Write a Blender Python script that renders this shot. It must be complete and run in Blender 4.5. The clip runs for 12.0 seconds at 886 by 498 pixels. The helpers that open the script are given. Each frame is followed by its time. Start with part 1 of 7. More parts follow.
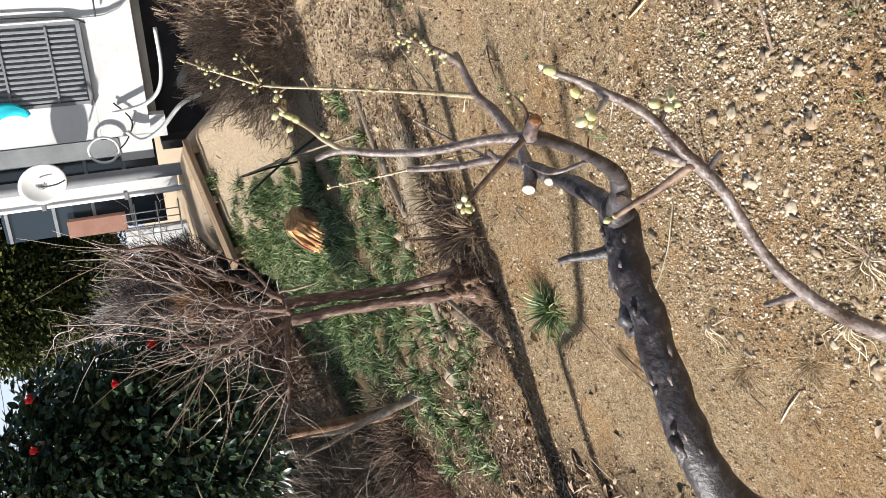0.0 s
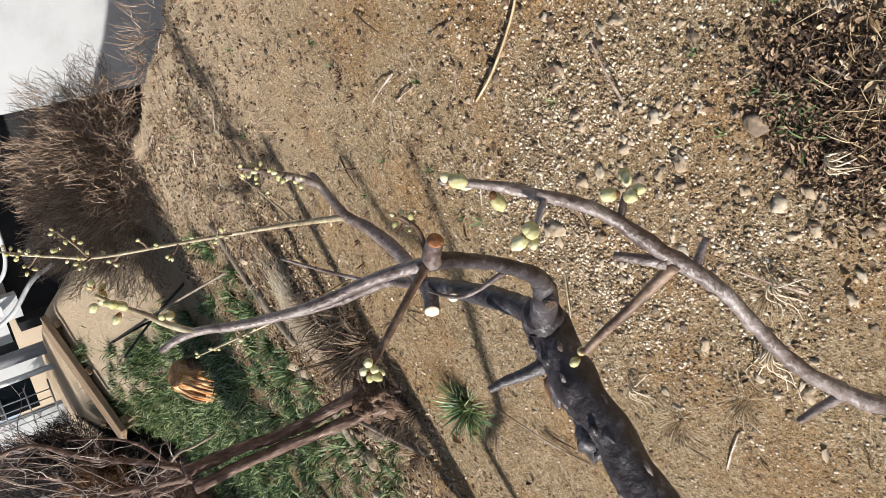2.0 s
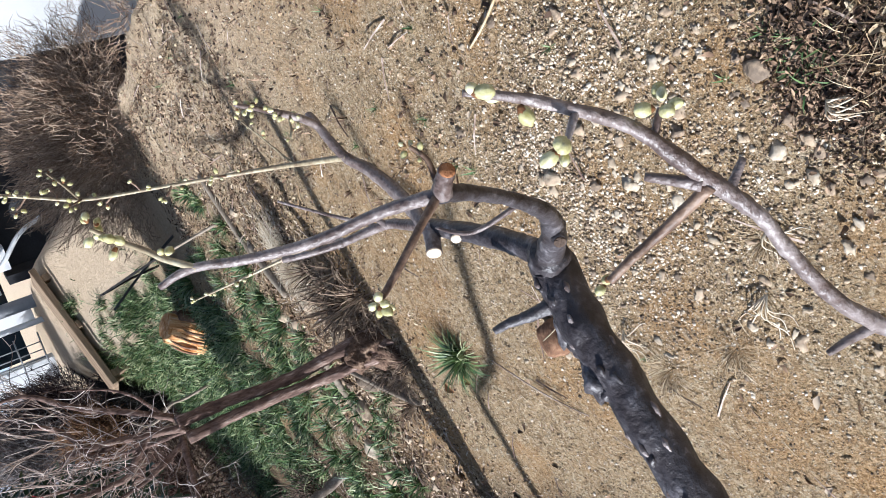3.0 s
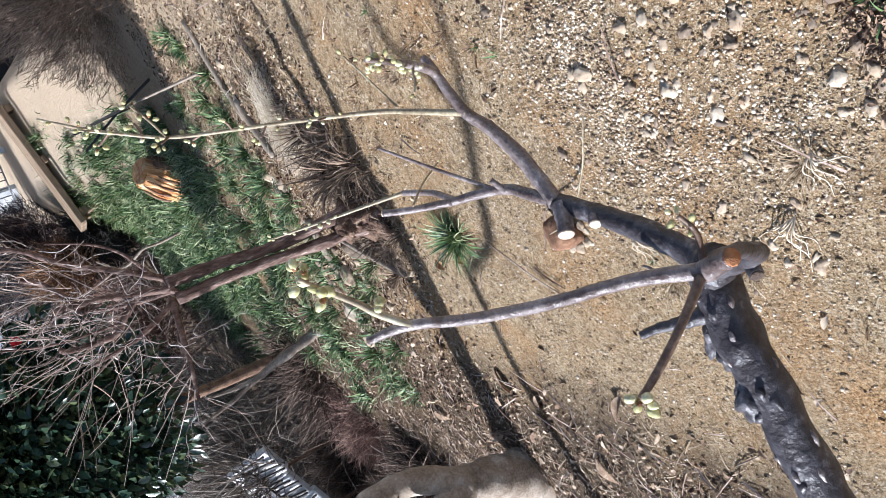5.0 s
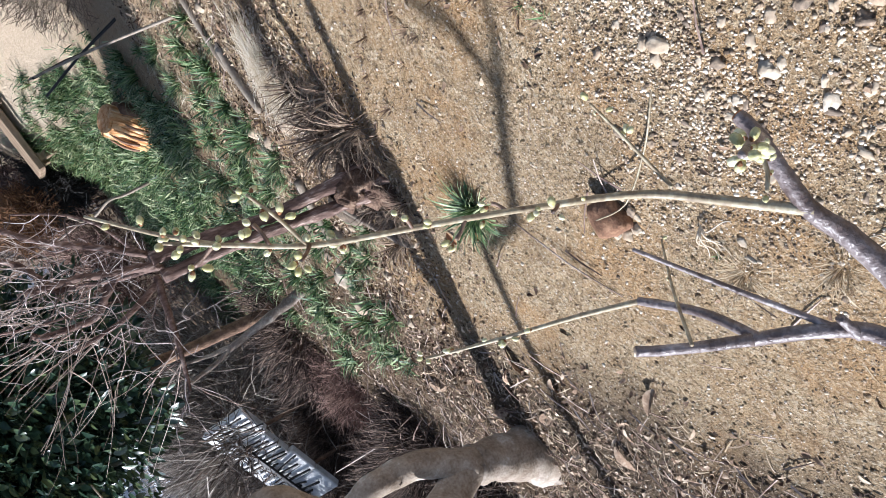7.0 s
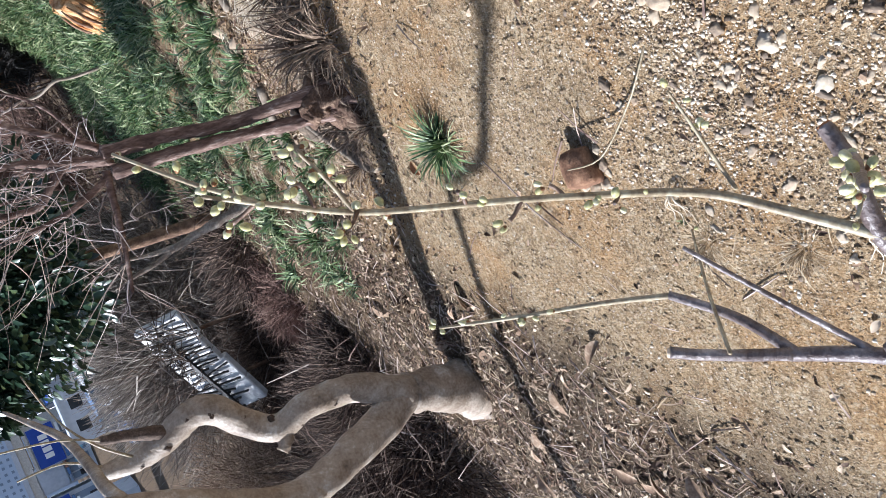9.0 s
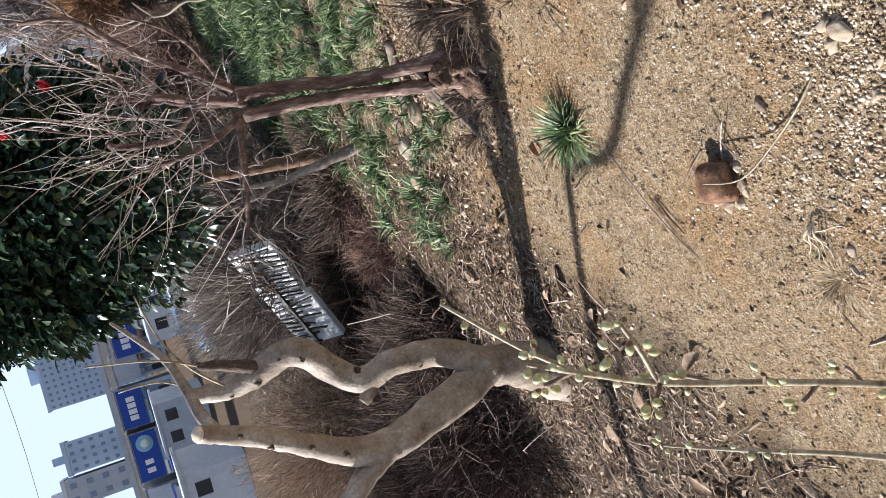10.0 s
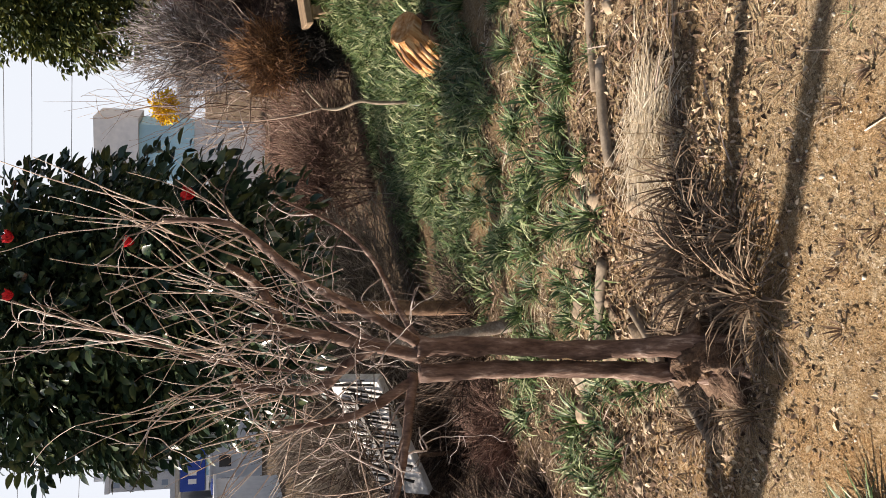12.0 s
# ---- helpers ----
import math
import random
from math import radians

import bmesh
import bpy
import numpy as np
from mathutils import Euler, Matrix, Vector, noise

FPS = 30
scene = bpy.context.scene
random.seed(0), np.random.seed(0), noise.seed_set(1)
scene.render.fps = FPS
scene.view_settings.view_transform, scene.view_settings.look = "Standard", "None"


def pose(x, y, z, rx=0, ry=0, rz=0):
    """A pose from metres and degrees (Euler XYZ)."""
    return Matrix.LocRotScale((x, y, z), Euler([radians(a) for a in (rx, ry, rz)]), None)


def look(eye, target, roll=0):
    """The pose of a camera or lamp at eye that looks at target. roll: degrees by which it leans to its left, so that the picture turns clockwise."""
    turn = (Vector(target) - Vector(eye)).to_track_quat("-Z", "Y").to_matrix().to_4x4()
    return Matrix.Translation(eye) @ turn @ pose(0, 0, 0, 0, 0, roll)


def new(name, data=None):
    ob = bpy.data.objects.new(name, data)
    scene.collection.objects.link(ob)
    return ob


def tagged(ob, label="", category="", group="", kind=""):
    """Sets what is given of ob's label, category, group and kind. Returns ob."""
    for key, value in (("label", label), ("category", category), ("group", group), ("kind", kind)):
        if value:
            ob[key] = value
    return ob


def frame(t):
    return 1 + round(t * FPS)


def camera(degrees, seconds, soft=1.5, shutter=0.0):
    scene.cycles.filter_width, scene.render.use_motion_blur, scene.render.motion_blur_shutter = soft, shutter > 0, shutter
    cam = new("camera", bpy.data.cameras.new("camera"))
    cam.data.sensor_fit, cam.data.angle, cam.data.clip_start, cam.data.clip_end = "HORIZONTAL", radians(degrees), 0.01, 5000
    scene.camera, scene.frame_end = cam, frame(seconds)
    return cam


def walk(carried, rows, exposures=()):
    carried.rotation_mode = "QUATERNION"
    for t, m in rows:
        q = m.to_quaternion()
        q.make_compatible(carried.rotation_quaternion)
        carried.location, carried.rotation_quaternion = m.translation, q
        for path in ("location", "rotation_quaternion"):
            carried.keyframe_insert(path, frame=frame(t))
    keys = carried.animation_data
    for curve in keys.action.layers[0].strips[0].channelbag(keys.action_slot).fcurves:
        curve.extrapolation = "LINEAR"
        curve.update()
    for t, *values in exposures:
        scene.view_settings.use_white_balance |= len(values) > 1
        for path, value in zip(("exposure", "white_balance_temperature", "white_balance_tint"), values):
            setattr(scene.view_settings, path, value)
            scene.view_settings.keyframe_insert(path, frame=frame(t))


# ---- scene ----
cam = camera(57.1, 12.0, soft=0.6)
PATH = [
    (0, (-0.009, 0.084, 1.61), (-0.013, 1.967, 0.937), -100.2),
    (0.5, (0.015, 0.159, 1.592), (0.159, 2.033, 0.907), -104.3),
    (1, (0.023, 0.204, 1.574), (0.298, 2.031, 0.808), -107.3),
    (1.5, (0.032, 0.216, 1.55), (0.249, 1.96, 0.596), -110.0),
    (2, (0.033, 0.224, 1.551), (0.181, 1.962, 0.572), -111.3),
    (2.5, (0.026, 0.232, 1.554), (0.13, 1.976, 0.58), -112.2),
    (2.7, (0.024, 0.239, 1.555), (0.101, 1.986, 0.583), -112.6),
    (4.3, (0.106, 0.312, 1.594), (-0.132, 2.079, 0.689), -114.6),
    (4.5, (0.126, 0.326, 1.607), (-0.169, 2.085, 0.702), -114.7),
    (5, (0.195, 0.359, 1.614), (-0.142, 2.111, 0.71), -114.9),
    (5.5, (0.246, 0.449, 1.606), (-0.106, 2.199, 0.704), -115.9),
    (6, (0.286, 0.574, 1.605), (-0.111, 2.315, 0.704), -117.0),
    (6.5, (0.329, 0.672, 1.6), (-0.115, 2.406, 0.709), -117.4),
    (7, (0.348, 0.755, 1.586), (-0.157, 2.457, 0.665), -117.0),
    (7.2, (0.348, 0.769, 1.581), (-0.184, 2.44, 0.618), -116.8),
    (8.8, (0.365, 0.82, 1.604), (-0.311, 2.434, 0.635), -114.1),
    (9, (0.383, 0.822, 1.607), (-0.328, 2.426, 0.647), -113.9),
    (9.5, (0.433, 0.851, 1.629), (-0.349, 2.443, 0.706), -110.0),
    (10, (0.503, 0.916, 1.676), (-0.292, 2.587, 0.916), -106.2),
    (10.5, (0.562, 1.14, 1.687), (-0.165, 2.879, 1.02), -100.6),
    (11, (0.64, 1.402, 1.651), (0.032, 3.226, 1.1), -96.0),
    (11.5, (0.773, 1.783, 1.635), (0.179, 3.617, 1.103), -92.6),
    (12, (0.866, 2.123, 1.621), (0.243, 3.937, 1.053), -89.3),
]
EXPOSURES = [(0.0, 0.92, 6350, 10), (1.0, 0.6, 6350, 10), (1.6, 0.55, 6350, 10), (2.0, 0.66, 6250, 10), (2.5, 0.84, 5700, 10), (4.5, 1.04, 5450, 12), (5.2, 1.14, 5450, 12), (9.0, 1.16, 5450, 12), (9.8, 1.1, 5500, 12), (10.4, 0.98, 6900, 14), (12.0, 0.98, 7200, 16)]
walk(cam, [(t, look(eye, target, roll)) for t, eye, target, roll in PATH], EXPOSURES)

# ---- world and sun ----
SUN_TRAVEL = 84.0   # compass of the light's way, from +y towards +x
SUN_HEIGHT = 29.0
world = bpy.data.worlds.new("sky")
scene.world = world
world.use_nodes = True
wn = world.node_tree
sky = wn.nodes.new("ShaderNodeTexSky")
sky.sky_type = 'NISHITA'
sky.sun_disc = False
sky.sun_elevation = radians(SUN_HEIGHT)
sky.sun_rotation = radians(SUN_TRAVEL + 180)
sky.dust_density = 1.5
wn.nodes["Background"].inputs["Strength"].default_value = 0.05
wn.links.new(sky.outputs["Color"], wn.nodes["Background"].inputs["Color"])

sun_data = bpy.data.lights.new("sun", 'SUN')
sun_data.energy = 5.0
sun_data.angle = radians(1.0)
sun_data.color = (1.0, 0.95, 0.88)
sun = new("sun", sun_data)
ca, sa = math.cos(radians(SUN_HEIGHT)), math.sin(radians(SUN_HEIGHT))
way = Vector((ca * math.sin(radians(SUN_TRAVEL)), ca * math.cos(radians(SUN_TRAVEL)), -sa))
sun.matrix_world = look(-way * 40, (0, 0, 0))


# ---- materials ----
def mat(name, colours, scale=8.0, rough=0.85, bump=0.3, fine=90.0, spec=0.3, metal=0.0, island=0.0, stretch=(1, 1, 1), detail=6.0, piece=0.0, bump_scale=None, trans=0.0):
    """A mix of colours by noise at two scales, with relief; island or piece: how much loose bits or objects differ."""
    m = bpy.data.materials.new(name)
    m.use_nodes = True
    t = m.node_tree
    n, ln = t.nodes, t.links
    bsdf = n["Principled BSDF"]
    co = n.new("ShaderNodeTexCoord")
    mp = n.new("ShaderNodeMapping")
    mp.inputs["Scale"].default_value = stretch
    ln.new(co.outputs["Object"], mp.inputs["Vector"])
    big = n.new("ShaderNodeTexNoise")
    big.inputs["Scale"].default_value = scale
    big.inputs["Detail"].default_value = detail
    big.inputs["Roughness"].default_value = 0.65
    ln.new(mp.outputs["Vector"], big.inputs["Vector"])
    small = n.new("ShaderNodeTexNoise")
    small.inputs["Scale"].default_value = fine
    small.inputs["Detail"].default_value = 4.0
    ln.new(mp.outputs["Vector"], small.inputs["Vector"])
    add = n.new("ShaderNodeMath")
    add.operation = 'MULTIPLY_ADD'
    add.inputs[1].default_value = 0.35
    ln.new(small.outputs["Fac"], add.inputs[0])
    ln.new(big.outputs["Fac"], add.inputs[2])
    fac = add.outputs[0]
    if island or piece:
        src = n.new("ShaderNodeNewGeometry").outputs["Random Per Island"] if island else n.new("ShaderNodeObjectInfo").outputs["Random"]
        off = n.new("ShaderNodeMath")
        off.operation = 'MULTIPLY_ADD'
        off.inputs[1].default_value = island or piece
        ln.new(src, off.inputs[0])
        ln.new(fac, off.inputs[2])
        sub = n.new("ShaderNodeMath")
        sub.operation = 'SUBTRACT'
        ln.new(off.outputs[0], sub.inputs[0])
        sub.inputs[1].default_value = (island or piece) / 2
        fac = sub.outputs[0]
    ramp = n.new("ShaderNodeValToRGB")
    el = ramp.color_ramp.elements
    k = len(colours)
    lo, hi = 0.42, 0.92
    for i, c in enumerate(colours):
        pos = lo + (hi - lo) * i / max(1, k - 1)
        e = el[i] if i < 2 else el.new(pos)
        e.position = pos
        e.color = (*c, 1)
    ln.new(fac, ramp.inputs["Fac"])
    ln.new(ramp.outputs["Color"], bsdf.inputs["Base Color"])
    bsdf.inputs["Roughness"].default_value = rough
    bsdf.inputs["Specular IOR Level"].default_value = spec
    bsdf.inputs["Metallic"].default_value = metal
    if trans:
        bsdf.inputs["Subsurface Weight"].default_value = trans
        bsdf.inputs["Subsurface Radius"].default_value = (0.004, 0.004, 0.001)
    if bump:
        b = n.new("ShaderNodeBump")
        b.inputs["Strength"].default_value = bump
        b.inputs["Distance"].default_value = bump_scale or 0.01
        ln.new(add.outputs[0], b.inputs["Height"])
        ln.new(b.outputs["Normal"], bsdf.inputs["Normal"])
    return m


def soil_material():
    m = bpy.data.materials.new("sandy_soil")
    m.use_nodes = True
    t = m.node_tree
    n, ln = t.nodes, t.links
    bsdf = n["Principled BSDF"]
    co = n.new("ShaderNodeTexCoord").outputs["Object"]

    def noise_tex(s, d=5.0, r=0.6):
        q = n.new("ShaderNodeTexNoise")
        q.inputs["Scale"].default_value, q.inputs["Detail"].default_value, q.inputs["Roughness"].default_value = s, d, r
        ln.new(co, q.inputs["Vector"])
        return q.outputs["Fac"]

    def ramp(fac, stops):
        q = n.new("ShaderNodeValToRGB")
        e = q.color_ramp.elements
        for i, (p, c) in enumerate(stops):
            x = e[i] if i < 2 else e.new(p)
            x.position, x.color = p, (*c, 1)
        ln.new(fac, q.inputs["Fac"])
        return q.outputs["Color"]

    def mix(fac, a, b):
        q = n.new("ShaderNodeMix")
        q.data_type = 'RGBA'
        if isinstance(fac, float):
            q.inputs[0].default_value = fac
        else:
            ln.new(fac, q.inputs[0])
        ln.new(a, q.inputs[6])
        ln.new(b, q.inputs[7])
        return q.outputs[2]

    base = ramp(noise_tex(1.3, 7, 0.6), [(0.3, (0.34, 0.235, 0.135)), (0.5, (0.475, 0.34, 0.195)), (0.7, (0.57, 0.425, 0.255))])
    grit = ramp(noise_tex(190, 3, 0.75), [(0.38, (0.045, 0.028, 0.016)), (0.46, (0.36, 0.25, 0.14)), (0.56, (0.56, 0.41, 0.24)), (0.65, (0.86, 0.74, 0.55))])
    vor = n.new("ShaderNodeTexVoronoi")
    vor.inputs["Scale"].default_value = 110
    ln.new(co, vor.inputs["Vector"])
    grains = ramp(vor.outputs["Color"], [(0.17, (0.05, 0.032, 0.019)), (0.35, (0.38, 0.265, 0.15)), (0.68, (0.58, 0.43, 0.255)), (0.88, (0.90, 0.79, 0.60))])
    c = mix(0.88, base, mix(0.5, grit, grains))
    # orange subsoil in patches
    rust = ramp(noise_tex(1.9, 6, 0.62), [(0.46, (0, 0, 0)), (0.64, (0.8, 0.8, 0.8))])
    orange = ramp(noise_tex(110, 4, 0.7), [(0.34, (0.15, 0.07, 0.028)), (0.5, (0.46, 0.27, 0.12)), (0.66, (0.70, 0.50, 0.29))])
    c = mix(rust, c, orange)
    # crumbs and pockets a few centimetres wide, darker and paler
    pocket = ramp(noise_tex(27, 4, 0.6), [(0.55, (0, 0, 0)), (0.66, (0.62, 0.62, 0.62))])
    c = mix(pocket, c, ramp(noise_tex(90, 3, 0.7), [(0.35, (0.085, 0.05, 0.028)), (0.65, (0.27, 0.18, 0.10))]))
    pale = ramp(noise_tex(38, 4, 0.6), [(0.56, (0, 0, 0)), (0.67, (0.6, 0.6, 0.6))])
    c = mix(pale, c, ramp(noise_tex(120, 3, 0.7), [(0.35, (0.52, 0.40, 0.25)), (0.65, (0.78, 0.66, 0.48))]))
    # damp, darker humus in patches
    damp = ramp(noise_tex(2.6, 6, 0.7), [(0.54, (0, 0, 0)), (0.74, (0.6, 0.6, 0.6))])
    brown = ramp(noise_tex(40, 4, 0.7), [(0.35, (0.10, 0.065, 0.035)), (0.65, (0.26, 0.175, 0.10))])
    c = mix(damp, c, brown)
    # dark humus of the west bank and the planted beds; deepened for bramble shade
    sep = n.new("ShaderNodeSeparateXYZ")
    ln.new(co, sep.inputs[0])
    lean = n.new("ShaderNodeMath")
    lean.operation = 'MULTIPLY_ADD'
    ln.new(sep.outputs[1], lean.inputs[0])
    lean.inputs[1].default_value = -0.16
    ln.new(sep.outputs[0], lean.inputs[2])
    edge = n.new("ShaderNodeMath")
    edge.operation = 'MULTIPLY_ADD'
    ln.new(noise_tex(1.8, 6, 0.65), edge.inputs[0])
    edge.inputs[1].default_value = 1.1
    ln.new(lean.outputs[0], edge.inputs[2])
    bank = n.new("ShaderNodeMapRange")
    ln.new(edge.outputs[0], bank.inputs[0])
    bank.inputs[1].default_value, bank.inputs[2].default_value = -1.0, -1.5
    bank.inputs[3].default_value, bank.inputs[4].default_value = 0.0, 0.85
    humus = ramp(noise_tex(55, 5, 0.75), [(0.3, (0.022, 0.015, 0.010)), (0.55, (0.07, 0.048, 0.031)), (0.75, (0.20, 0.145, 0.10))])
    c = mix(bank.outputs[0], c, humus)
    # the old bed between lawn and bare sand, mixed with humus
    start = n.new("ShaderNodeMapRange")
    ln.new(sep.outputs[1], start.inputs[0])
    start.inputs[1].default_value, start.inputs[2].default_value = 3.9, 5.0
    bed = n.new("ShaderNodeMath")
    bed.operation = 'MULTIPLY'
    ln.new(start.outputs[0], bed.inputs[0])
    ln.new(ramp(noise_tex(3.2, 6, 0.7), [(0.40, (0, 0, 0)), (0.62, (0.75, 0.75, 0.75))]), bed.inputs[1])
    loam = ramp(noise_tex(60, 5, 0.75), [(0.3, (0.07, 0.045, 0.028)), (0.55, (0.20, 0.135, 0.08)), (0.75, (0.40, 0.30, 0.19))])
    near = n.new("ShaderNodeMapRange")
    ln.new(sep.outputs[1], near.inputs[0])
    near.inputs[1].default_value, near.inputs[2].default_value = 11.5, 9.5
    both = n.new("ShaderNodeMath")
    both.operation = 'MULTIPLY'
    ln.new(near.outputs[0], both.inputs[0])
    ln.new(bed.outputs[0], both.inputs[1])
    east = n.new("ShaderNodeMapRange")
    ln.new(sep.outputs[0], east.inputs[0])
    east.inputs[1].default_value, east.inputs[2].default_value = 1.5, 0.7
    fin = n.new("ShaderNodeMath")
    fin.operation = 'MULTIPLY'
    ln.new(both.outputs[0], fin.inputs[0])
    ln.new(east.outputs[0], fin.inputs[1])
    c = mix(fin.outputs[0], c, loam)
    # pale trodden sand of the path by the house
    far = n.new("ShaderNodeMapRange")
    ln.new(sep.outputs[1], far.inputs[0])
    far.inputs[1].default_value, far.inputs[2].default_value = 8.2, 9.6
    side = n.new("ShaderNodeMapRange")
    ln.new(sep.outputs[0], side.inputs[0])
    side.inputs[1].default_value, side.inputs[2].default_value = 0.3, 0.9
    trod = n.new("ShaderNodeMath")
    trod.operation = 'MULTIPLY'
    ln.new(far.outputs[0], trod.inputs[0])
    ln.new(side.outputs[0], trod.inputs[1])
    c = mix(trod.outputs[0], c, ramp(noise_tex(7, 6, 0.65), [(0.3, (0.50, 0.39, 0.28)), (0.6, (0.66, 0.545, 0.415))]))
    # paler sand up the slope
    upper = n.new("ShaderNodeMapRange")
    ln.new(sep.outputs[0], upper.inputs[0])
    upper.inputs[1].default_value, upper.inputs[2].default_value = 0.7, 1.5
    upper.inputs[4].default_value = 0.8
    back = n.new("ShaderNodeMapRange")
    ln.new(sep.outputs[1], back.inputs[0])
    back.inputs[1].default_value, back.inputs[2].default_value = 2.6, 4.0
    upslope = n.new("ShaderNodeMath")
    upslope.operation = 'MULTIPLY'
    ln.new(upper.outputs[0], upslope.inputs[0])
    ln.new(back.outputs[0], upslope.inputs[1])
    c = mix(upslope.outputs[0], c, ramp(noise_tex(60, 6, 0.7), [(0.3, (0.40, 0.285, 0.175)), (0.5, (0.69, 0.53, 0.36)), (0.7, (0.84, 0.70, 0.52))]))
    rich = n.new("ShaderNodeHueSaturation")
    rich.inputs["Saturation"].default_value = 1.04
    ln.new(c, rich.inputs["Color"])
    ln.new(rich.outputs["Color"], bsdf.inputs["Base Color"])
    bsdf.inputs["Roughness"].default_value = 0.95
    bsdf.inputs["Specular IOR Level"].default_value = 0.15
    add = n.new("ShaderNodeMath")
    add.operation = 'MULTIPLY_ADD'
    ln.new(noise_tex(130, 4, 0.7), add.inputs[0])
    add.inputs[1].default_value = 0.8
    ln.new(noise_tex(24, 5, 0.65), add.inputs[2])
    b = n.new("ShaderNodeBump")
    b.inputs["Strength"].default_value = 1.0
    b.inputs["Distance"].default_value = 0.045
    ln.new(add.outputs[0], b.inputs["Height"])
    ln.new(b.outputs["Normal"], bsdf.inputs["Normal"])
    return m


SOIL = soil_material()
PEBBLE = mat("pebbles", [(0.08, 0.055, 0.035), (0.30, 0.215, 0.135), (0.46, 0.36, 0.245), (0.66, 0.58, 0.46)], 12, 0.8, 0.2, 160, island=0.55)
STONE = mat("stone", [(0.16, 0.12, 0.085), (0.32, 0.235, 0.155), (0.37, 0.295, 0.205), (0.44, 0.375, 0.285)], 9, 0.8, 0.5, 70, piece=0.5)
BARK = mat("plum_bark", [(0.012, 0.009, 0.009), (0.028, 0.021, 0.021), (0.06, 0.052, 0.054), (0.24, 0.22, 0.225)], 38, 0.45, 0.6, 190, spec=0.5, bump_scale=0.006)
BROWN_TWIG = mat("brown_twig", [(0.05, 0.028, 0.018), (0.14, 0.085, 0.055), (0.28, 0.19, 0.13)], 60, 0.5, 0.5, 240, spec=0.4, bump_scale=0.003)
BARK_YOUNG = mat("young_bark", [(0.035, 0.02, 0.016), (0.10, 0.07, 0.06), (0.215, 0.175, 0.16), (0.46, 0.41, 0.385)], 30, 0.38, 0.9, 260, spec=0.5, bump_scale=0.004)
TWIG = mat("twig_bark", [(0.13, 0.085, 0.05), (0.29, 0.23, 0.14), (0.46, 0.42, 0.29)], 60, 0.5, 0.2, 240, spec=0.4, bump_scale=0.002)
CUT = mat("cut_wood", [(0.50, 0.33, 0.19), (0.72, 0.58, 0.42), (0.82, 0.73, 0.58)], 40, 0.75, 0.3, 200)
CUT_OLD = mat("old_cut_wood", [(0.16, 0.06, 0.025), (0.35, 0.15, 0.06), (0.45, 0.24, 0.12)], 60, 0.8, 0.5, 220)
BUD = mat("buds", [(0.30, 0.27, 0.10), (0.50, 0.47, 0.24), (0.74, 0.70, 0.50)], 120, 0.5, 0.15, 400, piece=0.25, trans=0.15)
BUD_SCALE = mat("bud_scales", [(0.12, 0.05, 0.02), (0.28, 0.13, 0.05)], 200, 0.6, 0.2, 500)
RED_BARK = mat("brown_bark", [(0.028, 0.016, 0.012), (0.08, 0.046, 0.034), (0.17, 0.11, 0.085), (0.46, 0.36, 0.30)], 30, 0.75, 0.7, 110, stretch=(1, 1, 0.25), bump_scale=0.012)
BLEACHED_BARK = mat("bleached_bark", [(0.09, 0.06, 0.045), (0.22, 0.17, 0.13), (0.42, 0.36, 0.30)], 14, 0.8, 0.7, 90, bump_scale=0.012)
ROTTEN = mat("rotten_wood", [(0.02, 0.012, 0.008), (0.07, 0.04, 0.026), (0.16, 0.10, 0.065), (0.36, 0.26, 0.18)], 14, 0.9, 1.0, 90, bump_scale=0.03)
DRY_TWIG = mat("dry_twigs", [(0.10, 0.06, 0.045), (0.26, 0.185, 0.14), (0.56, 0.47, 0.40)], 14, 0.8, 0.2, 120, island=0.35)
KNOT = mat("dark_knot", [(0.03, 0.02, 0.014), (0.09, 0.06, 0.042), (0.18, 0.13, 0.095)], 40, 0.85, 0.8, 160, bump_scale=0.008)
SMOOTH_BARK = mat("smooth_bark", [(0.09, 0.065, 0.042), (0.22, 0.165, 0.115), (0.34, 0.28, 0.215), (0.55, 0.50, 0.43)], 6, 0.6, 0.7, 70, bump_scale=0.012)
GRASS = mat("green_blades", [(0.018, 0.045, 0.016), (0.055, 0.108, 0.034), (0.135, 0.195, 0.064), (0.42, 0.44, 0.25)], 6, 0.5, 0.0, 40, spec=0.4, island=0.5)
STRAW = mat("dry_blades", [(0.20, 0.13, 0.065), (0.38, 0.28, 0.16), (0.55, 0.45, 0.30)], 6, 0.8, 0.0, 40, island=0.55)
BLEACHED = mat("bleached_straw", [(0.36, 0.28, 0.18), (0.56, 0.47, 0.34), (0.72, 0.65, 0.52)], 6, 0.75, 0.0, 40, island=0.5)
DULL_STRAW = mat("withered_blades", [(0.085, 0.055, 0.036), (0.21, 0.145, 0.095), (0.42, 0.325, 0.225)], 6, 0.85, 0.0, 40, island=0.5)
LITTER = mat("dead_leaves", [(0.06, 0.034, 0.02), (0.15, 0.09, 0.052), (0.30, 0.20, 0.125), (0.52, 0.41, 0.29)], 8, 0.8, 0.25, 80, island=0.6)
BUSH_TWIG = mat("bush_twigs", [(0.115, 0.072, 0.047), (0.27, 0.185, 0.122), (0.50, 0.385, 0.28)], 5, 0.85, 0.0, 60, island=0.45)
RUST_TWIG = mat("rusty_needles", [(0.045, 0.02, 0.01), (0.12, 0.06, 0.027), (0.27, 0.145, 0.065)], 5, 0.85, 0.0, 60, island=0.45)
BRAMBLE = mat("bramble_stalks", [(0.02, 0.013, 0.009), (0.06, 0.038, 0.027), (0.21, 0.15, 0.11)], 5, 0.85, 0.0, 60, island=0.45)
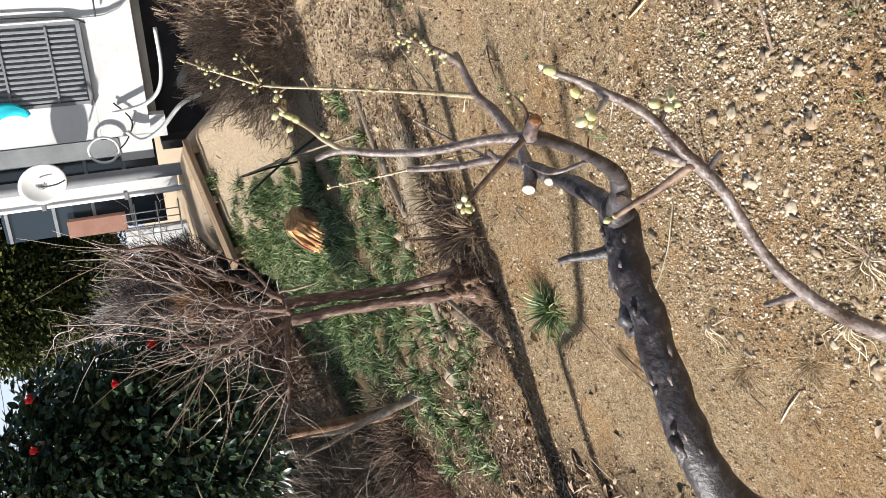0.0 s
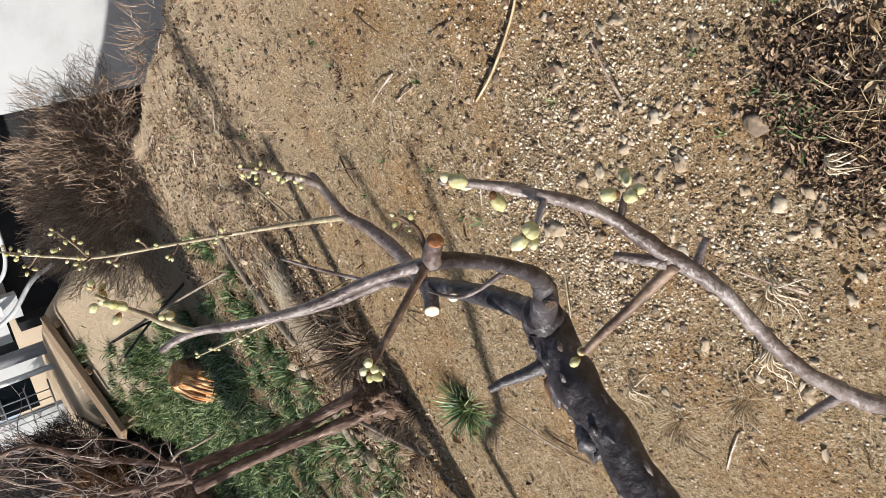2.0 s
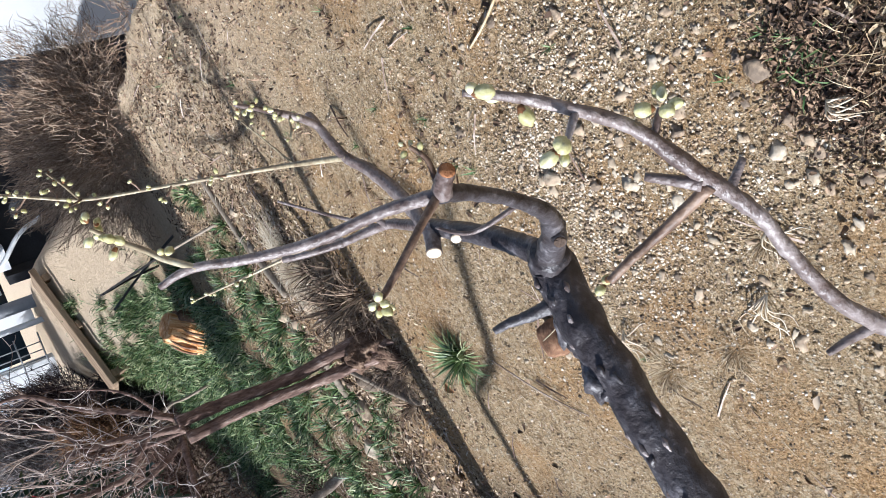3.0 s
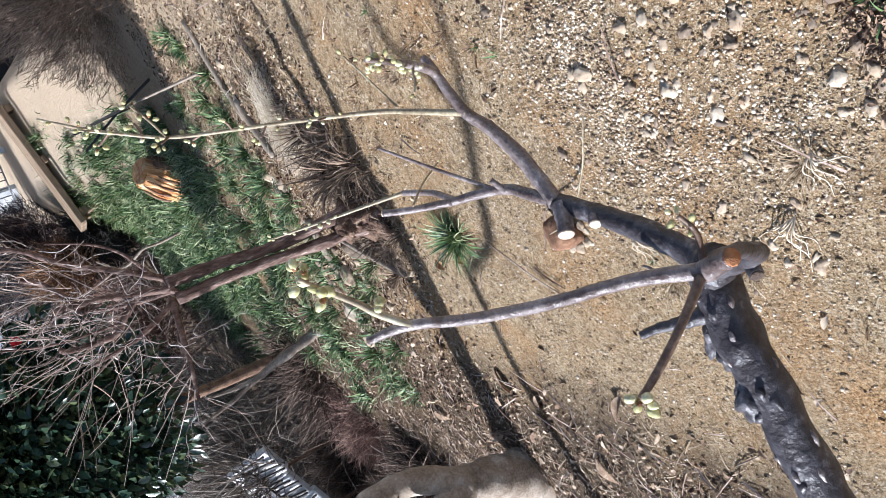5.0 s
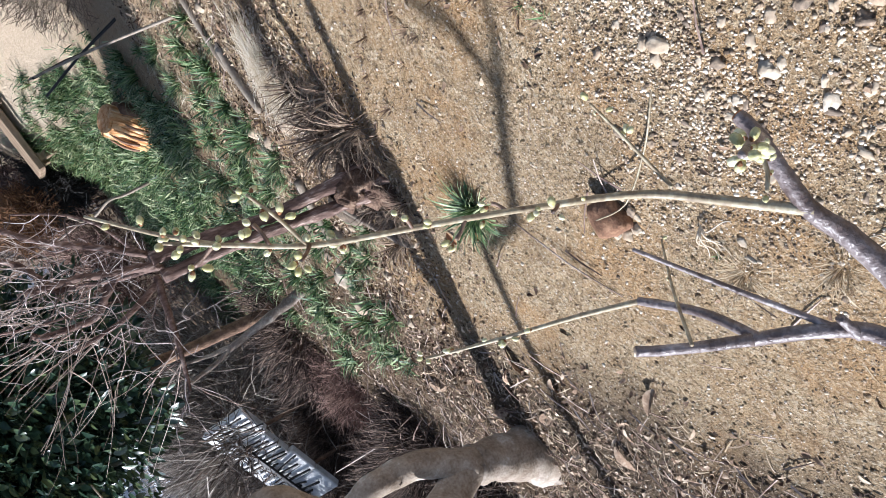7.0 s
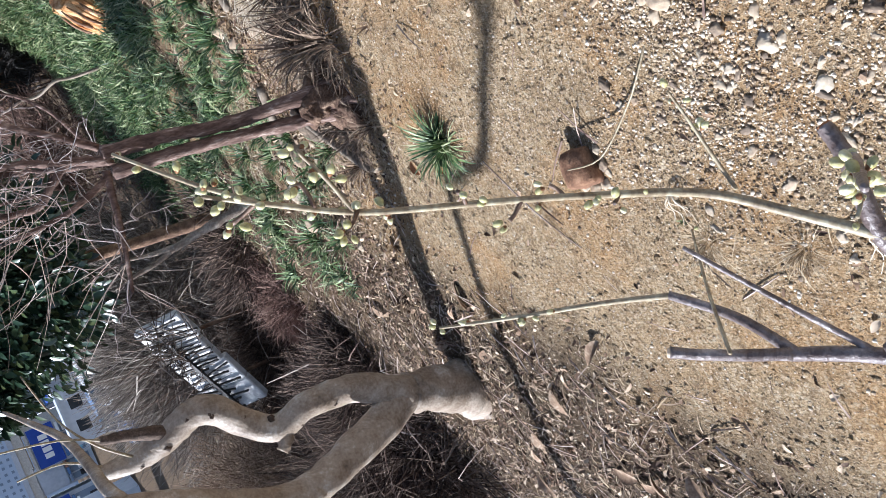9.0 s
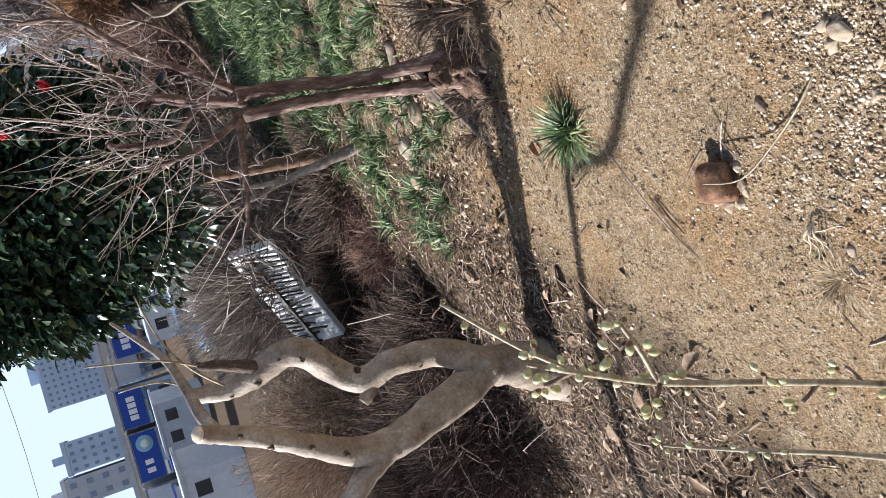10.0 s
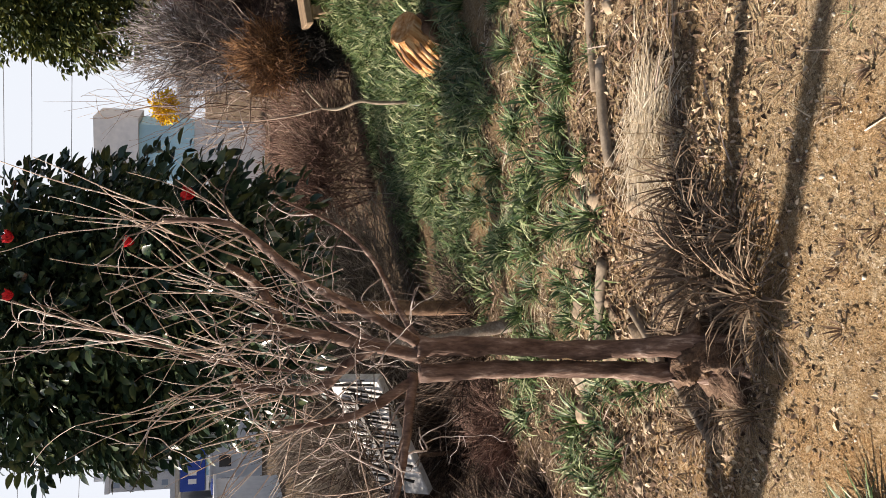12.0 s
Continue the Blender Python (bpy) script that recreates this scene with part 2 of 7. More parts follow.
GREY_TWIG = mat("grey_twigs", [(0.05, 0.04, 0.037), (0.14, 0.12, 0.115), (0.36, 0.335, 0.325)], 5, 0.85, 0.0, 60, island=0.45)
REED = mat("dead_reed", [(0.08, 0.062, 0.05), (0.18, 0.148, 0.12), (0.38, 0.335, 0.285)], 5, 0.85, 0.0, 60, island=0.45)
DARK_TWIG = mat("dark_twigs", [(0.03, 0.02, 0.02), (0.075, 0.05, 0.048), (0.17, 0.125, 0.115)], 5, 0.85, 0.0, 60, island=0.45)
HEDGE_TWIG = mat("hedge_twigs", [(0.06, 0.033, 0.025), (0.15, 0.086, 0.064), (0.31, 0.205, 0.16)], 5, 0.85, 0.0, 60, island=0.45)
HUMUS = mat("rotting_leaves", [(0.03, 0.02, 0.014), (0.09, 0.055, 0.035), (0.20, 0.125, 0.075), (0.36, 0.25, 0.16)], 8, 0.8, 0.25, 80, island=0.6)
CURLY_TWIG = mat("curly_twigs", [(0.07, 0.048, 0.04), (0.24, 0.185, 0.16), (0.66, 0.58, 0.53)], 14, 0.75, 0.15, 120, island=0.4)
PALE_TWIG = mat("pale_shoots", [(0.22, 0.15, 0.11), (0.44, 0.34, 0.27), (0.66, 0.57, 0.49)], 14, 0.75, 0.15, 120, island=0.35)
CAMELLIA = mat("camellia_leaf", [(0.012, 0.026, 0.017), (0.024, 0.048, 0.027), (0.042, 0.072, 0.036), (0.09, 0.11, 0.042)], 6, 0.28, 0.15, 60, spec=0.6, island=0.5)
CONIFER = mat("evergreen_leaf", [(0.014, 0.027, 0.011), (0.048, 0.07, 0.02), (0.16, 0.165, 0.036)], 3, 0.6, 0.0, 30, island=0.4)
RED = mat("red_petals", [(0.35, 0.008, 0.012), (0.6, 0.02, 0.03)], 60, 0.5, 0.1, 200)
YELLOW = mat("yellow_petals", [(0.55, 0.33, 0.01), (0.8, 0.55, 0.02)], 20, 0.6, 0.1, 90, island=0.3)
LOG = mat("split_wood", [(0.20, 0.06, 0.02), (0.60, 0.27, 0.09), (0.76, 0.48, 0.24), (0.86, 0.70, 0.50)], 9, 0.8, 1.0, 90, stretch=(2.6, 2.6, 0.3), bump_scale=0.03)
LOG_BARK = mat("log_bark", [(0.05, 0.03, 0.02), (0.16, 0.095, 0.06), (0.30, 0.19, 0.12)], 12, 0.9, 0.9, 80, bump_scale=0.02)
PLANK = mat("weathered_plank", [(0.085, 0.053, 0.032), (0.21, 0.145, 0.09), (0.34, 0.25, 0.165)], 5, 0.8, 0.5, 60, stretch=(0.3, 3, 3), piece=0.15)
POLE = mat("weathered_pole", [(0.12, 0.092, 0.066), (0.23, 0.185, 0.135), (0.36, 0.30, 0.235)], 10, 0.85, 0.4, 90)
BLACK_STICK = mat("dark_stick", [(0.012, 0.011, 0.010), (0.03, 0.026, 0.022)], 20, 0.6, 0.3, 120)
RUSTY = mat("brown_brick", [(0.07, 0.035, 0.02), (0.19, 0.10, 0.055), (0.34, 0.20, 0.115)], 25, 0.9, 0.6, 150)
PALE_CONCRETE = mat("stained_concrete", [(0.34, 0.325, 0.30), (0.58, 0.565, 0.54), (0.72, 0.71, 0.69)], 9, 0.9, 0.5, 60)
CONCRETE = mat("concrete", [(0.33, 0.31, 0.28), (0.46, 0.44, 0.40), (0.58, 0.56, 0.52)], 3, 0.9, 0.4, 60)
PLASTER = mat("white_plaster", [(0.54, 0.54, 0.535), (0.64, 0.64, 0.635), (0.69, 0.69, 0.685)], 1.2, 0.85, 0.15, 60)
GREY_PAINT = mat("grey_paint", [(0.16, 0.17, 0.18), (0.23, 0.24, 0.25), (0.30, 0.31, 0.32)], 2, 0.6, 0.1, 60)
# near-black: undercroft shade put into the wall colour; also dark shop boards
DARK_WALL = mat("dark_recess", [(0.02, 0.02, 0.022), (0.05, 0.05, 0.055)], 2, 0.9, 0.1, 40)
WHITE_METAL = mat("white_metal", [(0.68, 0.68, 0.67), (0.80, 0.80, 0.79)], 3, 0.4, 0.05, 60, spec=0.5)
PVC = mat("grey_pipe", [(0.17, 0.175, 0.185), (0.25, 0.255, 0.265)], 4, 0.45, 0.05, 60)
CABLE_W = mat("pale_cable", [(0.55, 0.55, 0.54), (0.7, 0.7, 0.68)], 10, 0.5, 0.0, 60)
CABLE_B = mat("black_cable", [(0.015, 0.015, 0.016), (0.03, 0.03, 0.03)], 10, 0.5, 0.0, 60)
CYAN = mat("cyan_cloth", [(0.01, 0.38, 0.50), (0.03, 0.52, 0.62)], 6, 0.8, 0.3, 60)
BRICK_PAINT = mat("terracotta_panel", [(0.26, 0.13, 0.09), (0.36, 0.20, 0.15)], 5, 0.8, 0.3, 60)
# bluish distance haze is mixed into the tower wall colour
FAR_WALL = mat("hazed_tower_wall", [(0.38, 0.47, 0.60), (0.48, 0.57, 0.69)], 0.08, 0.85, 0.0, 2)
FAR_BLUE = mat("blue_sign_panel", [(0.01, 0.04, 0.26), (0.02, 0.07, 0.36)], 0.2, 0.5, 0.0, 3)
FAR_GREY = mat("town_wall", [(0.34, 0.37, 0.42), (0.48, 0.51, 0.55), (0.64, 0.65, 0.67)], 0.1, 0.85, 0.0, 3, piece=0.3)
SKYBLUE = mat("pale_blue_wall", [(0.22, 0.42, 0.55), (0.32, 0.52, 0.63)], 0.4, 0.8, 0.0, 4)
CAR_WHITE = mat("white_car_paint", [(0.74, 0.74, 0.74), (0.80, 0.80, 0.80)], 2, 0.25, 0.0, 30, spec=0.6)
CAR_BLUE = mat("blue_car_paint", [(0.03, 0.10, 0.25), (0.05, 0.14, 0.32)], 2, 0.25, 0.0, 30, spec=0.6)
RUBBER = mat("rubber", [(0.012, 0.012, 0.013), (0.03, 0.03, 0.03)], 20, 0.85, 0.2, 100)


def glass_material():
    m = bpy.data.materials.new("window_glass")
    m.use_nodes = True
    b = m.node_tree.nodes["Principled BSDF"]
    b.inputs["Base Color"].default_value = (0.02, 0.03, 0.04, 1)
    b.inputs["Roughness"].default_value = 0.06
    b.inputs["Specular IOR Level"].default_value = 0.7
    return m


GLASS = glass_material()
# paler bluish glass: distance haze put into the far window colour
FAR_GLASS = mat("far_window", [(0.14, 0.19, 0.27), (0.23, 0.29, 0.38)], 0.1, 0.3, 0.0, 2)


# ---- geometry helpers ----
def smoothstep(a, b, x):
    u = min(1.0, max(0.0, (x - a) / (b - a)))
    return u * u * (3 - 2 * u)


class Geo:
    """Collects vertices and faces of one mesh."""

    def __init__(self):
        self.v, self.f = [], []

    def face_set(self, verts, faces):
        k = len(self.v)
        self.v.extend(verts)
        self.f.extend(tuple(i + k for i in q) for q in faces)

    def tube(self, pts, radii, seg=8, steps=4, wobble=0.0, cap=True, rnd=random, lump=0.0):
        """A tapered, rounded rod through pts."""
        p = [Vector(q) for q in pts]
        line, rad = [], []
        n = len(p)
        for i in range(n - 1):
            a, b, c, d = p[max(0, i - 1)], p[i], p[i + 1], p[min(n - 1, i + 2)]
            for k in range(steps):
                u = k / steps
                line.append(0.5 * (2 * b + (c - a) * u + (2 * a - 5 * b + 4 * c - d) * u * u + (3 * b - a - 3 * c + d) * u ** 3))
                rad.append(radii[i] + (radii[i + 1] - radii[i]) * u)
        line.append(p[-1])
        rad.append(radii[-1])
        if wobble:
            for i in range(1, len(line) - 1):
                line[i] = line[i] + Vector((rnd.gauss(0, wobble), rnd.gauss(0, wobble), rnd.gauss(0, wobble)))
        k0 = len(self.v)
        side = None
        for i, q in enumerate(line):
            t = (line[min(i + 1, len(line) - 1)] - line[max(i - 1, 0)]).normalized()
            if side is None:
                side = t.orthogonal().normalized()
            side = (side - t * side.dot(t)).normalized()
            other = t.cross(side)
            for j in range(seg):
                a = 2 * math.pi * j / seg
                r = rad[i]
                if lump:
                    r *= 1 + lump * noise.noise(q * (0.55 / max(rad[i], 1e-4)) + Vector((math.cos(a), math.sin(a), 0)) * 1.3)
                self.v.append(q + (side * math.cos(a) + other * math.sin(a)) * r)
        m = len(line)
        for i in range(m - 1):
            for j in range(seg):
                a, b = k0 + i * seg + j, k0 + i * seg + (j + 1) % seg
                self.f.append((a, b, b + seg, a + seg))
        if cap:
            self.f.append(tuple(k0 + j for j in reversed(range(seg))))
            self.f.append(tuple(k0 + (m - 1) * seg + j for j in range(seg)))
        return self

    def twig(self, a, b, r0, r1, sag=0.0):
        """A thin three-sided rod."""
        a, b = Vector(a), Vector(b)
        mid = (a + b) / 2 + Vector((0, 0, sag))
        t = (b - a)
        if t.length < 1e-6:
            return
        s = t.normalized().orthogonal()
        o = t.normalized().cross(s)
        k = len(self.v)
        for q, r in ((a, r0), (mid, (r0 + r1) / 2), (b, r1)):
            for j in range(3):
                c = 2.094 * j
                self.v.append(q + (s * math.cos(c) + o * math.sin(c)) * r)
        for i in (0, 3):
            for j in range(3):
                l = (j + 1) % 3
                self.f.append((k + i + j, k + i + l, k + i + 3 + l, k + i + 3 + j))

    def box(self, lo, hi, bevel=0.0, m=None):
        x0, y0, z0 = lo
        x1, y1, z1 = hi
        if bevel:
            b = bevel
            vs = []
            for z, e in ((z0, b), (z0 + b, 0), (z1 - b, 0), (z1, b)):
                vs += [(x0 + e, y0 + b, z), (x0 + b, y0 + e, z), (x1 - b, y0 + e, z), (x1 - e, y0 + b, z), (x1 - e, y1 - b, z), (x1 - b, y1 - e, z), (x0 + b, y1 - e, z), (x0 + e, y1 - b, z)]
            fs = [tuple(reversed(range(8))), tuple(range(24, 32))]
            for i in range(3):
                for j in range(8):
                    a, c = i * 8 + j, i * 8 + (j + 1) % 8
                    fs.append((a, c, c + 8, a + 8))
        else:
            vs = [(x0, y0, z0), (x1, y0, z0), (x1, y1, z0), (x0, y1, z0), (x0, y0, z1), (x1, y0, z1), (x1, y1, z1), (x0, y1, z1)]
            fs = [(3, 2, 1, 0), (4, 5, 6, 7), (0, 1, 5, 4), (1, 2, 6, 5), (2, 3, 7, 6), (3, 0, 4, 7)]
        vs = [Vector(v) for v in vs]
        if m is not None:
            vs = [m @ v for v in vs]
        self.face_set(vs, fs)
        return self

    def blob(self, centre, size, rough=0.25, levels=1, rnd=random, m=None):
        """A lumpy stone-like body."""
        vs, fs = (ICO1 if levels == 1 else ICO2 if levels == 2 else ICO0)
        off = Vector((rnd.uniform(-50, 50), rnd.uniform(-50, 50), rnd.uniform(-50, 50)))
        out = []
        for v in vs:
            q = v * (1 + rough * 2 * noise.noise(v * 1.3 + off))
            q = Vector((q.x * size[0], q.y * size[1], q.z * size[2]))
            if m is not None:
                q = m @ q
            out.append(q + Vector(centre))
        self.face_set(out, fs)
        return self

    def mesh(self, name, material, smooth=True):
        me = bpy.data.meshes.new(name)
        me.from_pydata([tuple(v) for v in self.v], [], self.f)
        me.materials.append(material)
        if smooth:
            me.polygons.foreach_set("use_smooth", [True] * len(me.polygons))
        me.update()
        return me


def ico(level):
    bm = bmesh.new()
    bmesh.ops.create_icosphere(bm, subdivisions=level, radius=1)
    vs = [v.co.copy() for v in bm.verts]
    fs = [tuple(v.index for v in f.verts) for f in bm.faces]
    bm.free()
    return vs, fs


ICO0, ICO1, ICO2 = ico(1), ico(2), ico(3)


def part(name, geo, material, parent=None, label="", smooth=True):
    """One mesh object; under a thing or a part when a parent is given."""
    ob = new(name, geo.mesh(name, material, smooth))
    if parent is not None:
        ob.parent = parent
    return tagged(ob, label)


def thing(name, label, category, group="", kind="", at=(0, 0, 0)):
    ob = new(name)
    ob.empty_display_size = 0.05
    ob.location = at
    return tagged(ob, label, category, group, kind)


def scatter(name, templates, places, material, smooth=False, parent=None):
    """Joins many small copies into one mesh. places: rows of (template index, 4x4 array)."""
    vs, fs, k = [], [], 0
    by = {}
    for i, m in places:
        by.setdefault(i, []).append(m)
    for i, ms in by.items():
        tv, tf = templates[i]
        tv = np.array([tuple(v) for v in tv])
        ms = np.array(ms)
        out = np.einsum("nij,vj->nvi", ms[:, :3, :3], tv) + ms[:, None, :3, 3]
        vs.append(out.reshape(-1, 3))
        sizes = {}
        for f in tf:
            sizes.setdefault(len(f), []).append(f)
        for _, group in sizes.items():
            g = np.array(group)
            idx = (np.arange(len(ms)) * len(tv))[:, None, None] + g[None] + k
            fs.extend(map(tuple, idx.reshape(-1, g.shape[1]).tolist()))
        k += len(ms) * len(tv)
    me = bpy.data.meshes.new(name)
    me.from_pydata(np.concatenate(vs).tolist(), [], fs)
    me.materials.append(material)
    if smooth:
        me.polygons.foreach_set("use_smooth", [True] * len(me.polygons))
    me.update()
    ob = new(name, me)
    if parent is not None:
        ob.parent = parent
    return ob


def trs(p, rot=(0, 0, 0), s=(1, 1, 1)):
    return np.array(Matrix.LocRotScale(Vector(p), Euler(rot), Vector(s)))


def pebble_template(rnd, rough=0.3, level=0):
    g = Geo()
    g.blob((0, 0, 0), (1, rnd.uniform(0.6, 0.95), rnd.uniform(0.4, 0.7)), rough, level, rnd)
    return g.v, g.f


def blade_template(length, width, bend, segs=4, fold=0.25):
    """A blade that rises along z, bends along x and tapers."""
    vs, fs = [], []
    for i in range(segs + 1):
        u = i / segs
        a = bend * u
        x = length * (1 - math.cos(a)) / max(bend, 1e-3)
        z = length * math.sin(a) / max(bend, 1e-3)
        w = width * (1 - u ** 2.2) * (0.6 + 0.4 * min(1, u * 4)) + width * 0.04
        vs += [Vector((x, -w, z)), Vector((x + fold * w, 0, z - fold * w * 0.5)), Vector((x, w, z))]
    for i in range(segs):
        for j in (0, 1):
            k = 3 * i + j
            fs.append((k, k + 1, k + 4, k + 3))
    return vs, fs


def leaf_template(length, width, fold=0.25, curl=0.2, segs=4):
    """A pointed leaf along x, folded at its midrib."""
    vs, fs = [], []
    for i in range(segs + 1):
        u = i / segs
        w = width * math.sin(math.pi * min(1, u * 0.93 + 0.05)) ** 0.8 * (1 - 0.25 * u)
        z = -curl * length * u * u
        vs += [Vector((length * u, -w, z + fold * w)), Vector((length * u, 0, z)), Vector((length * u, w, z + fold * w))]
    for i in range(segs):
        for j in (0, 1):
            k = 3 * i + j
            fs.append((k, k + 1, k + 4, k + 3))
    return vs, fs


# ---- ground ----
def height(x, y):
    """The garden's lie of the land: falls to the west, a bank by the house, the lower town beyond."""
    z = 0.1645 * x - 0.0545 * math.sqrt(x * x + 0.04) + 0.011 - 0.010 * (y - 2)
    if x < -2:
        z -= 0.10 * (-2 - x) ** 1.3 if x > -12 else 0.10 * 10 ** 1.3
    if x > 1:
        z -= 0.07 * smoothstep(1, 4, x) * (min(x, 12) - 1)
    z += 0.80 * smoothstep(9.2, 12.4, y) * smoothstep(-0.3, 0.9, x) * smoothstep(2.9, 2.0, x)
    edge = 2.15 + 0.5 * smoothstep(6.2, 9.5, y)
    z -= 6.5 * smoothstep(edge, edge + 0.9, x) * smoothstep(-6, 1, y)
    far = smoothstep(18, 34, math.hypot(x, y - 2))
    low = -2.6 if x < 0.4 * y else -2.2
    z = z * (1 - far) + low * far
    return z


def relief(x, y):
    p = Vector((x, y, 0))
    fade = 1 - smoothstep(14, 24, math.hypot(x, y))
    if fade <= 0:
        return 0.0
    z = 0.016 * noise.noise(p * 2.3) + 0.008 * noise.noise(p * 7.0) + 0.004 * noise.noise(p * 19.0)
    # low ridge of the old bed and its hollow
    z += 0.03 * math.exp(-((y - 5.2 - 0.05 * x) / 0.25) ** 2) - 0.03 * math.exp(-((y - 4.7 + 0.3 * x) / 0.3) ** 2) * smoothstep(0.4, -0.4, x)
    # the dug bed is rougher
    z += smoothstep(3.8, 4.5, y) * smoothstep(8.0, 6.5, y) * (0.03 * noise.noise(p * 3.1) + 0.016 * noise.noise(p * 8.5))
    return z * fade


def ground_z(x, y):
    return height(x, y) + relief(x, y)


def axis(fine_lo, fine_hi, step, far, growth=1.13):
    inner = list(np.arange(fine_lo, fine_hi + step / 2, step))
    hi, d = [inner[-1]], step
    while hi[-1] < far:
        d *= growth
        hi.append(hi[-1] + d)
    lo, d = [inner[0]], step
    while lo[-1] > -far:
        d *= growth
        lo.append(lo[-1] - d)
    return lo[:0:-1] + inner + hi[1:]


def build_ground():
    xs = axis(-2.4, 2.8, 0.03, 2600)
    ys = axis(0.7, 6.2, 0.03, 2600)
    vs = [(x, y, ground_z(x, y)) for y in ys for x in xs]
    w = len(xs)
    fs = [(j * w + i, j * w + i + 1, (j + 1) * w + i + 1, (j + 1) * w + i) for j in range(len(ys) - 1) for i in range(w - 1)]
    me = bpy.data.meshes.new("ground")
    me.from_pydata(vs, [], fs)
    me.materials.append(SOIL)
    me.polygons.foreach_set("use_smooth", [True] * len(me.polygons))
    me.update()
    tagged(new("ground", me), "bare sandy orange-tan garden soil, gritty and dry", "ground", kind="structure")


build_ground()


# ---- house and its surroundings ----
def slab(name, parent, lo, hi, material, label="", bevel=0.0):
    return part(name, Geo().box(lo, hi, bevel), material, parent, label, smooth=False)


TURNED = Matrix.Translation((2, 14, 0)) @ pose(0, 0, 0, 0, 0, -24) @ Matrix.Translation((-2, -14, 0))


def build_house():
    """Facade at y = 14: raised floor over a dark undercroft, shuttered window, glazed porch."""
    h = thing("house", "white plastered two-storey house with grey shuttered window", "house", at=(0, 0, 0))
    wall = slab("wall", h, (4.5, 14.0, 1.24), (13.0, 14.3, 6.0), PLASTER)
    slab("wall", h, (5.5, 14.0, -9.0), (13.0, 14.3, 1.237), PLASTER)
    slab("wall", h, (2.65, 14.02, 1.24), (4.497, 14.3, 1.98), PLASTER)
    slab("wall", h, (2.65, 14.02, 1.983), (3.22, 14.3, 6.0), PLASTER)
    slab("wall", h, (3.223, 14.05, 1.983), (4.497, 14.3, 6.0), PLASTER)
    # walls coloured near-black to carry the undercroft's shade
    slab("back_wall", h, (2.4, 17.6, -3.5), (13.0, 17.9, 6.0), DARK_WALL, "near-black undercroft wall, shade in its colour")
    slab("back_wall", h, (2.3, 14.9, -9.0), (5.49, 15.0, 1.09), DARK_WALL, "black undercroft wall standing in for shade")
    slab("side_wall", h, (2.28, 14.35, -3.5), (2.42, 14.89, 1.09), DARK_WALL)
    slab("floor_slab", h, (2.66, 14.3, 1.1), (13.0, 17.6, 1.3), CONCRETE)
    slab("roof", h, (0.2, 13.5, 6.003), (13.4, 18.3, 6.2), CONCRETE)
    # shutter of upright ribs
    sh = thing("shutter", "", "")
    sh.parent = h
    sh["label"] = "grey ribbed metal shutter"
    slab("backing", sh, (3.28, 14.02, 2.05), (4.40, 14.045, 3.95), GREY_PAINT)
    one = Geo().box((0, 13.975, 2.06), (0.044, 14.015, 3.93), 0.008).mesh("slat", GREY_PAINT, False)
    for i in range(14):
        o = new("slat", one)
        o.parent = sh
        o.location = (3.295 + 0.079 * i, 0, 0)
    for z in (2.45, 3.1, 3.7):
        slab("cross_bar", sh, (3.28, 13.955, z), (4.40, 13.972, z + 0.03), PVC)
    for x0, x1 in ((3.225, 3.275), (4.405, 4.46)):
        slab("shutter_rail", sh, (x0, 13.97, 1.99), (x1, 14.04, 3.95), PVC)
    slab("shutter_sill", sh, (3.2, 13.95, 1.985), (4.48, 14.04, 2.045), PVC)
    # glazed porch, set back
    slab("wall", h, (2.16, 14.4, 1.24), (2.647, 14.6, 1.75), PLASTER)
    p = part("porch_window", Geo().box((1.0, 14.5, 1.2), (2.64, 14.54, 3.7)), GLASS, h, "dark porch glazing", False)
    for z in (1.72, 2.3, 2.9, 3.6):
        slab("mullion", p, (1.0, 14.46, z), (2.63, 14.497, z + 0.05), GREY_PAINT)
    for x in (2.6, 2.3):
        slab("mullion", p, (x, 14.455, 1.76), (x + 0.045, 14.495, 3.59), GREY_PAINT)
    slab("grey_band", h, (2.25, 14.38, 1.75), (2.55, 14.45, 3.6), GREY_PAINT, "grey painted window frame")
    slab("wall", h, (1.62, 14.2, 0.95), (1.95, 14.4, 4.2), PLASTER)
    slab("panel", h, (1.02, 14.25, 1.85), (1.30, 14.4, 2.75), BRICK_PAINT, "terracotta coloured panel")
    slab("wall", h, (0.62, 14.2, 0.9), (1.0, 14.4, 1.9), PLASTER)
    for x in (0.95, 1.08, 1.21, 1.34):
        part("fence_rod", Geo().tube([(x, 14.1, 1.0), (x, 14.1, 1.9)], [0.01, 0.01], 6, 1), GREY_PAINT, h)
    for z in (1.0, 1.35, 1.7):
        part("fence_rod", Geo().tube([(0.8, 14.1, z), (1.5, 14.1, z)], [0.012, 0.012], 6, 1), GREY_PAINT, h)
    # posts and pipes
    part("drain_pipe", Geo().tube([(2.08, 13.8, 0.2), (2.08, 13.8, 2.0), (2.07, 13.8, 6.0)], [0.1, 0.1, 0.1], 14, 2), PVC, h, "thick grey drain pipe")
    part("downpipe", Geo().tube([(1.76, 13.8, 0.4), (1.76, 13.8, 3.0), (1.76, 13.8, 5.8)], [0.045, 0.045, 0.045], 10, 2), WHITE_METAL, h)
    for z in (1.75, 2.95):
        slab("pipe_clamp", h, (1.70, 13.74, z), (1.82, 13.86, z + 0.06), PVC)
    slab("post", h, (2.6, 13.98, 1.0), (2.95, 14.25, 1.237), PLASTER)
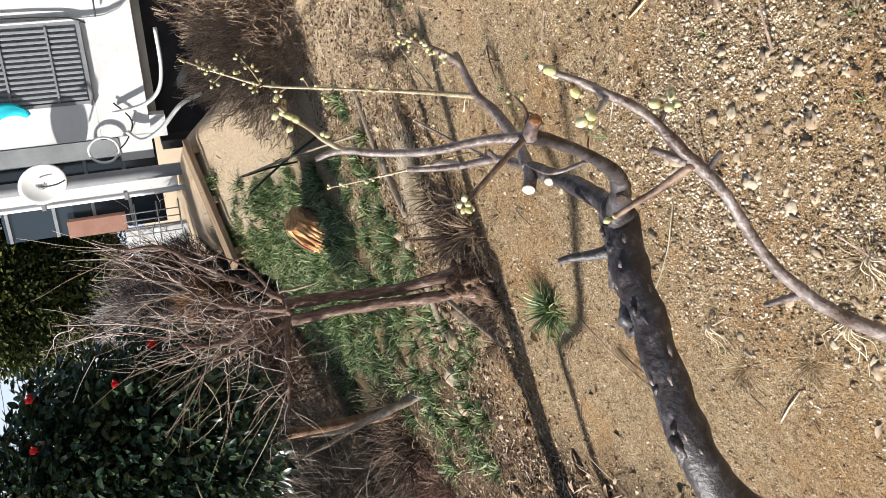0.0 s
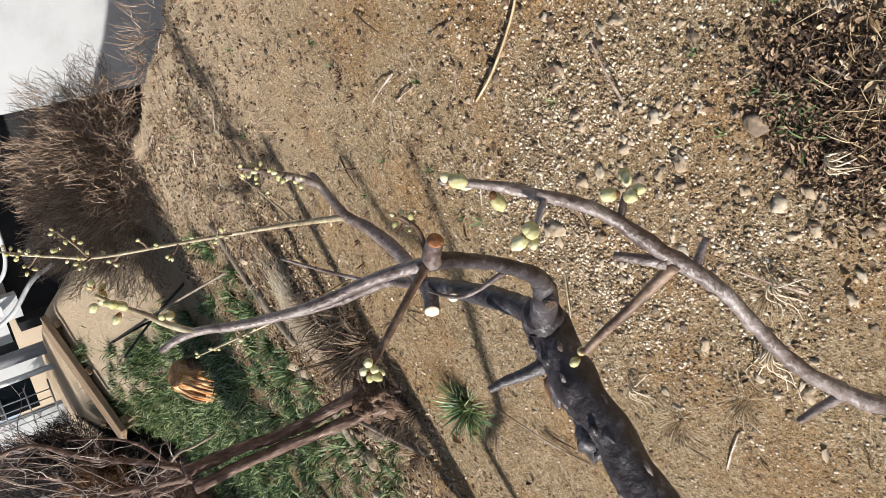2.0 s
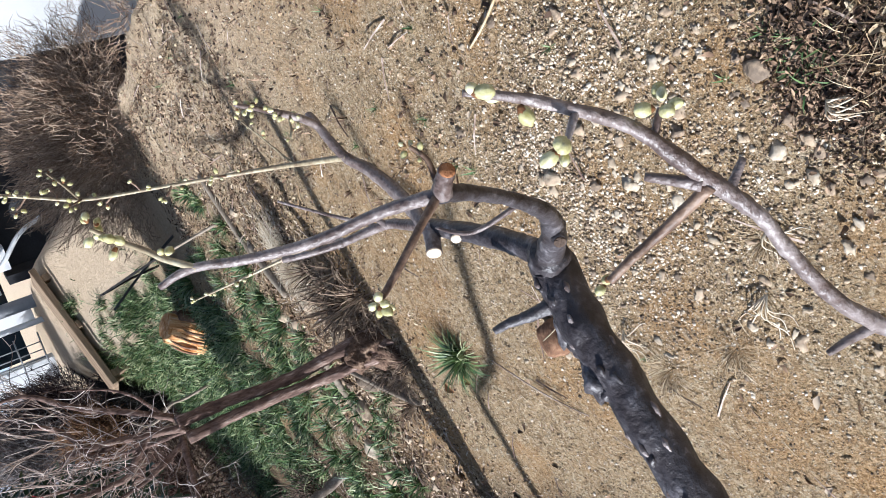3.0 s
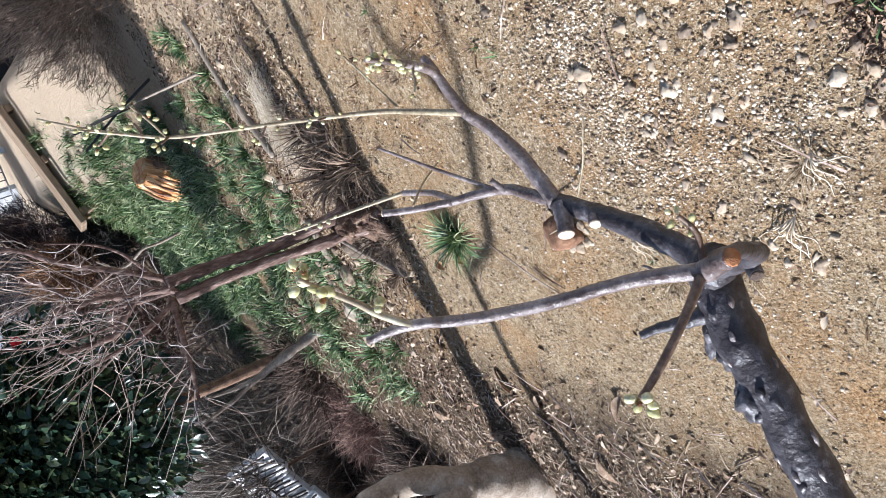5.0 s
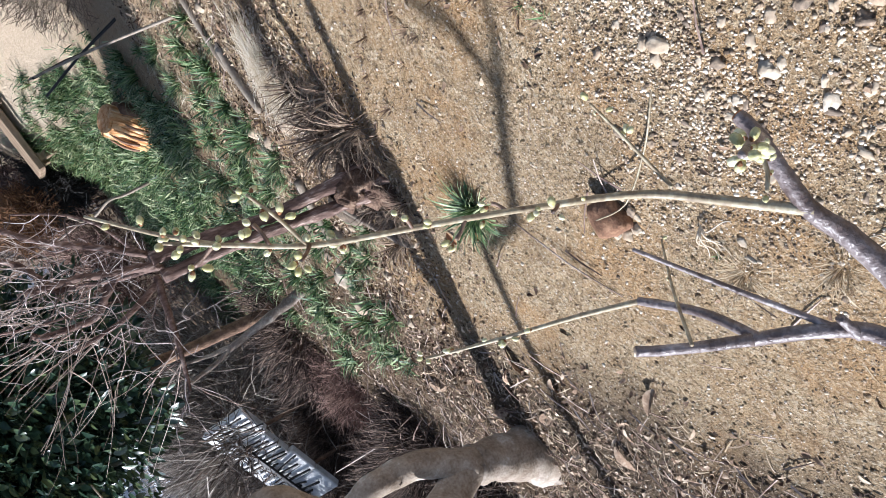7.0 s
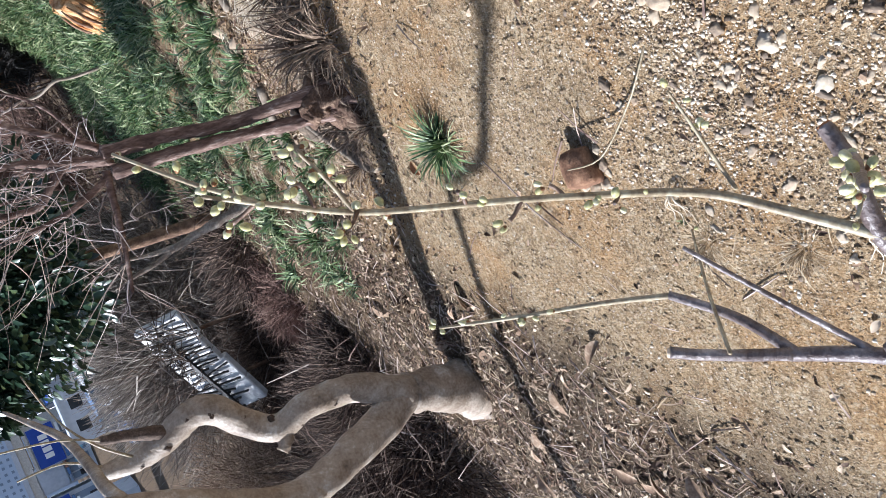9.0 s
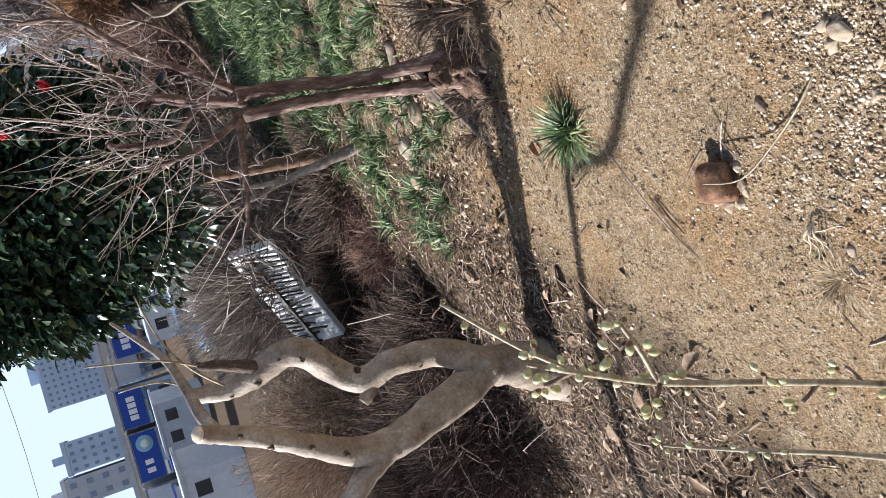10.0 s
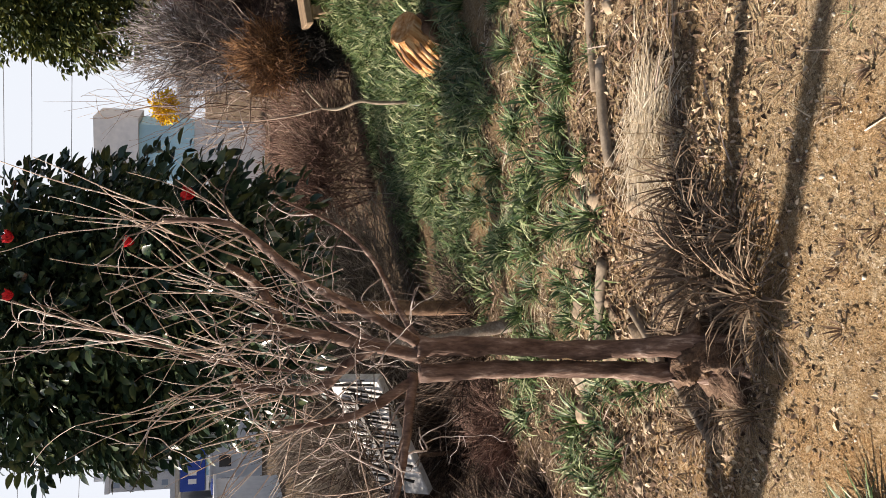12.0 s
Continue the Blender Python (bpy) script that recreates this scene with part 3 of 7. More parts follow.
    part("conduit", Geo().tube([(4.48, 13.96, 6), (4.48, 13.96, 2.2), (4.55, 13.95, 1.5), (4.75, 13.95, 1.2), (4.82, 13.9, 0.9)], [0.022] * 5, 8, 5), CABLE_W, h)
    part("conduit", Geo().tube([(4.52, 13.94, 6), (4.54, 13.94, 2.6), (4.42, 13.94, 1.9)], [0.012] * 3, 8, 5), CABLE_B, h)
    part("hose", Geo().tube([(3.05, 13.93, 1.75), (3.15, 13.85, 1.3), (3.35, 13.8, 1.05), (3.7, 13.8, 0.95), (4.3, 13.8, 0.95)], [0.03] * 5, 8, 6), CABLE_W, h, "pale bent hose")
    part("hose", Geo().tube([(2.75, 13.9, 1.6), (2.6, 13.85, 1.4), (2.75, 13.8, 1.1), (3.1, 13.8, 0.75), (3.25, 13.8, 0.4)], [0.035] * 5, 8, 6), CABLE_W, h, "pale bent hose")
    ring = [(2.5 + 0.2 * math.cos(a), 13.9, 1.98 + 0.22 * math.sin(a)) for a in np.linspace(0, 6.6, 16)]
    part("cable_coil", Geo().tube(ring, [0.02] * 16, 8, 2), CABLE_W, h, "coil of pale cable")
    part("wire", Geo().tube([(4.5, 13.9, 1.75), (6, 13.8, 1.72), (9, 13.8, 1.85), (13, 13.8, 2.2)], [0.012] * 4, 6, 4), CABLE_B, h)
    part("cable", Geo().tube([(3.2, 13.97, 1.72), (2.9, 13.95, 1.5), (2.6, 13.95, 1.62), (2.45, 13.9, 1.8)], [0.012] * 4, 6, 5), CABLE_B, h)
    h.matrix_basis = TURNED
    return h


def build_dish():
    d = thing("satellite_dish", "round white satellite dish on the house front", "satellite dish", at=(2.17, 13.55, 2.9))
    g = Geo()
    rings = 6
    vs = [Vector((0, 0.09, 0))]
    for i in range(1, rings + 1):
        r = 0.34 * i / rings
        for j in range(28):
            a = 2 * math.pi * j / 28
            vs.append(Vector((r * math.cos(a), 0.09 - 0.75 * r * r, r * math.sin(a))))
    fs = [(0, 1 + j, 1 + (j + 1) % 28) for j in range(28)]
    for i in range(rings - 1):
        for j in range(28):
            a, b = 1 + i * 28 + j, 1 + i * 28 + (j + 1) % 28
            fs.append((a, a + 28, b + 28, b))
    g.face_set(vs, fs)
    dish = part("reflector", g, WHITE_METAL, d)
    dish.modifiers.new("solid", 'SOLIDIFY').thickness = 0.012
    dish.rotation_euler = (0.25, 0, -0.25)
    part("feed_arm", Geo().tube([(0.02, 0.03, -0.3), (0.05, -0.25, -0.2), (0.06, -0.36, -0.02)], [0.014] * 3, 8), PVC, d)
    part("receiver", Geo().tube([(0.06, -0.36, -0.03), (0.05, -0.28, 0.02)], [0.03, 0.035], 10, 1), PVC, d)
    part("bracket", Geo().tube([(0, 0.1, 0), (-0.03, 0.22, -0.1), (-0.09, 0.25, -0.35)], [0.022] * 3, 8), PVC, d)
    d.matrix_basis = TURNED @ Matrix.Translation((2.17, 13.55, 2.9))
    part("mark_bar", Geo().box((-0.02, -0.012, -0.06), (0.02, -0.004, 0.1)), PVC, d, smooth=False)


def build_cloth():
    g = Geo()
    n = 12
    for i in range(n + 1):
        for j in range(5):
            u, v = i / n, j / 4
            g.v.append(Vector((3.12 + 0.20 * v + 0.05 * math.sin(7 * u), 13.9 + 0.03 * math.sin(9 * u + 2 * v), 2.95 + 0.85 * u - 0.07 * math.sin(5 * v))))
    for i in range(n):
        for j in range(4):
            k = i * 5 + j
            g.f.append((k, k + 1, k + 6, k + 5))
    c = tagged(part("hanging_cloth", g, CYAN), "bright cyan cloth hung at the shutter", "cloth")
    c.matrix_basis = TURNED
    c.modifiers.new("solid", 'SOLIDIFY').thickness = 0.01


def build_bench():
    b = thing("timber_bench", "low weathered timber bench on the sandy path", "bench")
    part("seat", Geo().box((-0.9, -0.22, -0.04), (0.9, 0.22, 0.04), 0.012), PLANK, b, smooth=False)
    part("edge_rail", Geo().box((-0.9, -0.30, -0.03), (0.9, -0.25, 0.05), 0.01), PLANK, b, smooth=False)
    part("brace", Geo().box((-0.05, -0.26, -0.09), (0.05, 0.2, -0.045), 0.008), PLANK, b, smooth=False)
    for x in (-0.75, 0.75):
        for y in (-0.16, 0.16):
            part("leg", Geo().box((x - 0.05, y - 0.05, -0.45), (x + 0.05, y + 0.05, -0.04), 0.008), PLANK, b, smooth=False)
    b.matrix_basis = pose(1.1, 11.5, 0.72, 0, -11, 12)


def build_stump():
    """A leaning stump, sawn on top and torn open down one side."""
    s = thing("tree_stump", "leaning stump with torn orange heartwood standing in grass", "stump")
    wood, rows, m = Geo(), 18, 26
    for i in range(rows + 1):
        u = i / rows
        for j in range(m):
            a = 2 * math.pi * j / m
            c, q = math.cos(a), math.sin(a)
            r = 0.155 + 0.05 * (1 - u) ** 2 + 0.012 * noise.noise(Vector((c * 2, q * 2, u * 1.2)))
            x, y = r * 1.2 * c, r * q
            if q < -0.1:
                # torn open face with long splinters
                y = y * 0.45 + 0.05 * noise.noise(Vector((x * 26, u * 1.6, 2))) + 0.05 * u
            wood.v.append(Vector((x + 0.05 * u * u, y, 0.44 * u + 0.05 * c * u)))
    for i in range(rows):
        for j in range(m):
            a, b = i * m + j, i * m + (j + 1) % m
            wood.f.append((a, b, b + m, a + m))
    wood.f.append(tuple(rows * m + j for j in range(m)))
    part("wood", wood, LOG, s)
    for k in range(6):
        a = 0.25 + 0.46 * k
        pts = [(1.2 * (0.16 + 0.05 * (1 - u) ** 2) * math.cos(a) + 0.05 * u * u, (0.16 + 0.05 * (1 - u) ** 2) * math.sin(a), 0.40 * u) for u in (0, 0.33, 0.66, 1)]
        part("bark", Geo().tube(pts, [0.06, 0.05, 0.045, 0.03], 8, 3, lump=0.55), LOG_BARK, s, "dark rough bark")
    rnd = random.Random(61)
    for k in range(11):
        x = -0.15 + 0.03 * k
        z = rnd.uniform(0.0, 0.12)
        y = -0.045 - 0.02 * math.cos(x * 9) + rnd.gauss(0, 0.008)
        part("splinter", Geo().tube([(x, y - 0.02, z), (x + rnd.gauss(0, 0.012), y, z + 0.14), (x + 0.03, y + 0.03, z + rnd.uniform(0.24, 0.34))], [0.014, 0.012, 0.005], 6, 3, lump=0.5), LOG if k % 3 else LOG_BARK, s)
    part("sawn_top", Geo().tube([(0.05, 0.055, 0.43), (0.05, 0.055, 0.456)], [0.12, 0.115], 20, 1), LOG, s, "pale sawn top")
    up = Vector((0.223, -0.155, 0.439)).normalized()
    out = Vector((-0.72, -0.5, 0.48))
    out = (out - up * out.dot(up)).normalized()
    s.matrix_basis = Matrix.Translation((0.27, 8.15, ground_z(0.27, 8.15) - 0.05)) @ Matrix((out.cross(up) * -1, out * -1, up)).transposed().to_4x4()


def build_stakes():
    rows = [((1.1, 8.25), (0.97, 7.8, 0.67), 0.012, BLACK_STICK), ((1.15, 7.05), (0.82, 7.9, 0.62), 0.012, BLACK_STICK), ((0.88, 5.53), (0.98, 7.9, 0.68), 0.011, POLE)]
    for a, b, r, bark in rows:
        a = (a[0], a[1], ground_z(a[0], a[1]) - 0.03)
        mid = tuple((p + q) / 2 + 0.012 for p, q in zip(a, b))
        label = "thin black garden stake leaning in the grass" if bark is BLACK_STICK else "long pale grey stick leaning over the grass"
        tagged(part("stake", Geo().tube([a, mid, b], [r, r * 0.95, r * 0.85], 7, 3, lump=0.3), bark), label, "stake", "leaning stakes")


# ---- plum tree close to the camera ----
bud_data = {}


def bud_mesh(kind):
    if kind not in bud_data:
        rnd = random.Random(70 + kind)
        g = Geo()
        g.blob((0, 0, 0.0035), (0.0032, 0.0032, 0.0046), 0.1, 1, rnd)
        bud_data[kind] = g.mesh("bud", BUD)
    return bud_data[kind]


def scale_mesh():
    if "scale" not in bud_data:
        g = Geo().tube([(0, 0, -0.002), (0, 0, 0.0008), (0, 0, 0.0022)], [0.0012, 0.0026, 0.0022], 7, 2)
        bud_data["scale"] = g.mesh("bud_husk", BUD_SCALE)
    return bud_data["scale"]


def buds(parent, places, rnd, size=1.0, cluster=3):
    """Clusters of swelling buds round the points given as (place, direction)."""
    for p, d in places:
        for i in range(max(1, cluster + rnd.randint(-1, 1))):
            w = (Vector(d).normalized() * 0.5 + Vector((rnd.gauss(0, 1), rnd.gauss(0, 1), rnd.gauss(0, 1))).normalized()).normalized()
            q = w.to_track_quat('Z', 'Y')
            s = 0.8 * size * rnd.uniform(0.75, 1.2)
            base = Vector(p) + w * 0.0055 * size
            ob = new("bud", bud_mesh(rnd.randint(0, 3)))
            ob.parent = parent
            ob.matrix_basis = Matrix.LocRotScale(base, q, Vector((s, s, s)))
            if i == 0:
                sc = new("bud_husk", scale_mesh())
                sc.parent = ob
                sc["label"] = "brown bud scales"


def along(pts, us):
    p = [Vector(q) for q in pts]
    out = []
    for u in us:
        f = u * (len(p) - 1)
        i = min(int(f), len(p) - 2)
        out.append((p[i].lerp(p[i + 1], f - i), p[i + 1] - p[i]))
    return out


def build_plum():
    rnd = random.Random(11)
    t = thing("plum_tree", "pruned plum tree with glossy dark bark and swelling buds", "tree", at=(0.033, 0.022, 0.001))
    trunk = [(-0.034, 0.806, 1.143), (-0.046, 0.824, 1.133), (-0.083, 0.815, 1.138), (-0.12, 0.80, 1.141), (-0.153, 0.791, 1.141), (-0.21, 0.775, 1.14), (-0.273, 0.763, 1.134), (-0.36, 0.76, 1.09), (-0.48, 0.765, 0.92), (-0.58, 0.78, 0.45), (-0.62, 0.79, 0.1), (-0.64, 0.79, -0.2)]
    tr = part("trunk", Geo().tube(trunk, [0.017, 0.0205, 0.0205, 0.0195, 0.0195, 0.0195, 0.0205, 0.022, 0.026, 0.034, 0.042, 0.052], 20, 8, lump=0.2), BARK, t)
    # burls and torn bark along the upper side
    for i in range(22):
        (p, d), = along(trunk, [rnd.uniform(0.06, 0.62)])
        w = Vector((rnd.gauss(0, 0.4), rnd.gauss(0.1, 0.6), rnd.gauss(0.6, 0.5))).normalized()
        q = rnd.uniform(0.5, 1.2)
        part("burl", Geo().blob(p + w * 0.0185, (0.006 * q, 0.005 * q, 0.004 * q), 0.6, 1, rnd), BARK, t)
    for p, q in (((-0.150, 0.802, 1.158), 0.009), ((-0.141, 0.806, 1.154), 0.007), ((-0.262, 0.762, 1.151), 0.010), ((-0.278, 0.758, 1.152), 0.008), ((-0.104, 0.834, 1.141), 0.009), ((-0.118, 0.822, 1.146), 0.007)):
        part("burl", Geo().blob(p, (q * 1.7, q, q * 0.9), 0.4, 2, rnd), BARK, t)
    # flakes of paler bark that lift off
    for i in range(16):
        (p, d), = along(trunk, [rnd.uniform(0.1, 0.6)])
        w = (Vector((rnd.gauss(0, 0.3), rnd.gauss(-0.3, 0.7), rnd.gauss(0.6, 0.4)))).normalized()
        e = d.normalized()
        c = p + w * 0.0196
        part("bark_flake", Geo().tube([c - e * 0.006, c + w * 0.0012, c + e * rnd.uniform(0.004, 0.009)], [0.0012, 0.0028, 0.0012], 6, 3, lump=0.6), BARK_YOUNG, t, "lifted pale bark flake")

    def limb(name, pts, radii, material, seg=10, lump=0.16, cut=None, steps=6):
        ob = part(name, Geo().tube(pts, radii, seg, steps, lump=lump), material, t)
        if cut:
            a, b = Vector(pts[-2]), Vector(pts[-1])
            d = (b - a).normalized()
            part("cut_face", Geo().tube([b - d * 0.0005, b + d * 0.0012], [radii[-1] * 0.98, radii[-1] * 0.85], seg, 1), cut, ob, "pale pruning cut")
        return ob

    limb("limb", [(-0.04, 0.82, 1.135), (-0.022, 0.845, 1.136), (0.0, 0.885, 1.141), (0.018, 0.925, 1.148), (0.039, 0.972, 1.157)], [0.0135, 0.0115, 0.011, 0.0098, 0.0085], BARK, 12)
    limb("stub", [(0.034, 0.96, 1.157), (0.02, 0.953, 1.164), (0.008, 0.946, 1.172)], [0.009, 0.0085, 0.0085], BARK_YOUNG, 14, 0.1, CUT)
    limb("stub", [(0.02, 0.925, 1.15), (0.012, 0.918, 1.158)], [0.0066, 0.006], BARK_YOUNG, 10, 0.1, CUT)
    up = [(0.036, 0.965, 1.158), (0.060, 0.985, 1.154), (0.089, 1.002, 1.156), (0.123, 1.023, 1.165), (0.142, 1.033, 1.177), (0.168, 1.041, 1.184), (0.191, 1.046, 1.190), (0.203, 1.024, 1.222), (0.211, 1.0, 1.258), (0.217, 0.98, 1.289)]
    ob = limb("limb", up, [0.0085, 0.0082, 0.0078, 0.0068, 0.006, 0.0055, 0.005, 0.004, 0.003, 0.002], BARK_YOUNG, 10, 0.12)
    limb("stub", [(0.189, 1.046, 1.188), (0.201, 1.056, 1.186), (0.208, 1.062, 1.186)], [0.0055, 0.005, 0.0045], BARK_YOUNG, 8, 0.1, CUT_OLD)
    buds(ob, along(up, [0.74, 0.78, 0.82, 0.85, 0.88, 0.92, 0.96, 1.0]), rnd, 0.95, 3)
    side = [(0.203, 1.024, 1.222), (0.195, 1.018, 1.228), (0.186, 1.015, 1.231), (0.178, 1.014, 1.236)]
    so = limb("twig", side, [0.0018, 0.0015, 0.0013, 0.001], TWIG, 6, 0)
    buds(so, along(side, [0.45, 0.75, 1.0]), rnd, 0.7, 2)
    # long fine shoot
    shoot = [(0.143, 1.031, 1.178), (0.158, 1.072, 1.2), (0.174, 1.115, 1.228), (0.190, 1.142, 1.29), (0.204, 1.163, 1.352), (0.219, 1.182, 1.42), (0.238, 1.188, 1.465), (0.254, 1.193, 1.5)]
    so = limb("shoot", shoot, [0.0040, 0.0034, 0.0029, 0.0022, 0.002, 0.0018, 0.0016, 0.001], TWIG, 8, 0.05)
    buds(so, along(shoot, [0.36, 0.43, 0.5, 0.57, 0.63, 0.69, 0.74, 0.79, 0.84, 0.88, 0.92, 0.96, 1.0]), rnd, 0.8, 2)
    for k, u in enumerate((0.40, 0.47, 0.53, 0.60, 0.66, 0.73, 0.8, 0.9)):
        (p, d), = along(shoot, [u])
        w = (Vector((math.cos(2.4 * k), math.sin(2.4 * k), 0.3)).cross(d).normalized() + d.normalized() * 0.5).normalized()
        sp = [tuple(p), tuple(p + w * 0.008), tuple(p + w * rnd.uniform(0.012, 0.02) + Vector((0, 0, 0.002)))]
        po = limb("spur", sp, [0.0015, 0.0012, 0.0014], BROWN_TWIG, 7, 0.2, None, 3)
        buds(po, [(sp[2], w)], rnd, 0.85, 3)
    s2 = [(0.222, 1.183, 1.427), (0.242, 1.185, 1.436), (0.262, 1.187, 1.448)]
    so = limb("twig", s2, [0.0016, 0.0014, 0.001], TWIG, 6, 0)
    buds(so, along(s2, [0.5, 0.8, 1.0]), rnd, 0.8, 2)
    s4 = [(0.243, 1.19, 1.475), (0.258, 1.205, 1.498), (0.280, 1.232, 1.526)]
    so = limb("twig", s4, [0.0016, 0.0014, 0.001], TWIG, 6, 0)
    buds(so, along(s4, [0.35, 0.6, 0.8, 1.0]), rnd, 0.75, 1)
    s3 = [(0.172, 1.105, 1.21), (0.195, 1.112, 1.22), (0.22, 1.12, 1.23), (0.24, 1.126, 1.239)]
    so = limb("twig", s3, [0.0014, 0.0012, 0.001, 0.0008], TWIG, 6, 0)
    buds(so, along(s3, [0.55, 0.85, 1.0]), rnd, 0.78, 2)
    # forked spur limb
    fk = [(0.038, 0.97, 1.157), (0.049, 1.0, 1.162), (0.059, 1.032, 1.169), (0.061, 1.083, 1.205)]
    limb("limb", fk, [0.0068, 0.006, 0.0055, 0.0045], BARK_YOUNG, 10, 0.15)
    limb("fork", [(0.061, 1.078, 1.202), (0.066, 1.106, 1.234), (0.072, 1.128, 1.258)], [0.0045, 0.0038, 0.0038], BARK_YOUNG, 9, 0.12, CUT)
    limb("fork", [(0.061, 1.075, 1.200), (0.073, 1.12, 1.198), (0.080, 1.171, 1.206)], [0.0042, 0.0036, 0.0032], BARK_YOUNG, 9, 0.12)
    lt = [(0.080, 1.169, 1.205), (0.079, 1.205, 1.24), (0.078, 1.245, 1.29), (0.078, 1.282, 1.335)]
    so = limb("twig", lt, [0.0025, 0.002, 0.0016, 0.001], TWIG, 7, 0)
    buds(so, along(lt, [0.5, 0.62, 0.75, 0.86, 1.0]), rnd, 0.78, 2)
    limb("twig", [(0.062, 1.04, 1.173), (0.096, 1.085, 1.2), (0.138, 1.128, 1.236)], [0.0026, 0.002, 0.0014], BARK_YOUNG, 7, 0.05)
    limb("stub", [(0.055, 1.025, 1.168), (0.072, 1.03, 1.178)], [0.004, 0.003], BARK_YOUNG, 8, 0.1)
    ds = [(0.071, 1.098, 1.236), (0.083, 1.15, 1.19), (0.094, 1.213, 1.128)]
    so = limb("twig", ds, [0.0014, 0.0012, 0.0009], TWIG, 6, 0.05)
    buds(so, along(ds, [0.6, 1.0]), rnd, 0.55, 1)
    # limb that loops over towards the camera
    la = [(-0.034, 0.806, 1.143), (-0.02, 0.758, 1.166), (-0.006, 0.722, 1.19), (0.004, 0.698, 1.214), (0.019, 0.68, 1.249), (0.029, 0.656, 1.289), (0.033, 0.646, 1.312)]
    limb("limb", la, [0.0125, 0.0105, 0.008, 0.0062, 0.0052, 0.0053, 0.006], BARK, 12, 0.2)
    limb("stub", [(-0.012, 0.75, 1.17), (-0.022, 0.738, 1.178), (-0.026, 0.733, 1.182)], [0.007, 0.006, 0.0052], BARK, 12, 0.15, KNOT)
    limb("stub", [(0.033, 0.645, 1.312), (0.0385, 0.632, 1.3145), (0.042, 0.622, 1.316)], [0.0068, 0.0056, 0.0054], BARK_YOUNG, 10, 0.12, CUT_OLD)
    lg = [(0.033, 0.646, 1.312), (0.038, 0.671, 1.338), (0.039, 0.703, 1.375), (0.045, 0.722, 1.41), (0.054, 0.738, 1.442), (0.052, 0.755, 1.461)]
    limb("limb", lg, [0.005, 0.004, 0.0037, 0.0034, 0.003, 0.0022], BARK_YOUNG, 10, 0.12)
    ta = [(0.053, 0.736, 1.44), (0.066, 0.744, 1.454), (0.076, 0.748, 1.462), (0.087, 0.753, 1.473), (0.1, 0.753, 1.486)]
    so = limb("twig", ta, [0.0025, 0.0022, 0.002, 0.0017, 0.0013], TWIG, 7, 0)
    buds(so, along(ta, [0.3, 0.75, 0.88, 0.96, 1.0]), rnd, 1.05, 3)
    bt = [(0.032, 0.645, 1.316), (0.018, 0.643, 1.337), (0.0, 0.646, 1.36), (-0.011, 0.65, 1.375)]
    so = limb("twig", bt, [0.0032, 0.0026, 0.0024, 0.002], BROWN_TWIG, 7, 0.1)
    buds(so, along(bt, [0.97, 1.0]), rnd, 1.0, 3)
    st = [(0.035, 0.645, 1.313), (0.054, 0.644, 1.312), (0.066, 0.647, 1.318)]
    so = limb("twig", st, [0.0022, 0.0018, 0.0013], BROWN_TWIG, 7, 0)
    buds(so, along(st, [0.7, 1.0]), rnd, 0.65, 2)
    limb("spur", [(-0.078, 0.83, 1.148), (-0.079, 0.845, 1.166), (-0.078, 0.856, 1.18), (-0.08, 0.864, 1.192)], [0.0085, 0.0055, 0.0045, 0.0032], BARK, 9, 0.25)
    so = limb("twig", [(0.012, 0.688, 1.231), (0.006, 0.712, 1.262), (0.02, 0.735, 1.275)], [0.0022, 0.0018, 0.001], BARK_YOUNG, 6, 0)
    # limb that rises nearest to the lens
    lf = [(-0.50, 0.78, 0.80), (-0.36, 0.64, 0.90), (-0.193, 0.507, 1.093), (-0.13, 0.481, 1.198), (-0.113, 0.48, 1.22), (-0.088, 0.476, 1.247), (-0.059, 0.469, 1.269), (-0.041, 0.463, 1.282), (-0.026, 0.463, 1.294), (-0.004, 0.461, 1.315), (0.013, 0.462, 1.328), (0.027, 0.462, 1.351), (0.039, 0.466, 1.37), (0.048, 0.47, 1.389)]
    so = limb("limb", lf, [0.013, 0.009, 0.006, 0.0044, 0.0042, 0.0036, 0.0034, 0.0033, 0.0038, 0.0034, 0.003, 0.0025, 0.002, 0.0013], BARK_YOUNG, 12, 0.32)
    buds(so, along(lf, [0.93, 0.965, 1.0]), rnd, 1.0, 2)
    for a, b in (((0.027, 0.462, 1.351), (0.017, 0.461, 1.362)), ((0.006, 0.461, 1.322), (0.016, 0.456, 1.317))):
        tw = [a, tuple((p + q) / 2 for p, q in zip(a, b)), b]
        to = limb("twig", tw, [0.0018, 0.0016, 0.0012], BARK_YOUNG, 6, 0)
        buds(to, along(tw, [0.8, 1.0]), rnd, 1.0, 2)
    ft = [(-0.02, 0.462, 1.303), (-0.031, 0.49, 1.312), (-0.036, 0.501, 1.321), (-0.042, 0.512, 1.329)]
    to = limb("twig", ft, [0.003, 0.0024, 0.0022, 0.002], BROWN_TWIG, 8, 0.1)
    buds(to, along(ft, [0.97, 1.0]), rnd, 0.9, 2)
    limb("stub", [(-0.026, 0.463, 1.294), (-0.015, 0.457, 1.285)], [0.0026, 0.0016], BARK_YOUNG, 7, 0.1)
    limb("stub", [(-0.018, 0.463, 1.306), (-0.006, 0.476, 1.32)], [0.0032, 0.0018], BARK_YOUNG, 7, 0.1)
    limb("stub", [(-0.113, 0.479, 1.219), (-0.114, 0.487, 1.233), (-0.116, 0.493, 1.244)], [0.0032, 0.0024, 0.0016], BARK_YOUNG, 7, 0.1)


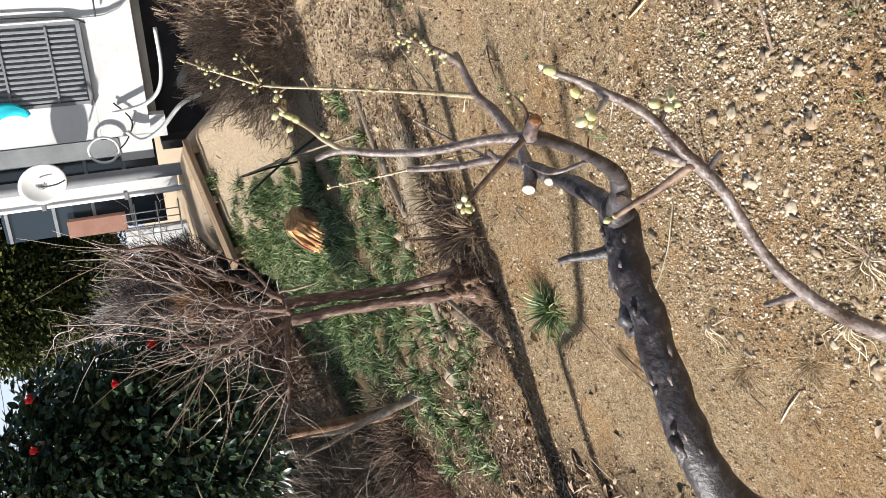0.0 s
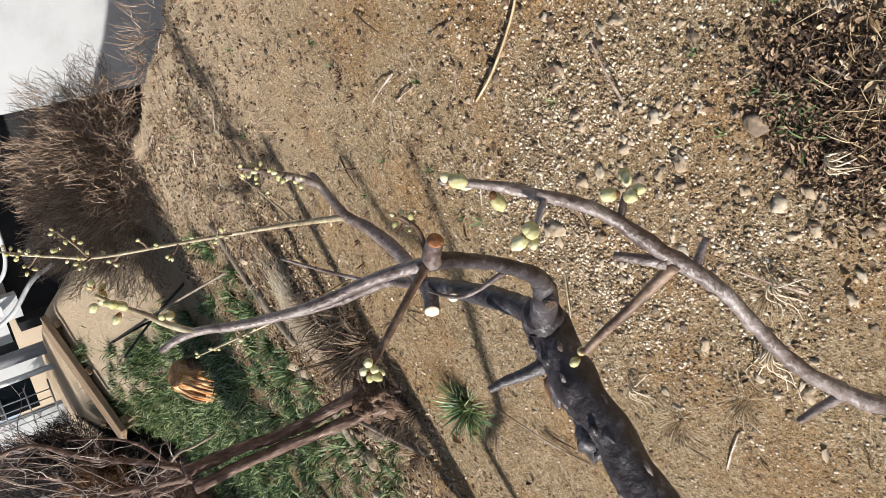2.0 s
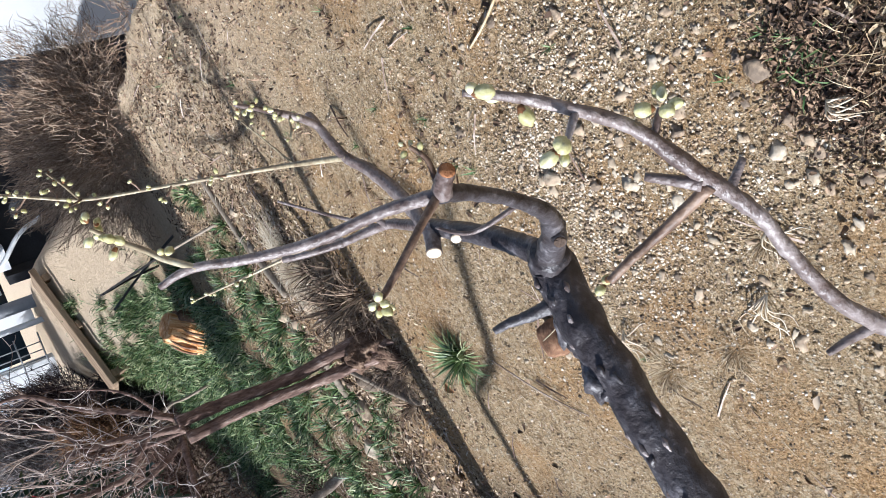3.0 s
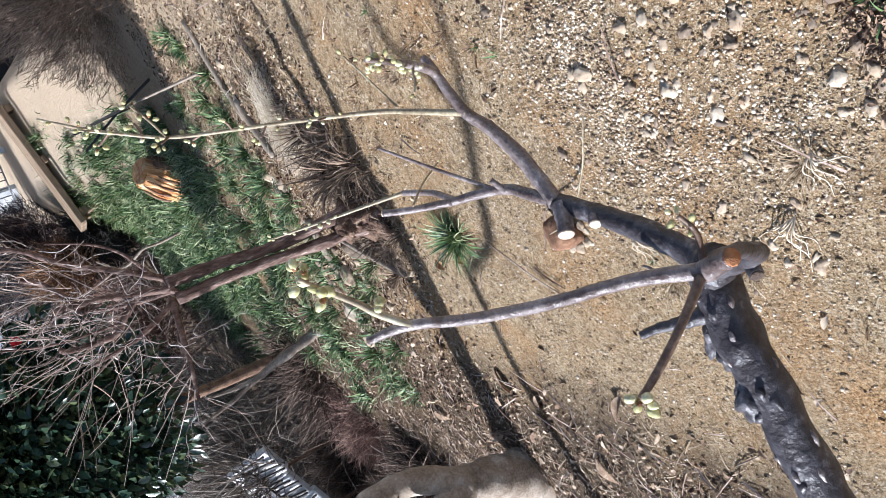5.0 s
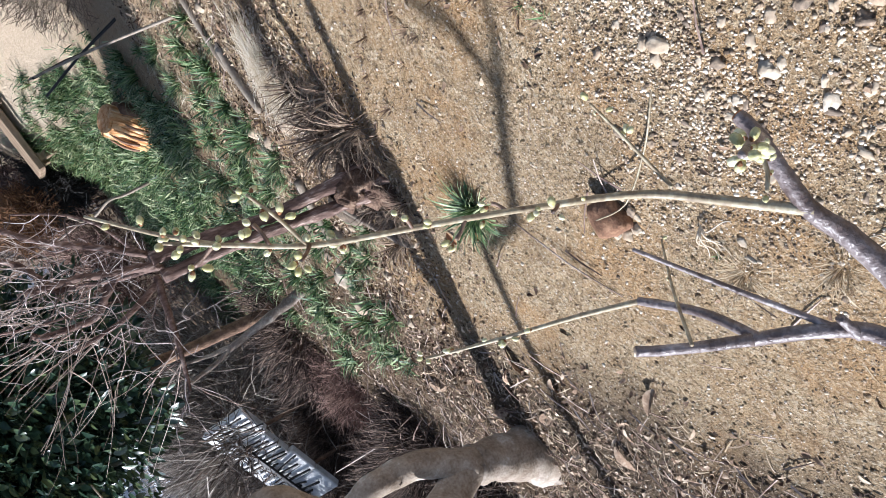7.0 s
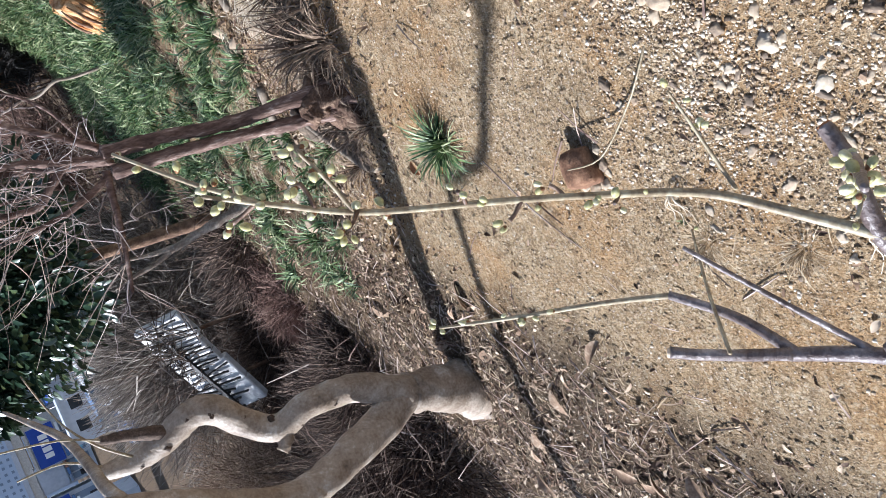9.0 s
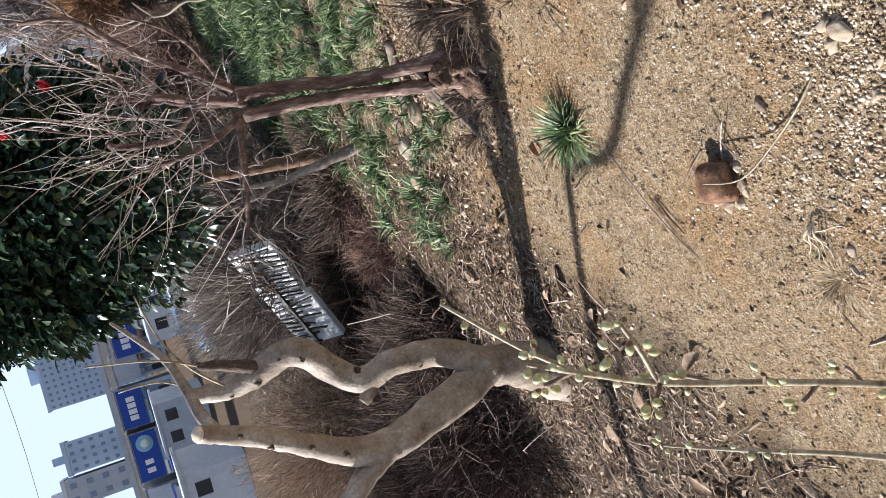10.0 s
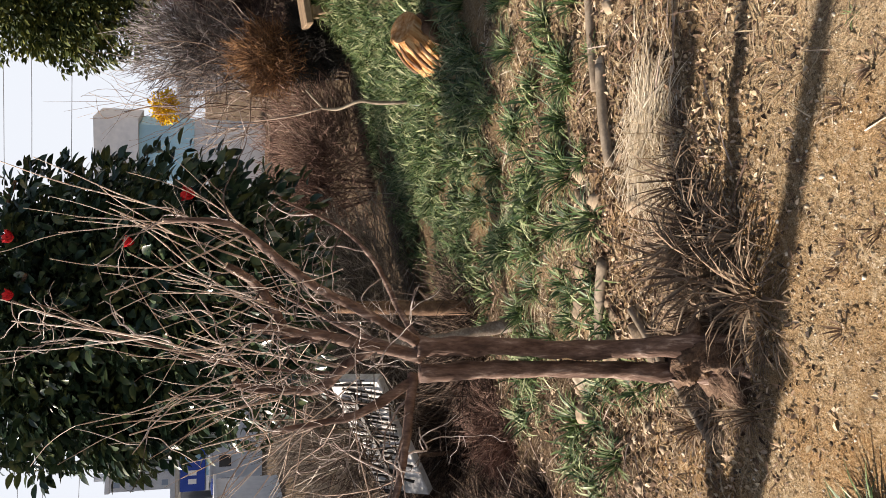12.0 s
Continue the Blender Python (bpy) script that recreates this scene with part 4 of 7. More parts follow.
# ---- bare bushy tree with two stems ----
def twigs_from(geo, p, d, length, r, depth, rnd, spread=0.7, lift=0.15, kids=3, curl=0.22, n=3):
    """A recursive spray of fine twigs."""
    d = Vector(d).normalized()
    pts, q = [Vector(p)], Vector(p)
    for i in range(n):
        d = (d + Vector((rnd.gauss(0, curl), rnd.gauss(0, curl), rnd.gauss(0, curl) + lift * 0.3))).normalized()
        q = q + d * length / n
        pts.append(q)
    geo.tube(pts, [r * (1 - 0.5 * i / n) for i in range(n + 1)], 5 if r > 0.004 else 4, 2, cap=False)
    if depth > 0:
        for i in range(kids):
            u = rnd.uniform(0.25, 1.0)
            f = u * n
            k = min(int(f), n - 1)
            b = pts[k].lerp(pts[k + 1], f - k)
            e = (d + Vector((rnd.gauss(0, spread), rnd.gauss(0, spread), rnd.gauss(0, spread) + lift))).normalized()
            twigs_from(geo, b, e, length * rnd.uniform(0.5, 0.9), r * 0.6, depth - 1, rnd, spread, lift, kids, curl, n)


def build_myrtle():
    rnd = random.Random(5)
    t = thing("bare_tree", "leafless two-stemmed garden tree with reddish-brown bark", "tree")
    z0 = ground_z(-0.2, 4.2)
    for pts, rr in (([(-0.16, 4.18, z0 - 0.05), (-0.165, 4.19, 0.15), (-0.185, 4.22, 0.45), (-0.16, 4.21, 0.75), (-0.15, 4.2, 1.02)], [0.05, 0.034, 0.029, 0.026, 0.03]),
                    ([(-0.27, 4.2, z0 - 0.05), (-0.265, 4.2, 0.12), (-0.25, 4.21, 0.4), (-0.232, 4.2, 0.72), (-0.235, 4.2, 1.0)], [0.045, 0.032, 0.027, 0.025, 0.028])):
        part("stem", Geo().tube(pts, rr, 14, 8, lump=0.4), RED_BARK, t)
    for k in range(6):
        a = 1.05 * k + 0.4
        part("root_flare", Geo().tube([(-0.215 + 0.03 * math.cos(a), 4.2 + 0.02 * math.sin(a), z0 + rnd.uniform(0.07, 0.16)), (-0.215 + 0.075 * math.cos(a), 4.2 + 0.05 * math.sin(a), z0 + 0.03), (-0.215 + 0.15 * math.cos(a), 4.2 + 0.11 * math.sin(a), z0 - 0.03)], [0.03, 0.028, 0.01], 10, 4, lump=0.5), RED_BARK, t)
    # knotted, half rotten stool that both stems grow from
    g, rows, m = Geo(), 22, 30
    for i in range(rows + 1):
        u = i / rows
        for j in range(m):
            a = 2 * math.pi * j / m
            w = Vector((math.cos(a), math.sin(a), 0))
            r = (0.085 + 0.045 * (1 - u) ** 2 - 0.03 * smoothstep(0.75, 1, u)) * (1 + 0.75 * noise.noise(w * 1.7 + Vector((0, 0, u * 2.6))) + 0.5 * noise.noise(w * 4.2 + Vector((3, 0, u * 7))))
            g.v.append(Vector((-0.213 + w.x * r, 4.2 + w.y * r * 0.75, z0 - 0.05 + 0.27 * u + 0.05 * noise.noise(w * 2.3 + Vector((7, 1, u))))))
    for i in range(rows):
        for j in range(m):
            a, b = i * m + j, i * m + (j + 1) % m
            g.f.append((a, b, b + m, a + m))
    g.f.append(tuple(rows * m + j for j in range(m)))
    part("stool", g, ROTTEN, t, "knotted rotten base with deep pits")
    limbs = [
        ([(-0.182, 4.2, 1.0), (-0.142, 4.2, 1.164), (-0.104, 4.2, 1.312), (-0.083, 4.2, 1.489)], [0.03, 0.024, 0.022, 0.018], True),
        ([(-0.12, 4.17, 1.03), (-0.011, 4.15, 1.199), (0.072, 4.15, 1.35), (0.203, 4.15, 1.507), (0.236, 4.15, 1.591), (0.236, 4.15, 1.712)], [0.024, 0.02, 0.018, 0.015, 0.012, 0.008], True),
        ([(-0.122, 4.21, 1.30), (-0.122, 4.22, 1.387), (-0.065, 4.22, 1.412), (0.036, 4.22, 1.477), (0.092, 4.22, 1.559)], [0.018, 0.02, 0.022, 0.019, 0.015], True),
        ([(-0.139, 4.2, 1.14), (-0.217, 4.2, 1.235), (-0.278, 4.2, 1.302), (-0.272, 4.2, 1.429), (-0.26, 4.2, 1.507), (-0.235, 4.2, 1.53)], [0.024, 0.024, 0.022, 0.019, 0.018, 0.016], True),
        ([(-0.22, 4.17, 1.03), (-0.371, 4.05, 1.065), (-0.519, 4.0, 1.092), (-0.66, 3.99, 1.12)], [0.024, 0.019, 0.015, 0.01], False),
        ([(-0.24, 4.16, 1.03), (-0.299, 4.1, 1.187), (-0.322, 4.1, 1.265), (-0.348, 4.1, 1.433)], [0.022, 0.018, 0.015, 0.01], False),
        ([(-0.24, 4.22, 1.24), (-0.22, 4.25, 1.52), (-0.15, 4.26, 1.76), (-0.1, 4.27, 1.92), (-0.03, 4.28, 2.09)], [0.010, 0.007, 0.006, 0.004, 0.002], False),
        ([(-0.15, 4.24, 1.0), (-0.1, 4.35, 1.04), (0.04, 4.42, 1.12), (0.13, 4.48, 1.23), (0.2, 4.5, 1.4)], [0.02, 0.014, 0.011, 0.008, 0.005], False),
        ([(-0.2, 4.24, 0.98), (-0.2, 4.4, 1.15), (-0.18, 4.58, 1.3), (-0.14, 4.75, 1.5)], [0.018, 0.014, 0.01, 0.006], False),
    ]
    for pts, rr, cut in limbs:
        ob = part("limb", Geo().tube(pts, [r * 0.66 for r in rr], 10, 6, lump=0.45), RED_BARK, t)
        if cut:
            a, b = Vector(pts[-2]), Vector(pts[-1])
            d = (b - a).normalized()
            part("cut_face", Geo().tube([b, b + d * 0.003], [rr[-1] * 0.64, rr[-1] * 0.58], 10, 1), CUT, ob, "pale pruning cut")
        g = Geo()
        for u in np.linspace(0.12, 1.0, 7):
            (p, d), = along(pts, [u])
            for i in range(1):
                e = d.normalized() * 0.6 + Vector((rnd.gauss(-0.12, 0.75), rnd.gauss(0, 0.75), rnd.gauss(0.15, 0.6)))
                twigs_from(g, p, e, rnd.uniform(0.14, 0.27), rnd.uniform(0.0022, 0.004), 2, rnd, 0.85, 0.06, 2, 0.3, 5)
        tagged(part("brushwood", g, CURLY_TWIG, ob), kind="stuff")
    # shoots that droop outward
    g = Geo()
    for i in range(14):
        p = Vector((-0.3 + rnd.gauss(0, 0.1), 4.15 + rnd.gauss(0, 0.12), rnd.uniform(1.15, 1.5)))
        twigs_from(g, p, (-abs(rnd.gauss(0.9, 0.35)), rnd.gauss(-0.1, 0.5), rnd.gauss(0.45, 0.4)), rnd.uniform(0.3, 0.6), rnd.uniform(0.0018, 0.0028), 1, rnd, 0.3, 0.1, 1, 0.16)
    for i in range(12):
        p = Vector((-0.15 + rnd.gauss(0, 0.14), 4.2 + rnd.gauss(0, 0.1), rnd.uniform(1.2, 1.55)))
        twigs_from(g, p, (rnd.gauss(0.1, 0.4), rnd.gauss(0, 0.3), 1.0), rnd.uniform(0.2, 0.45), rnd.uniform(0.0018, 0.0028), 1, rnd, 0.35, 0.1, 1, 0.14)
    # straight young shoots fanning up out of the pruned ends
    for p, q in (((-0.18, 4.2, 1.55), (0.007, 4.2, 2.06)), ((-0.29, 4.18, 1.4), (-0.36, 4.15, 1.8)), ((0.116, 4.2, 1.5), (0.225, 4.2, 1.85)), ((0.1, 4.2, 1.37), (0.277, 4.2, 1.79)), ((-0.05, 4.2, 1.44), (0.1, 4.2, 1.66)), ((-0.21, 4.2, 1.24), (-0.11, 4.2, 1.67))):
        p, d = Vector(p), Vector(q) - Vector(p)
        twigs_from(g, p, d, d.length, 0.0036, 1, rnd, 0.25, 0.0, 2, 0.05, 5)
    for pts, rr, cut in limbs[:6]:
        for i in range(4):
            (p, d), = along(pts, [rnd.uniform(0.45, 1.0)])
            twigs_from(g, p, d.normalized() * 0.5 + Vector((rnd.gauss(-0.1, 0.45), rnd.gauss(0, 0.4), rnd.uniform(0.4, 1.1))), rnd.uniform(0.2, 0.42), rnd.uniform(0.0018, 0.003), 1, rnd, 0.3, 0.05, 1, 0.07, 4)
    tagged(part("brushwood", g, PALE_TWIG, t), kind="stuff")


def build_pruned_tree():
    """Thick smooth-barked tree, cut back hard."""
    rnd = random.Random(8)
    t = thing("pruned_tree", "thick smooth grey-tan tree cut back to forked limbs", "tree")
    z0 = ground_z(-1.95, 4.28)
    body = [(-2.05, 4.3, z0 - 0.12), (-1.96, 4.25, z0 + 0.02), (-1.85, 4.2, -0.2), (-1.76, 4.16, 0.0)]
    part("trunk", Geo().tube(body, [0.21, 0.16, 0.125, 0.105], 22, 8, lump=0.2), SMOOTH_BARK, t)
    a = [(-1.755, 4.16, -0.01), (-1.711, 4.15, 0.061), (-1.603, 4.18, 0.264), (-1.577, 4.2, 0.501), (-1.638, 4.24, 0.675), (-1.552, 4.27, 0.799), (-1.431, 4.3, 0.912), (-1.419, 4.33, 1.013), (-1.504, 4.37, 1.157), (-1.553, 4.41, 1.293), (-1.546, 4.44, 1.46)]
    la = part("limb", Geo().tube(a, [0.09, 0.082, 0.072, 0.066, 0.07, 0.07, 0.07, 0.068, 0.062, 0.05, 0.034], 20, 6, lump=0.16), SMOOTH_BARK, t)
    part("cut_face", Geo().tube([(-1.546, 4.44, 1.455), (-1.546, 4.441, 1.467)], [0.033, 0.03], 14, 1), CUT, la, "pale pruning cut")
    part("stub", Geo().tube([(-1.62, 4.23, 0.64), (-1.70, 4.2, 0.665), (-1.735, 4.19, 0.70)], [0.055, 0.038, 0.028], 12, 4, lump=0.35), SMOOTH_BARK, la)
    part("stub", Geo().tube([(-1.46, 4.35, 1.13), (-1.40, 4.36, 1.27), (-1.37, 4.38, 1.40)], [0.04, 0.026, 0.018], 12, 4, lump=0.35), KNOT, la, "dark dead stub")
    b = [(-1.76, 4.17, 0.0), (-1.798, 4.12, 0.152), (-1.8, 4.0, 0.406), (-1.797, 3.9, 0.662), (-1.75, 3.85, 0.845), (-1.599, 3.800, 1.052), (-1.436, 3.750, 1.259), (-1.332, 3.720, 1.429), (-1.287, 3.700, 1.506)]
    lb = part("limb", Geo().tube(b, [0.1, 0.098, 0.09, 0.08, 0.068, 0.05, 0.043, 0.037, 0.035], 20, 6, lump=0.16), SMOOTH_BARK, t)
    part("cut_face", Geo().tube([(-1.288, 3.701, 1.503), (-1.280, 3.695, 1.515)], [0.034, 0.03], 14, 1), CUT, lb, "pale pruning cut")
    shoot = [(-1.317, 3.710, 1.439), (-1.298, 3.850, 1.472), (-1.339, 4.150, 1.482), (-1.343, 4.500, 1.522), (-1.348, 4.800, 1.612), (-1.318, 5.000, 1.703)]
    ls = part("shoot", Geo().tube(shoot, [0.03, 0.027, 0.024, 0.02, 0.015, 0.008], 10, 5, lump=0.1), SMOOTH_BARK, lb)
    # old knots and healed cuts
    for k in range(18):
        pts, host, rr = (a, la, 0.068) if k % 2 else (b, lb, 0.076)
        (p, d), = along(pts, [0.12 + 0.045 * k])
        w = Vector((rnd.gauss(-0.2, 0.7), rnd.gauss(-0.9, 0.4), rnd.gauss(0, 0.5)))
        w = (w - d.normalized() * w.dot(d.normalized())).normalized()
        s = rnd.uniform(0.007, 0.016)
        part("knot", Geo().blob(p + w * rr * (0.92 - 0.25 * smoothstep(0.6, 1.0, 0.12 + 0.045 * k)), (s, s, s * 1.2), 0.5, 1, rnd), KNOT, host, "dark healed knot")
    # low limb that drops away below
    low = [(-1.79, 3.88, 0.70), (-1.86, 3.83, 0.84), (-1.96, 3.78, 0.96), (-2.12, 3.72, 1.08)]
    lc = part("limb", Geo().tube(low, [0.07, 0.055, 0.05, 0.04], 14, 5, lump=0.14), SMOOTH_BARK, lb)
    for pts, r in (([(-1.51, 4.38, 1.3), (-1.38, 4.38, 1.42), (-1.2, 4.38, 1.52), (-0.95, 4.38, 1.58)], 0.007), ([(-1.54, 4.43, 1.4), (-1.42, 4.43, 1.56), (-1.40, 4.42, 1.75)], 0.006), ([(-1.40, 4.37, 1.34), (-1.28, 4.37, 1.55), (-1.2, 4.36, 1.85)], 0.006)):
        part("twig", Geo().tube(pts, [r * (1 - 0.16 * q) for q in range(len(pts))], 7, 4), TWIG, la)


def build_side_tree():
    """A slim forked tree beside the pruned one; it is its shadow that falls over the sand."""
    t = thing("slim_tree", "slim smooth-barked forked tree on the falling bank", "tree")
    trunk = [(-2.9, 3.6, ground_z(-2.9, 3.6) - 0.1), (-2.9, 3.56, 0.2), (-2.9, 3.54, 0.53), (-2.9, 3.45, 0.86), (-2.89, 3.33, 1.19)]
    tr = part("trunk", Geo().tube(trunk, [0.06, 0.045, 0.036, 0.03, 0.028], 14, 6, lump=0.2), SMOOTH_BARK, t)
    up = [(-2.89, 3.34, 1.17), (-2.8, 3.01, 1.23), (-2.8, 2.78, 1.48), (-2.75, 2.64, 1.60), (-2.74, 2.55, 1.71), (-2.7, 2.42, 1.95)]
    part("limb", Geo().tube(up, [0.026, 0.027, 0.027, 0.026, 0.02, 0.012], 12, 6, lump=0.2), SMOOTH_BARK, t)
    part("limb", Geo().tube([(-2.75, 2.65, 1.59), (-2.78, 2.73, 1.77), (-2.81, 2.83, 1.85), (-2.82, 2.87, 1.93), (-2.86, 2.9, 2.2)], [0.026, 0.024, 0.024, 0.022, 0.012], 12, 6, lump=0.2), SMOOTH_BARK, t)


def build_snag():
    """Dead forked branch leaning behind the bare tree."""
    s = thing("dead_branch", "bleached forked dead branch stuck in the ground", "branch")
    part("stem", Geo().tube([(-1.16, 6.58, ground_z(-1.16, 6.58) - 0.06), (-1.2, 6.6, -0.2), (-1.27, 6.64, 0.05), (-1.35, 6.7, 0.34)], [0.04, 0.042, 0.034, 0.026], 12, 5, lump=0.4), BLEACHED_BARK, s)
    part("fork", Geo().tube([(-1.34, 6.7, 0.32), (-1.34, 6.72, 0.5), (-1.322, 6.75, 0.676)], [0.024, 0.017, 0.008], 9, 4, lump=0.3), BLEACHED_BARK, s)
    part("fork", Geo().tube([(-1.34, 6.7, 0.31), (-1.42, 6.72, 0.5), (-1.45, 6.73, 0.64), (-1.5, 6.75, 0.79)], [0.024, 0.018, 0.014, 0.007], 9, 4, lump=0.3), BLEACHED_BARK, s)


def build_antler():
    """Small bleached forked branch standing in the lawn."""
    s = thing("dead_branch", "pale bleached forked branch standing in the grass", "branch")
    z = ground_z(-0.13, 8.9)
    part("stem", Geo().tube([(-0.13, 8.85, z - 0.03), (-0.17, 8.93, z + 0.3), (-0.17, 8.95, 0.36), (-0.27, 9.08, 0.52), (-0.27, 9.11, 0.66)], [0.016, 0.015, 0.014, 0.013, 0.012], 8, 4, lump=0.2), POLE, s)
    part("fork", Geo().tube([(-0.27, 9.11, 0.64), (-0.2, 9.12, 0.72), (-0.13, 9.14, 0.79)], [0.012, 0.01, 0.008], 7, 3, lump=0.2), POLE, s)
    part("fork", Geo().tube([(-0.27, 9.11, 0.64), (-0.36, 9.13, 0.9), (-0.42, 9.14, 1.2)], [0.011, 0.009, 0.005], 7, 3, lump=0.2), DRY_TWIG, s)


# ---- camellia, evergreen, hedges ----
def crown(name, parent, centre, radii, count, templates, material, rnd, shell=0.55, holes=0.0, droop=0.3, freq=1.1, low=-0.9):
    """Many separate leaves through an uneven, gappy body."""
    places = []
    c = Vector(centre)
    tries = 0
    while len(places) < count and tries < count * 12:
        tries += 1
        d = Vector((rnd.gauss(0, 1), rnd.gauss(0, 1), rnd.gauss(0, 1))).normalized()
        if d.z < low:
            continue
        edge = 1 + 0.30 * noise.noise(d * 2.2 + c) + 0.16 * noise.noise(d * 5.5 + c)
        r = edge * (1 - shell * rnd.random() ** 1.6)
        p = c + Vector((d.x * radii[0], d.y * radii[1], d.z * radii[2])) * r
        if noise.noise(p * freq * 2.6) < holes - 0.35:
            continue
        q = Vector((d.x, d.y, d.z * 0.5 - droop)) + Vector((rnd.gauss(0, 0.6), rnd.gauss(0, 0.6), rnd.gauss(0, 0.45)))
        m = Matrix.Translation(p) @ q.to_track_quat('X', 'Z').to_matrix().to_4x4() @ Euler((rnd.uniform(-0.9, 0.9), 0, 0)).to_matrix().to_4x4()
        s = rnd.uniform(0.7, 1.25)
        places.append((rnd.randrange(len(templates)), np.array(m @ Matrix.Diagonal((s, s, s, 1)))))
    ob = scatter(name, templates, places, material, True, parent)
    ob["kind"] = "stuff"
    return ob


def flower(parent, p, size, rnd):
    g = Geo()
    for i in range(7):
        a = i * 0.9
        m = Matrix.Translation(p) @ Euler((rnd.uniform(-0.4, 0.4), -0.5 - 0.06 * i, a), 'XYZ').to_matrix().to_4x4()
        vs, fs = leaf_template(size, size * 0.5, 0.5, -0.35, 4)
        g.face_set([m @ v for v in vs], fs)
    part("flower", g, RED, parent, "open red camellia flower")


def build_camellia():
    rnd = random.Random(21)
    t = thing("camellia", "dense dark glossy camellia tree with red flowers", "tree")
    z = ground_z(-1.4, 7.4)
    part("trunk", Geo().tube([(-1.45, 7.5, z - 0.1), (-1.42, 7.45, 0.4), (-1.35, 7.4, 1.1), (-1.3, 7.4, 2.0)], [0.06, 0.05, 0.045, 0.03], 12, 5, lump=0.25), LOG_BARK, t)
    for i in range(9):
        a = i * 0.75
        part("limb", Geo().tube([(-1.35, 7.4, 1.0 + 0.12 * i), (-1.35 + 0.5 * math.cos(a), 7.4 + 0.5 * math.sin(a), 1.5 + 0.15 * i), (-1.35 + 0.9 * math.cos(a), 7.4 + 0.8 * math.sin(a), 1.7 + 0.12 * i)], [0.03, 0.02, 0.01], 7, 4), LOG_BARK, t)
    tl = [leaf_template(0.085, 0.026, 0.3, 0.18), leaf_template(0.075, 0.024, 0.2, 0.3), leaf_template(0.095, 0.028, 0.35, 0.1)]
    crown("crown", t, (-1.45, 7.2, 2.15), (0.75, 0.65, 0.8), 5200, tl, CAMELLIA, rnd, 0.9, -0.3)
    crown("crown", t, (-1.4, 7.2, 2.12), (0.93, 0.78, 1.0), 14500, tl, CAMELLIA, rnd, 0.6, -0.05)
    crown("crown", t, (-0.95, 6.9, 1.75), (0.75, 0.65, 0.62), 3800, tl, CAMELLIA, rnd, 0.6, -0.05)
    crown("crown", t, (-1.8, 7.15, 2.15), (0.55, 0.6, 0.8), 4600, tl, CAMELLIA, rnd, 0.7, -0.05)
    crown("crown", t, (-1.25, 7.0, 1.3), (0.85, 0.7, 0.5), 3400, tl, CAMELLIA, rnd, 0.7, -0.05)
    for p in ((-0.335, 6.45, 1.66), (-0.534, 6.3, 2.5), (-0.552, 6.3, 1.95), (-0.9, 6.45, 2.55)):
        flower(t, Vector(p), 0.075 if p[1] < 6.46 and p[0] > -0.5 else 0.055, rnd)


def build_evergreen():
    rnd = random.Random(31)
    t = thing("evergreen_shrub", "tall yellow-green evergreen shrub by the house", "shrub")
    z = ground_z(0.45, 16.2)
    part("trunk", Geo().tube([(0.45, 16.2, z - 0.1), (0.45, 16.2, 1.6), (0.45, 16.2, 3.4)], [0.08, 0.06, 0.04], 10, 4, lump=0.15), RED_BARK, t)
    tl = [leaf_template(0.115, 0.034, 0.2, 0.2, 3), leaf_template(0.10, 0.031, 0.3, 0.1, 3)]
    crown("crown", t, (0.45, 16.2, 3.85), (1.45, 0.9, 1.55), 25000, tl, CONIFER, rnd, 0.75, -0.12, 0.1, 1.6)
    crown("crown", t, (0.75, 16.1, 2.75), (0.85, 0.7, 0.95), 8000, tl, CONIFER, rnd, 0.8, -0.2, 0.1, 1.6)


def twiggy(name, parent, centre, radii, count, material, rnd, length=0.3, r=0.004, up=0.5, base_z=None):
    """A round bush of very many fine twigs."""
    g = Geo()
    c = Vector(centre)
    for i in range(count):
        d = Vector((rnd.gauss(0, 1), rnd.gauss(0, 1), rnd.gauss(0.25, 0.8))).normalized()
        e = 1 + 0.42 * noise.noise(d * 2.1 + c) + 0.25 * noise.noise(d * 5.0 + c)
        u = rnd.random() ** 0.5
        p = c + Vector((d.x * radii[0], d.y * radii[1], d.z * radii[2])) * (e * u)
        if base_z is not None and p.z < base_z:
            p.z = base_z + rnd.random() * 0.15
        w = (d + Vector((rnd.gauss(0, 0.5), rnd.gauss(0, 0.5), rnd.gauss(up, 0.5)))).normalized()
        l = length * rnd.uniform(0.5, 1.2)
        g.twig(p - w * l * 0.5, p + w * l * 0.5, r, r * 0.4, rnd.gauss(0, 0.02))
    ob = part(name, g, material, parent, smooth=False)
    ob["kind"] = "stuff"
    return ob


def stems(parent, centre, top, n, spread, r, material, rnd):
    for i in range(n):
        a = rnd.uniform(0, 6.28)
        q = (centre[0] + spread * math.cos(a), centre[1] + spread * math.sin(a), top)
        b = (centre[0] + 0.12 * math.cos(a), centre[1] + 0.12 * math.sin(a), ground_z(centre[0], centre[1]) - 0.06)
        m = tuple((x + y) / 2 for x, y in zip(b, q))
        part("stem", Geo().tube([b, m, q], [r, r * 0.8, r * 0.4], 7, 3, lump=0.2), material, parent)


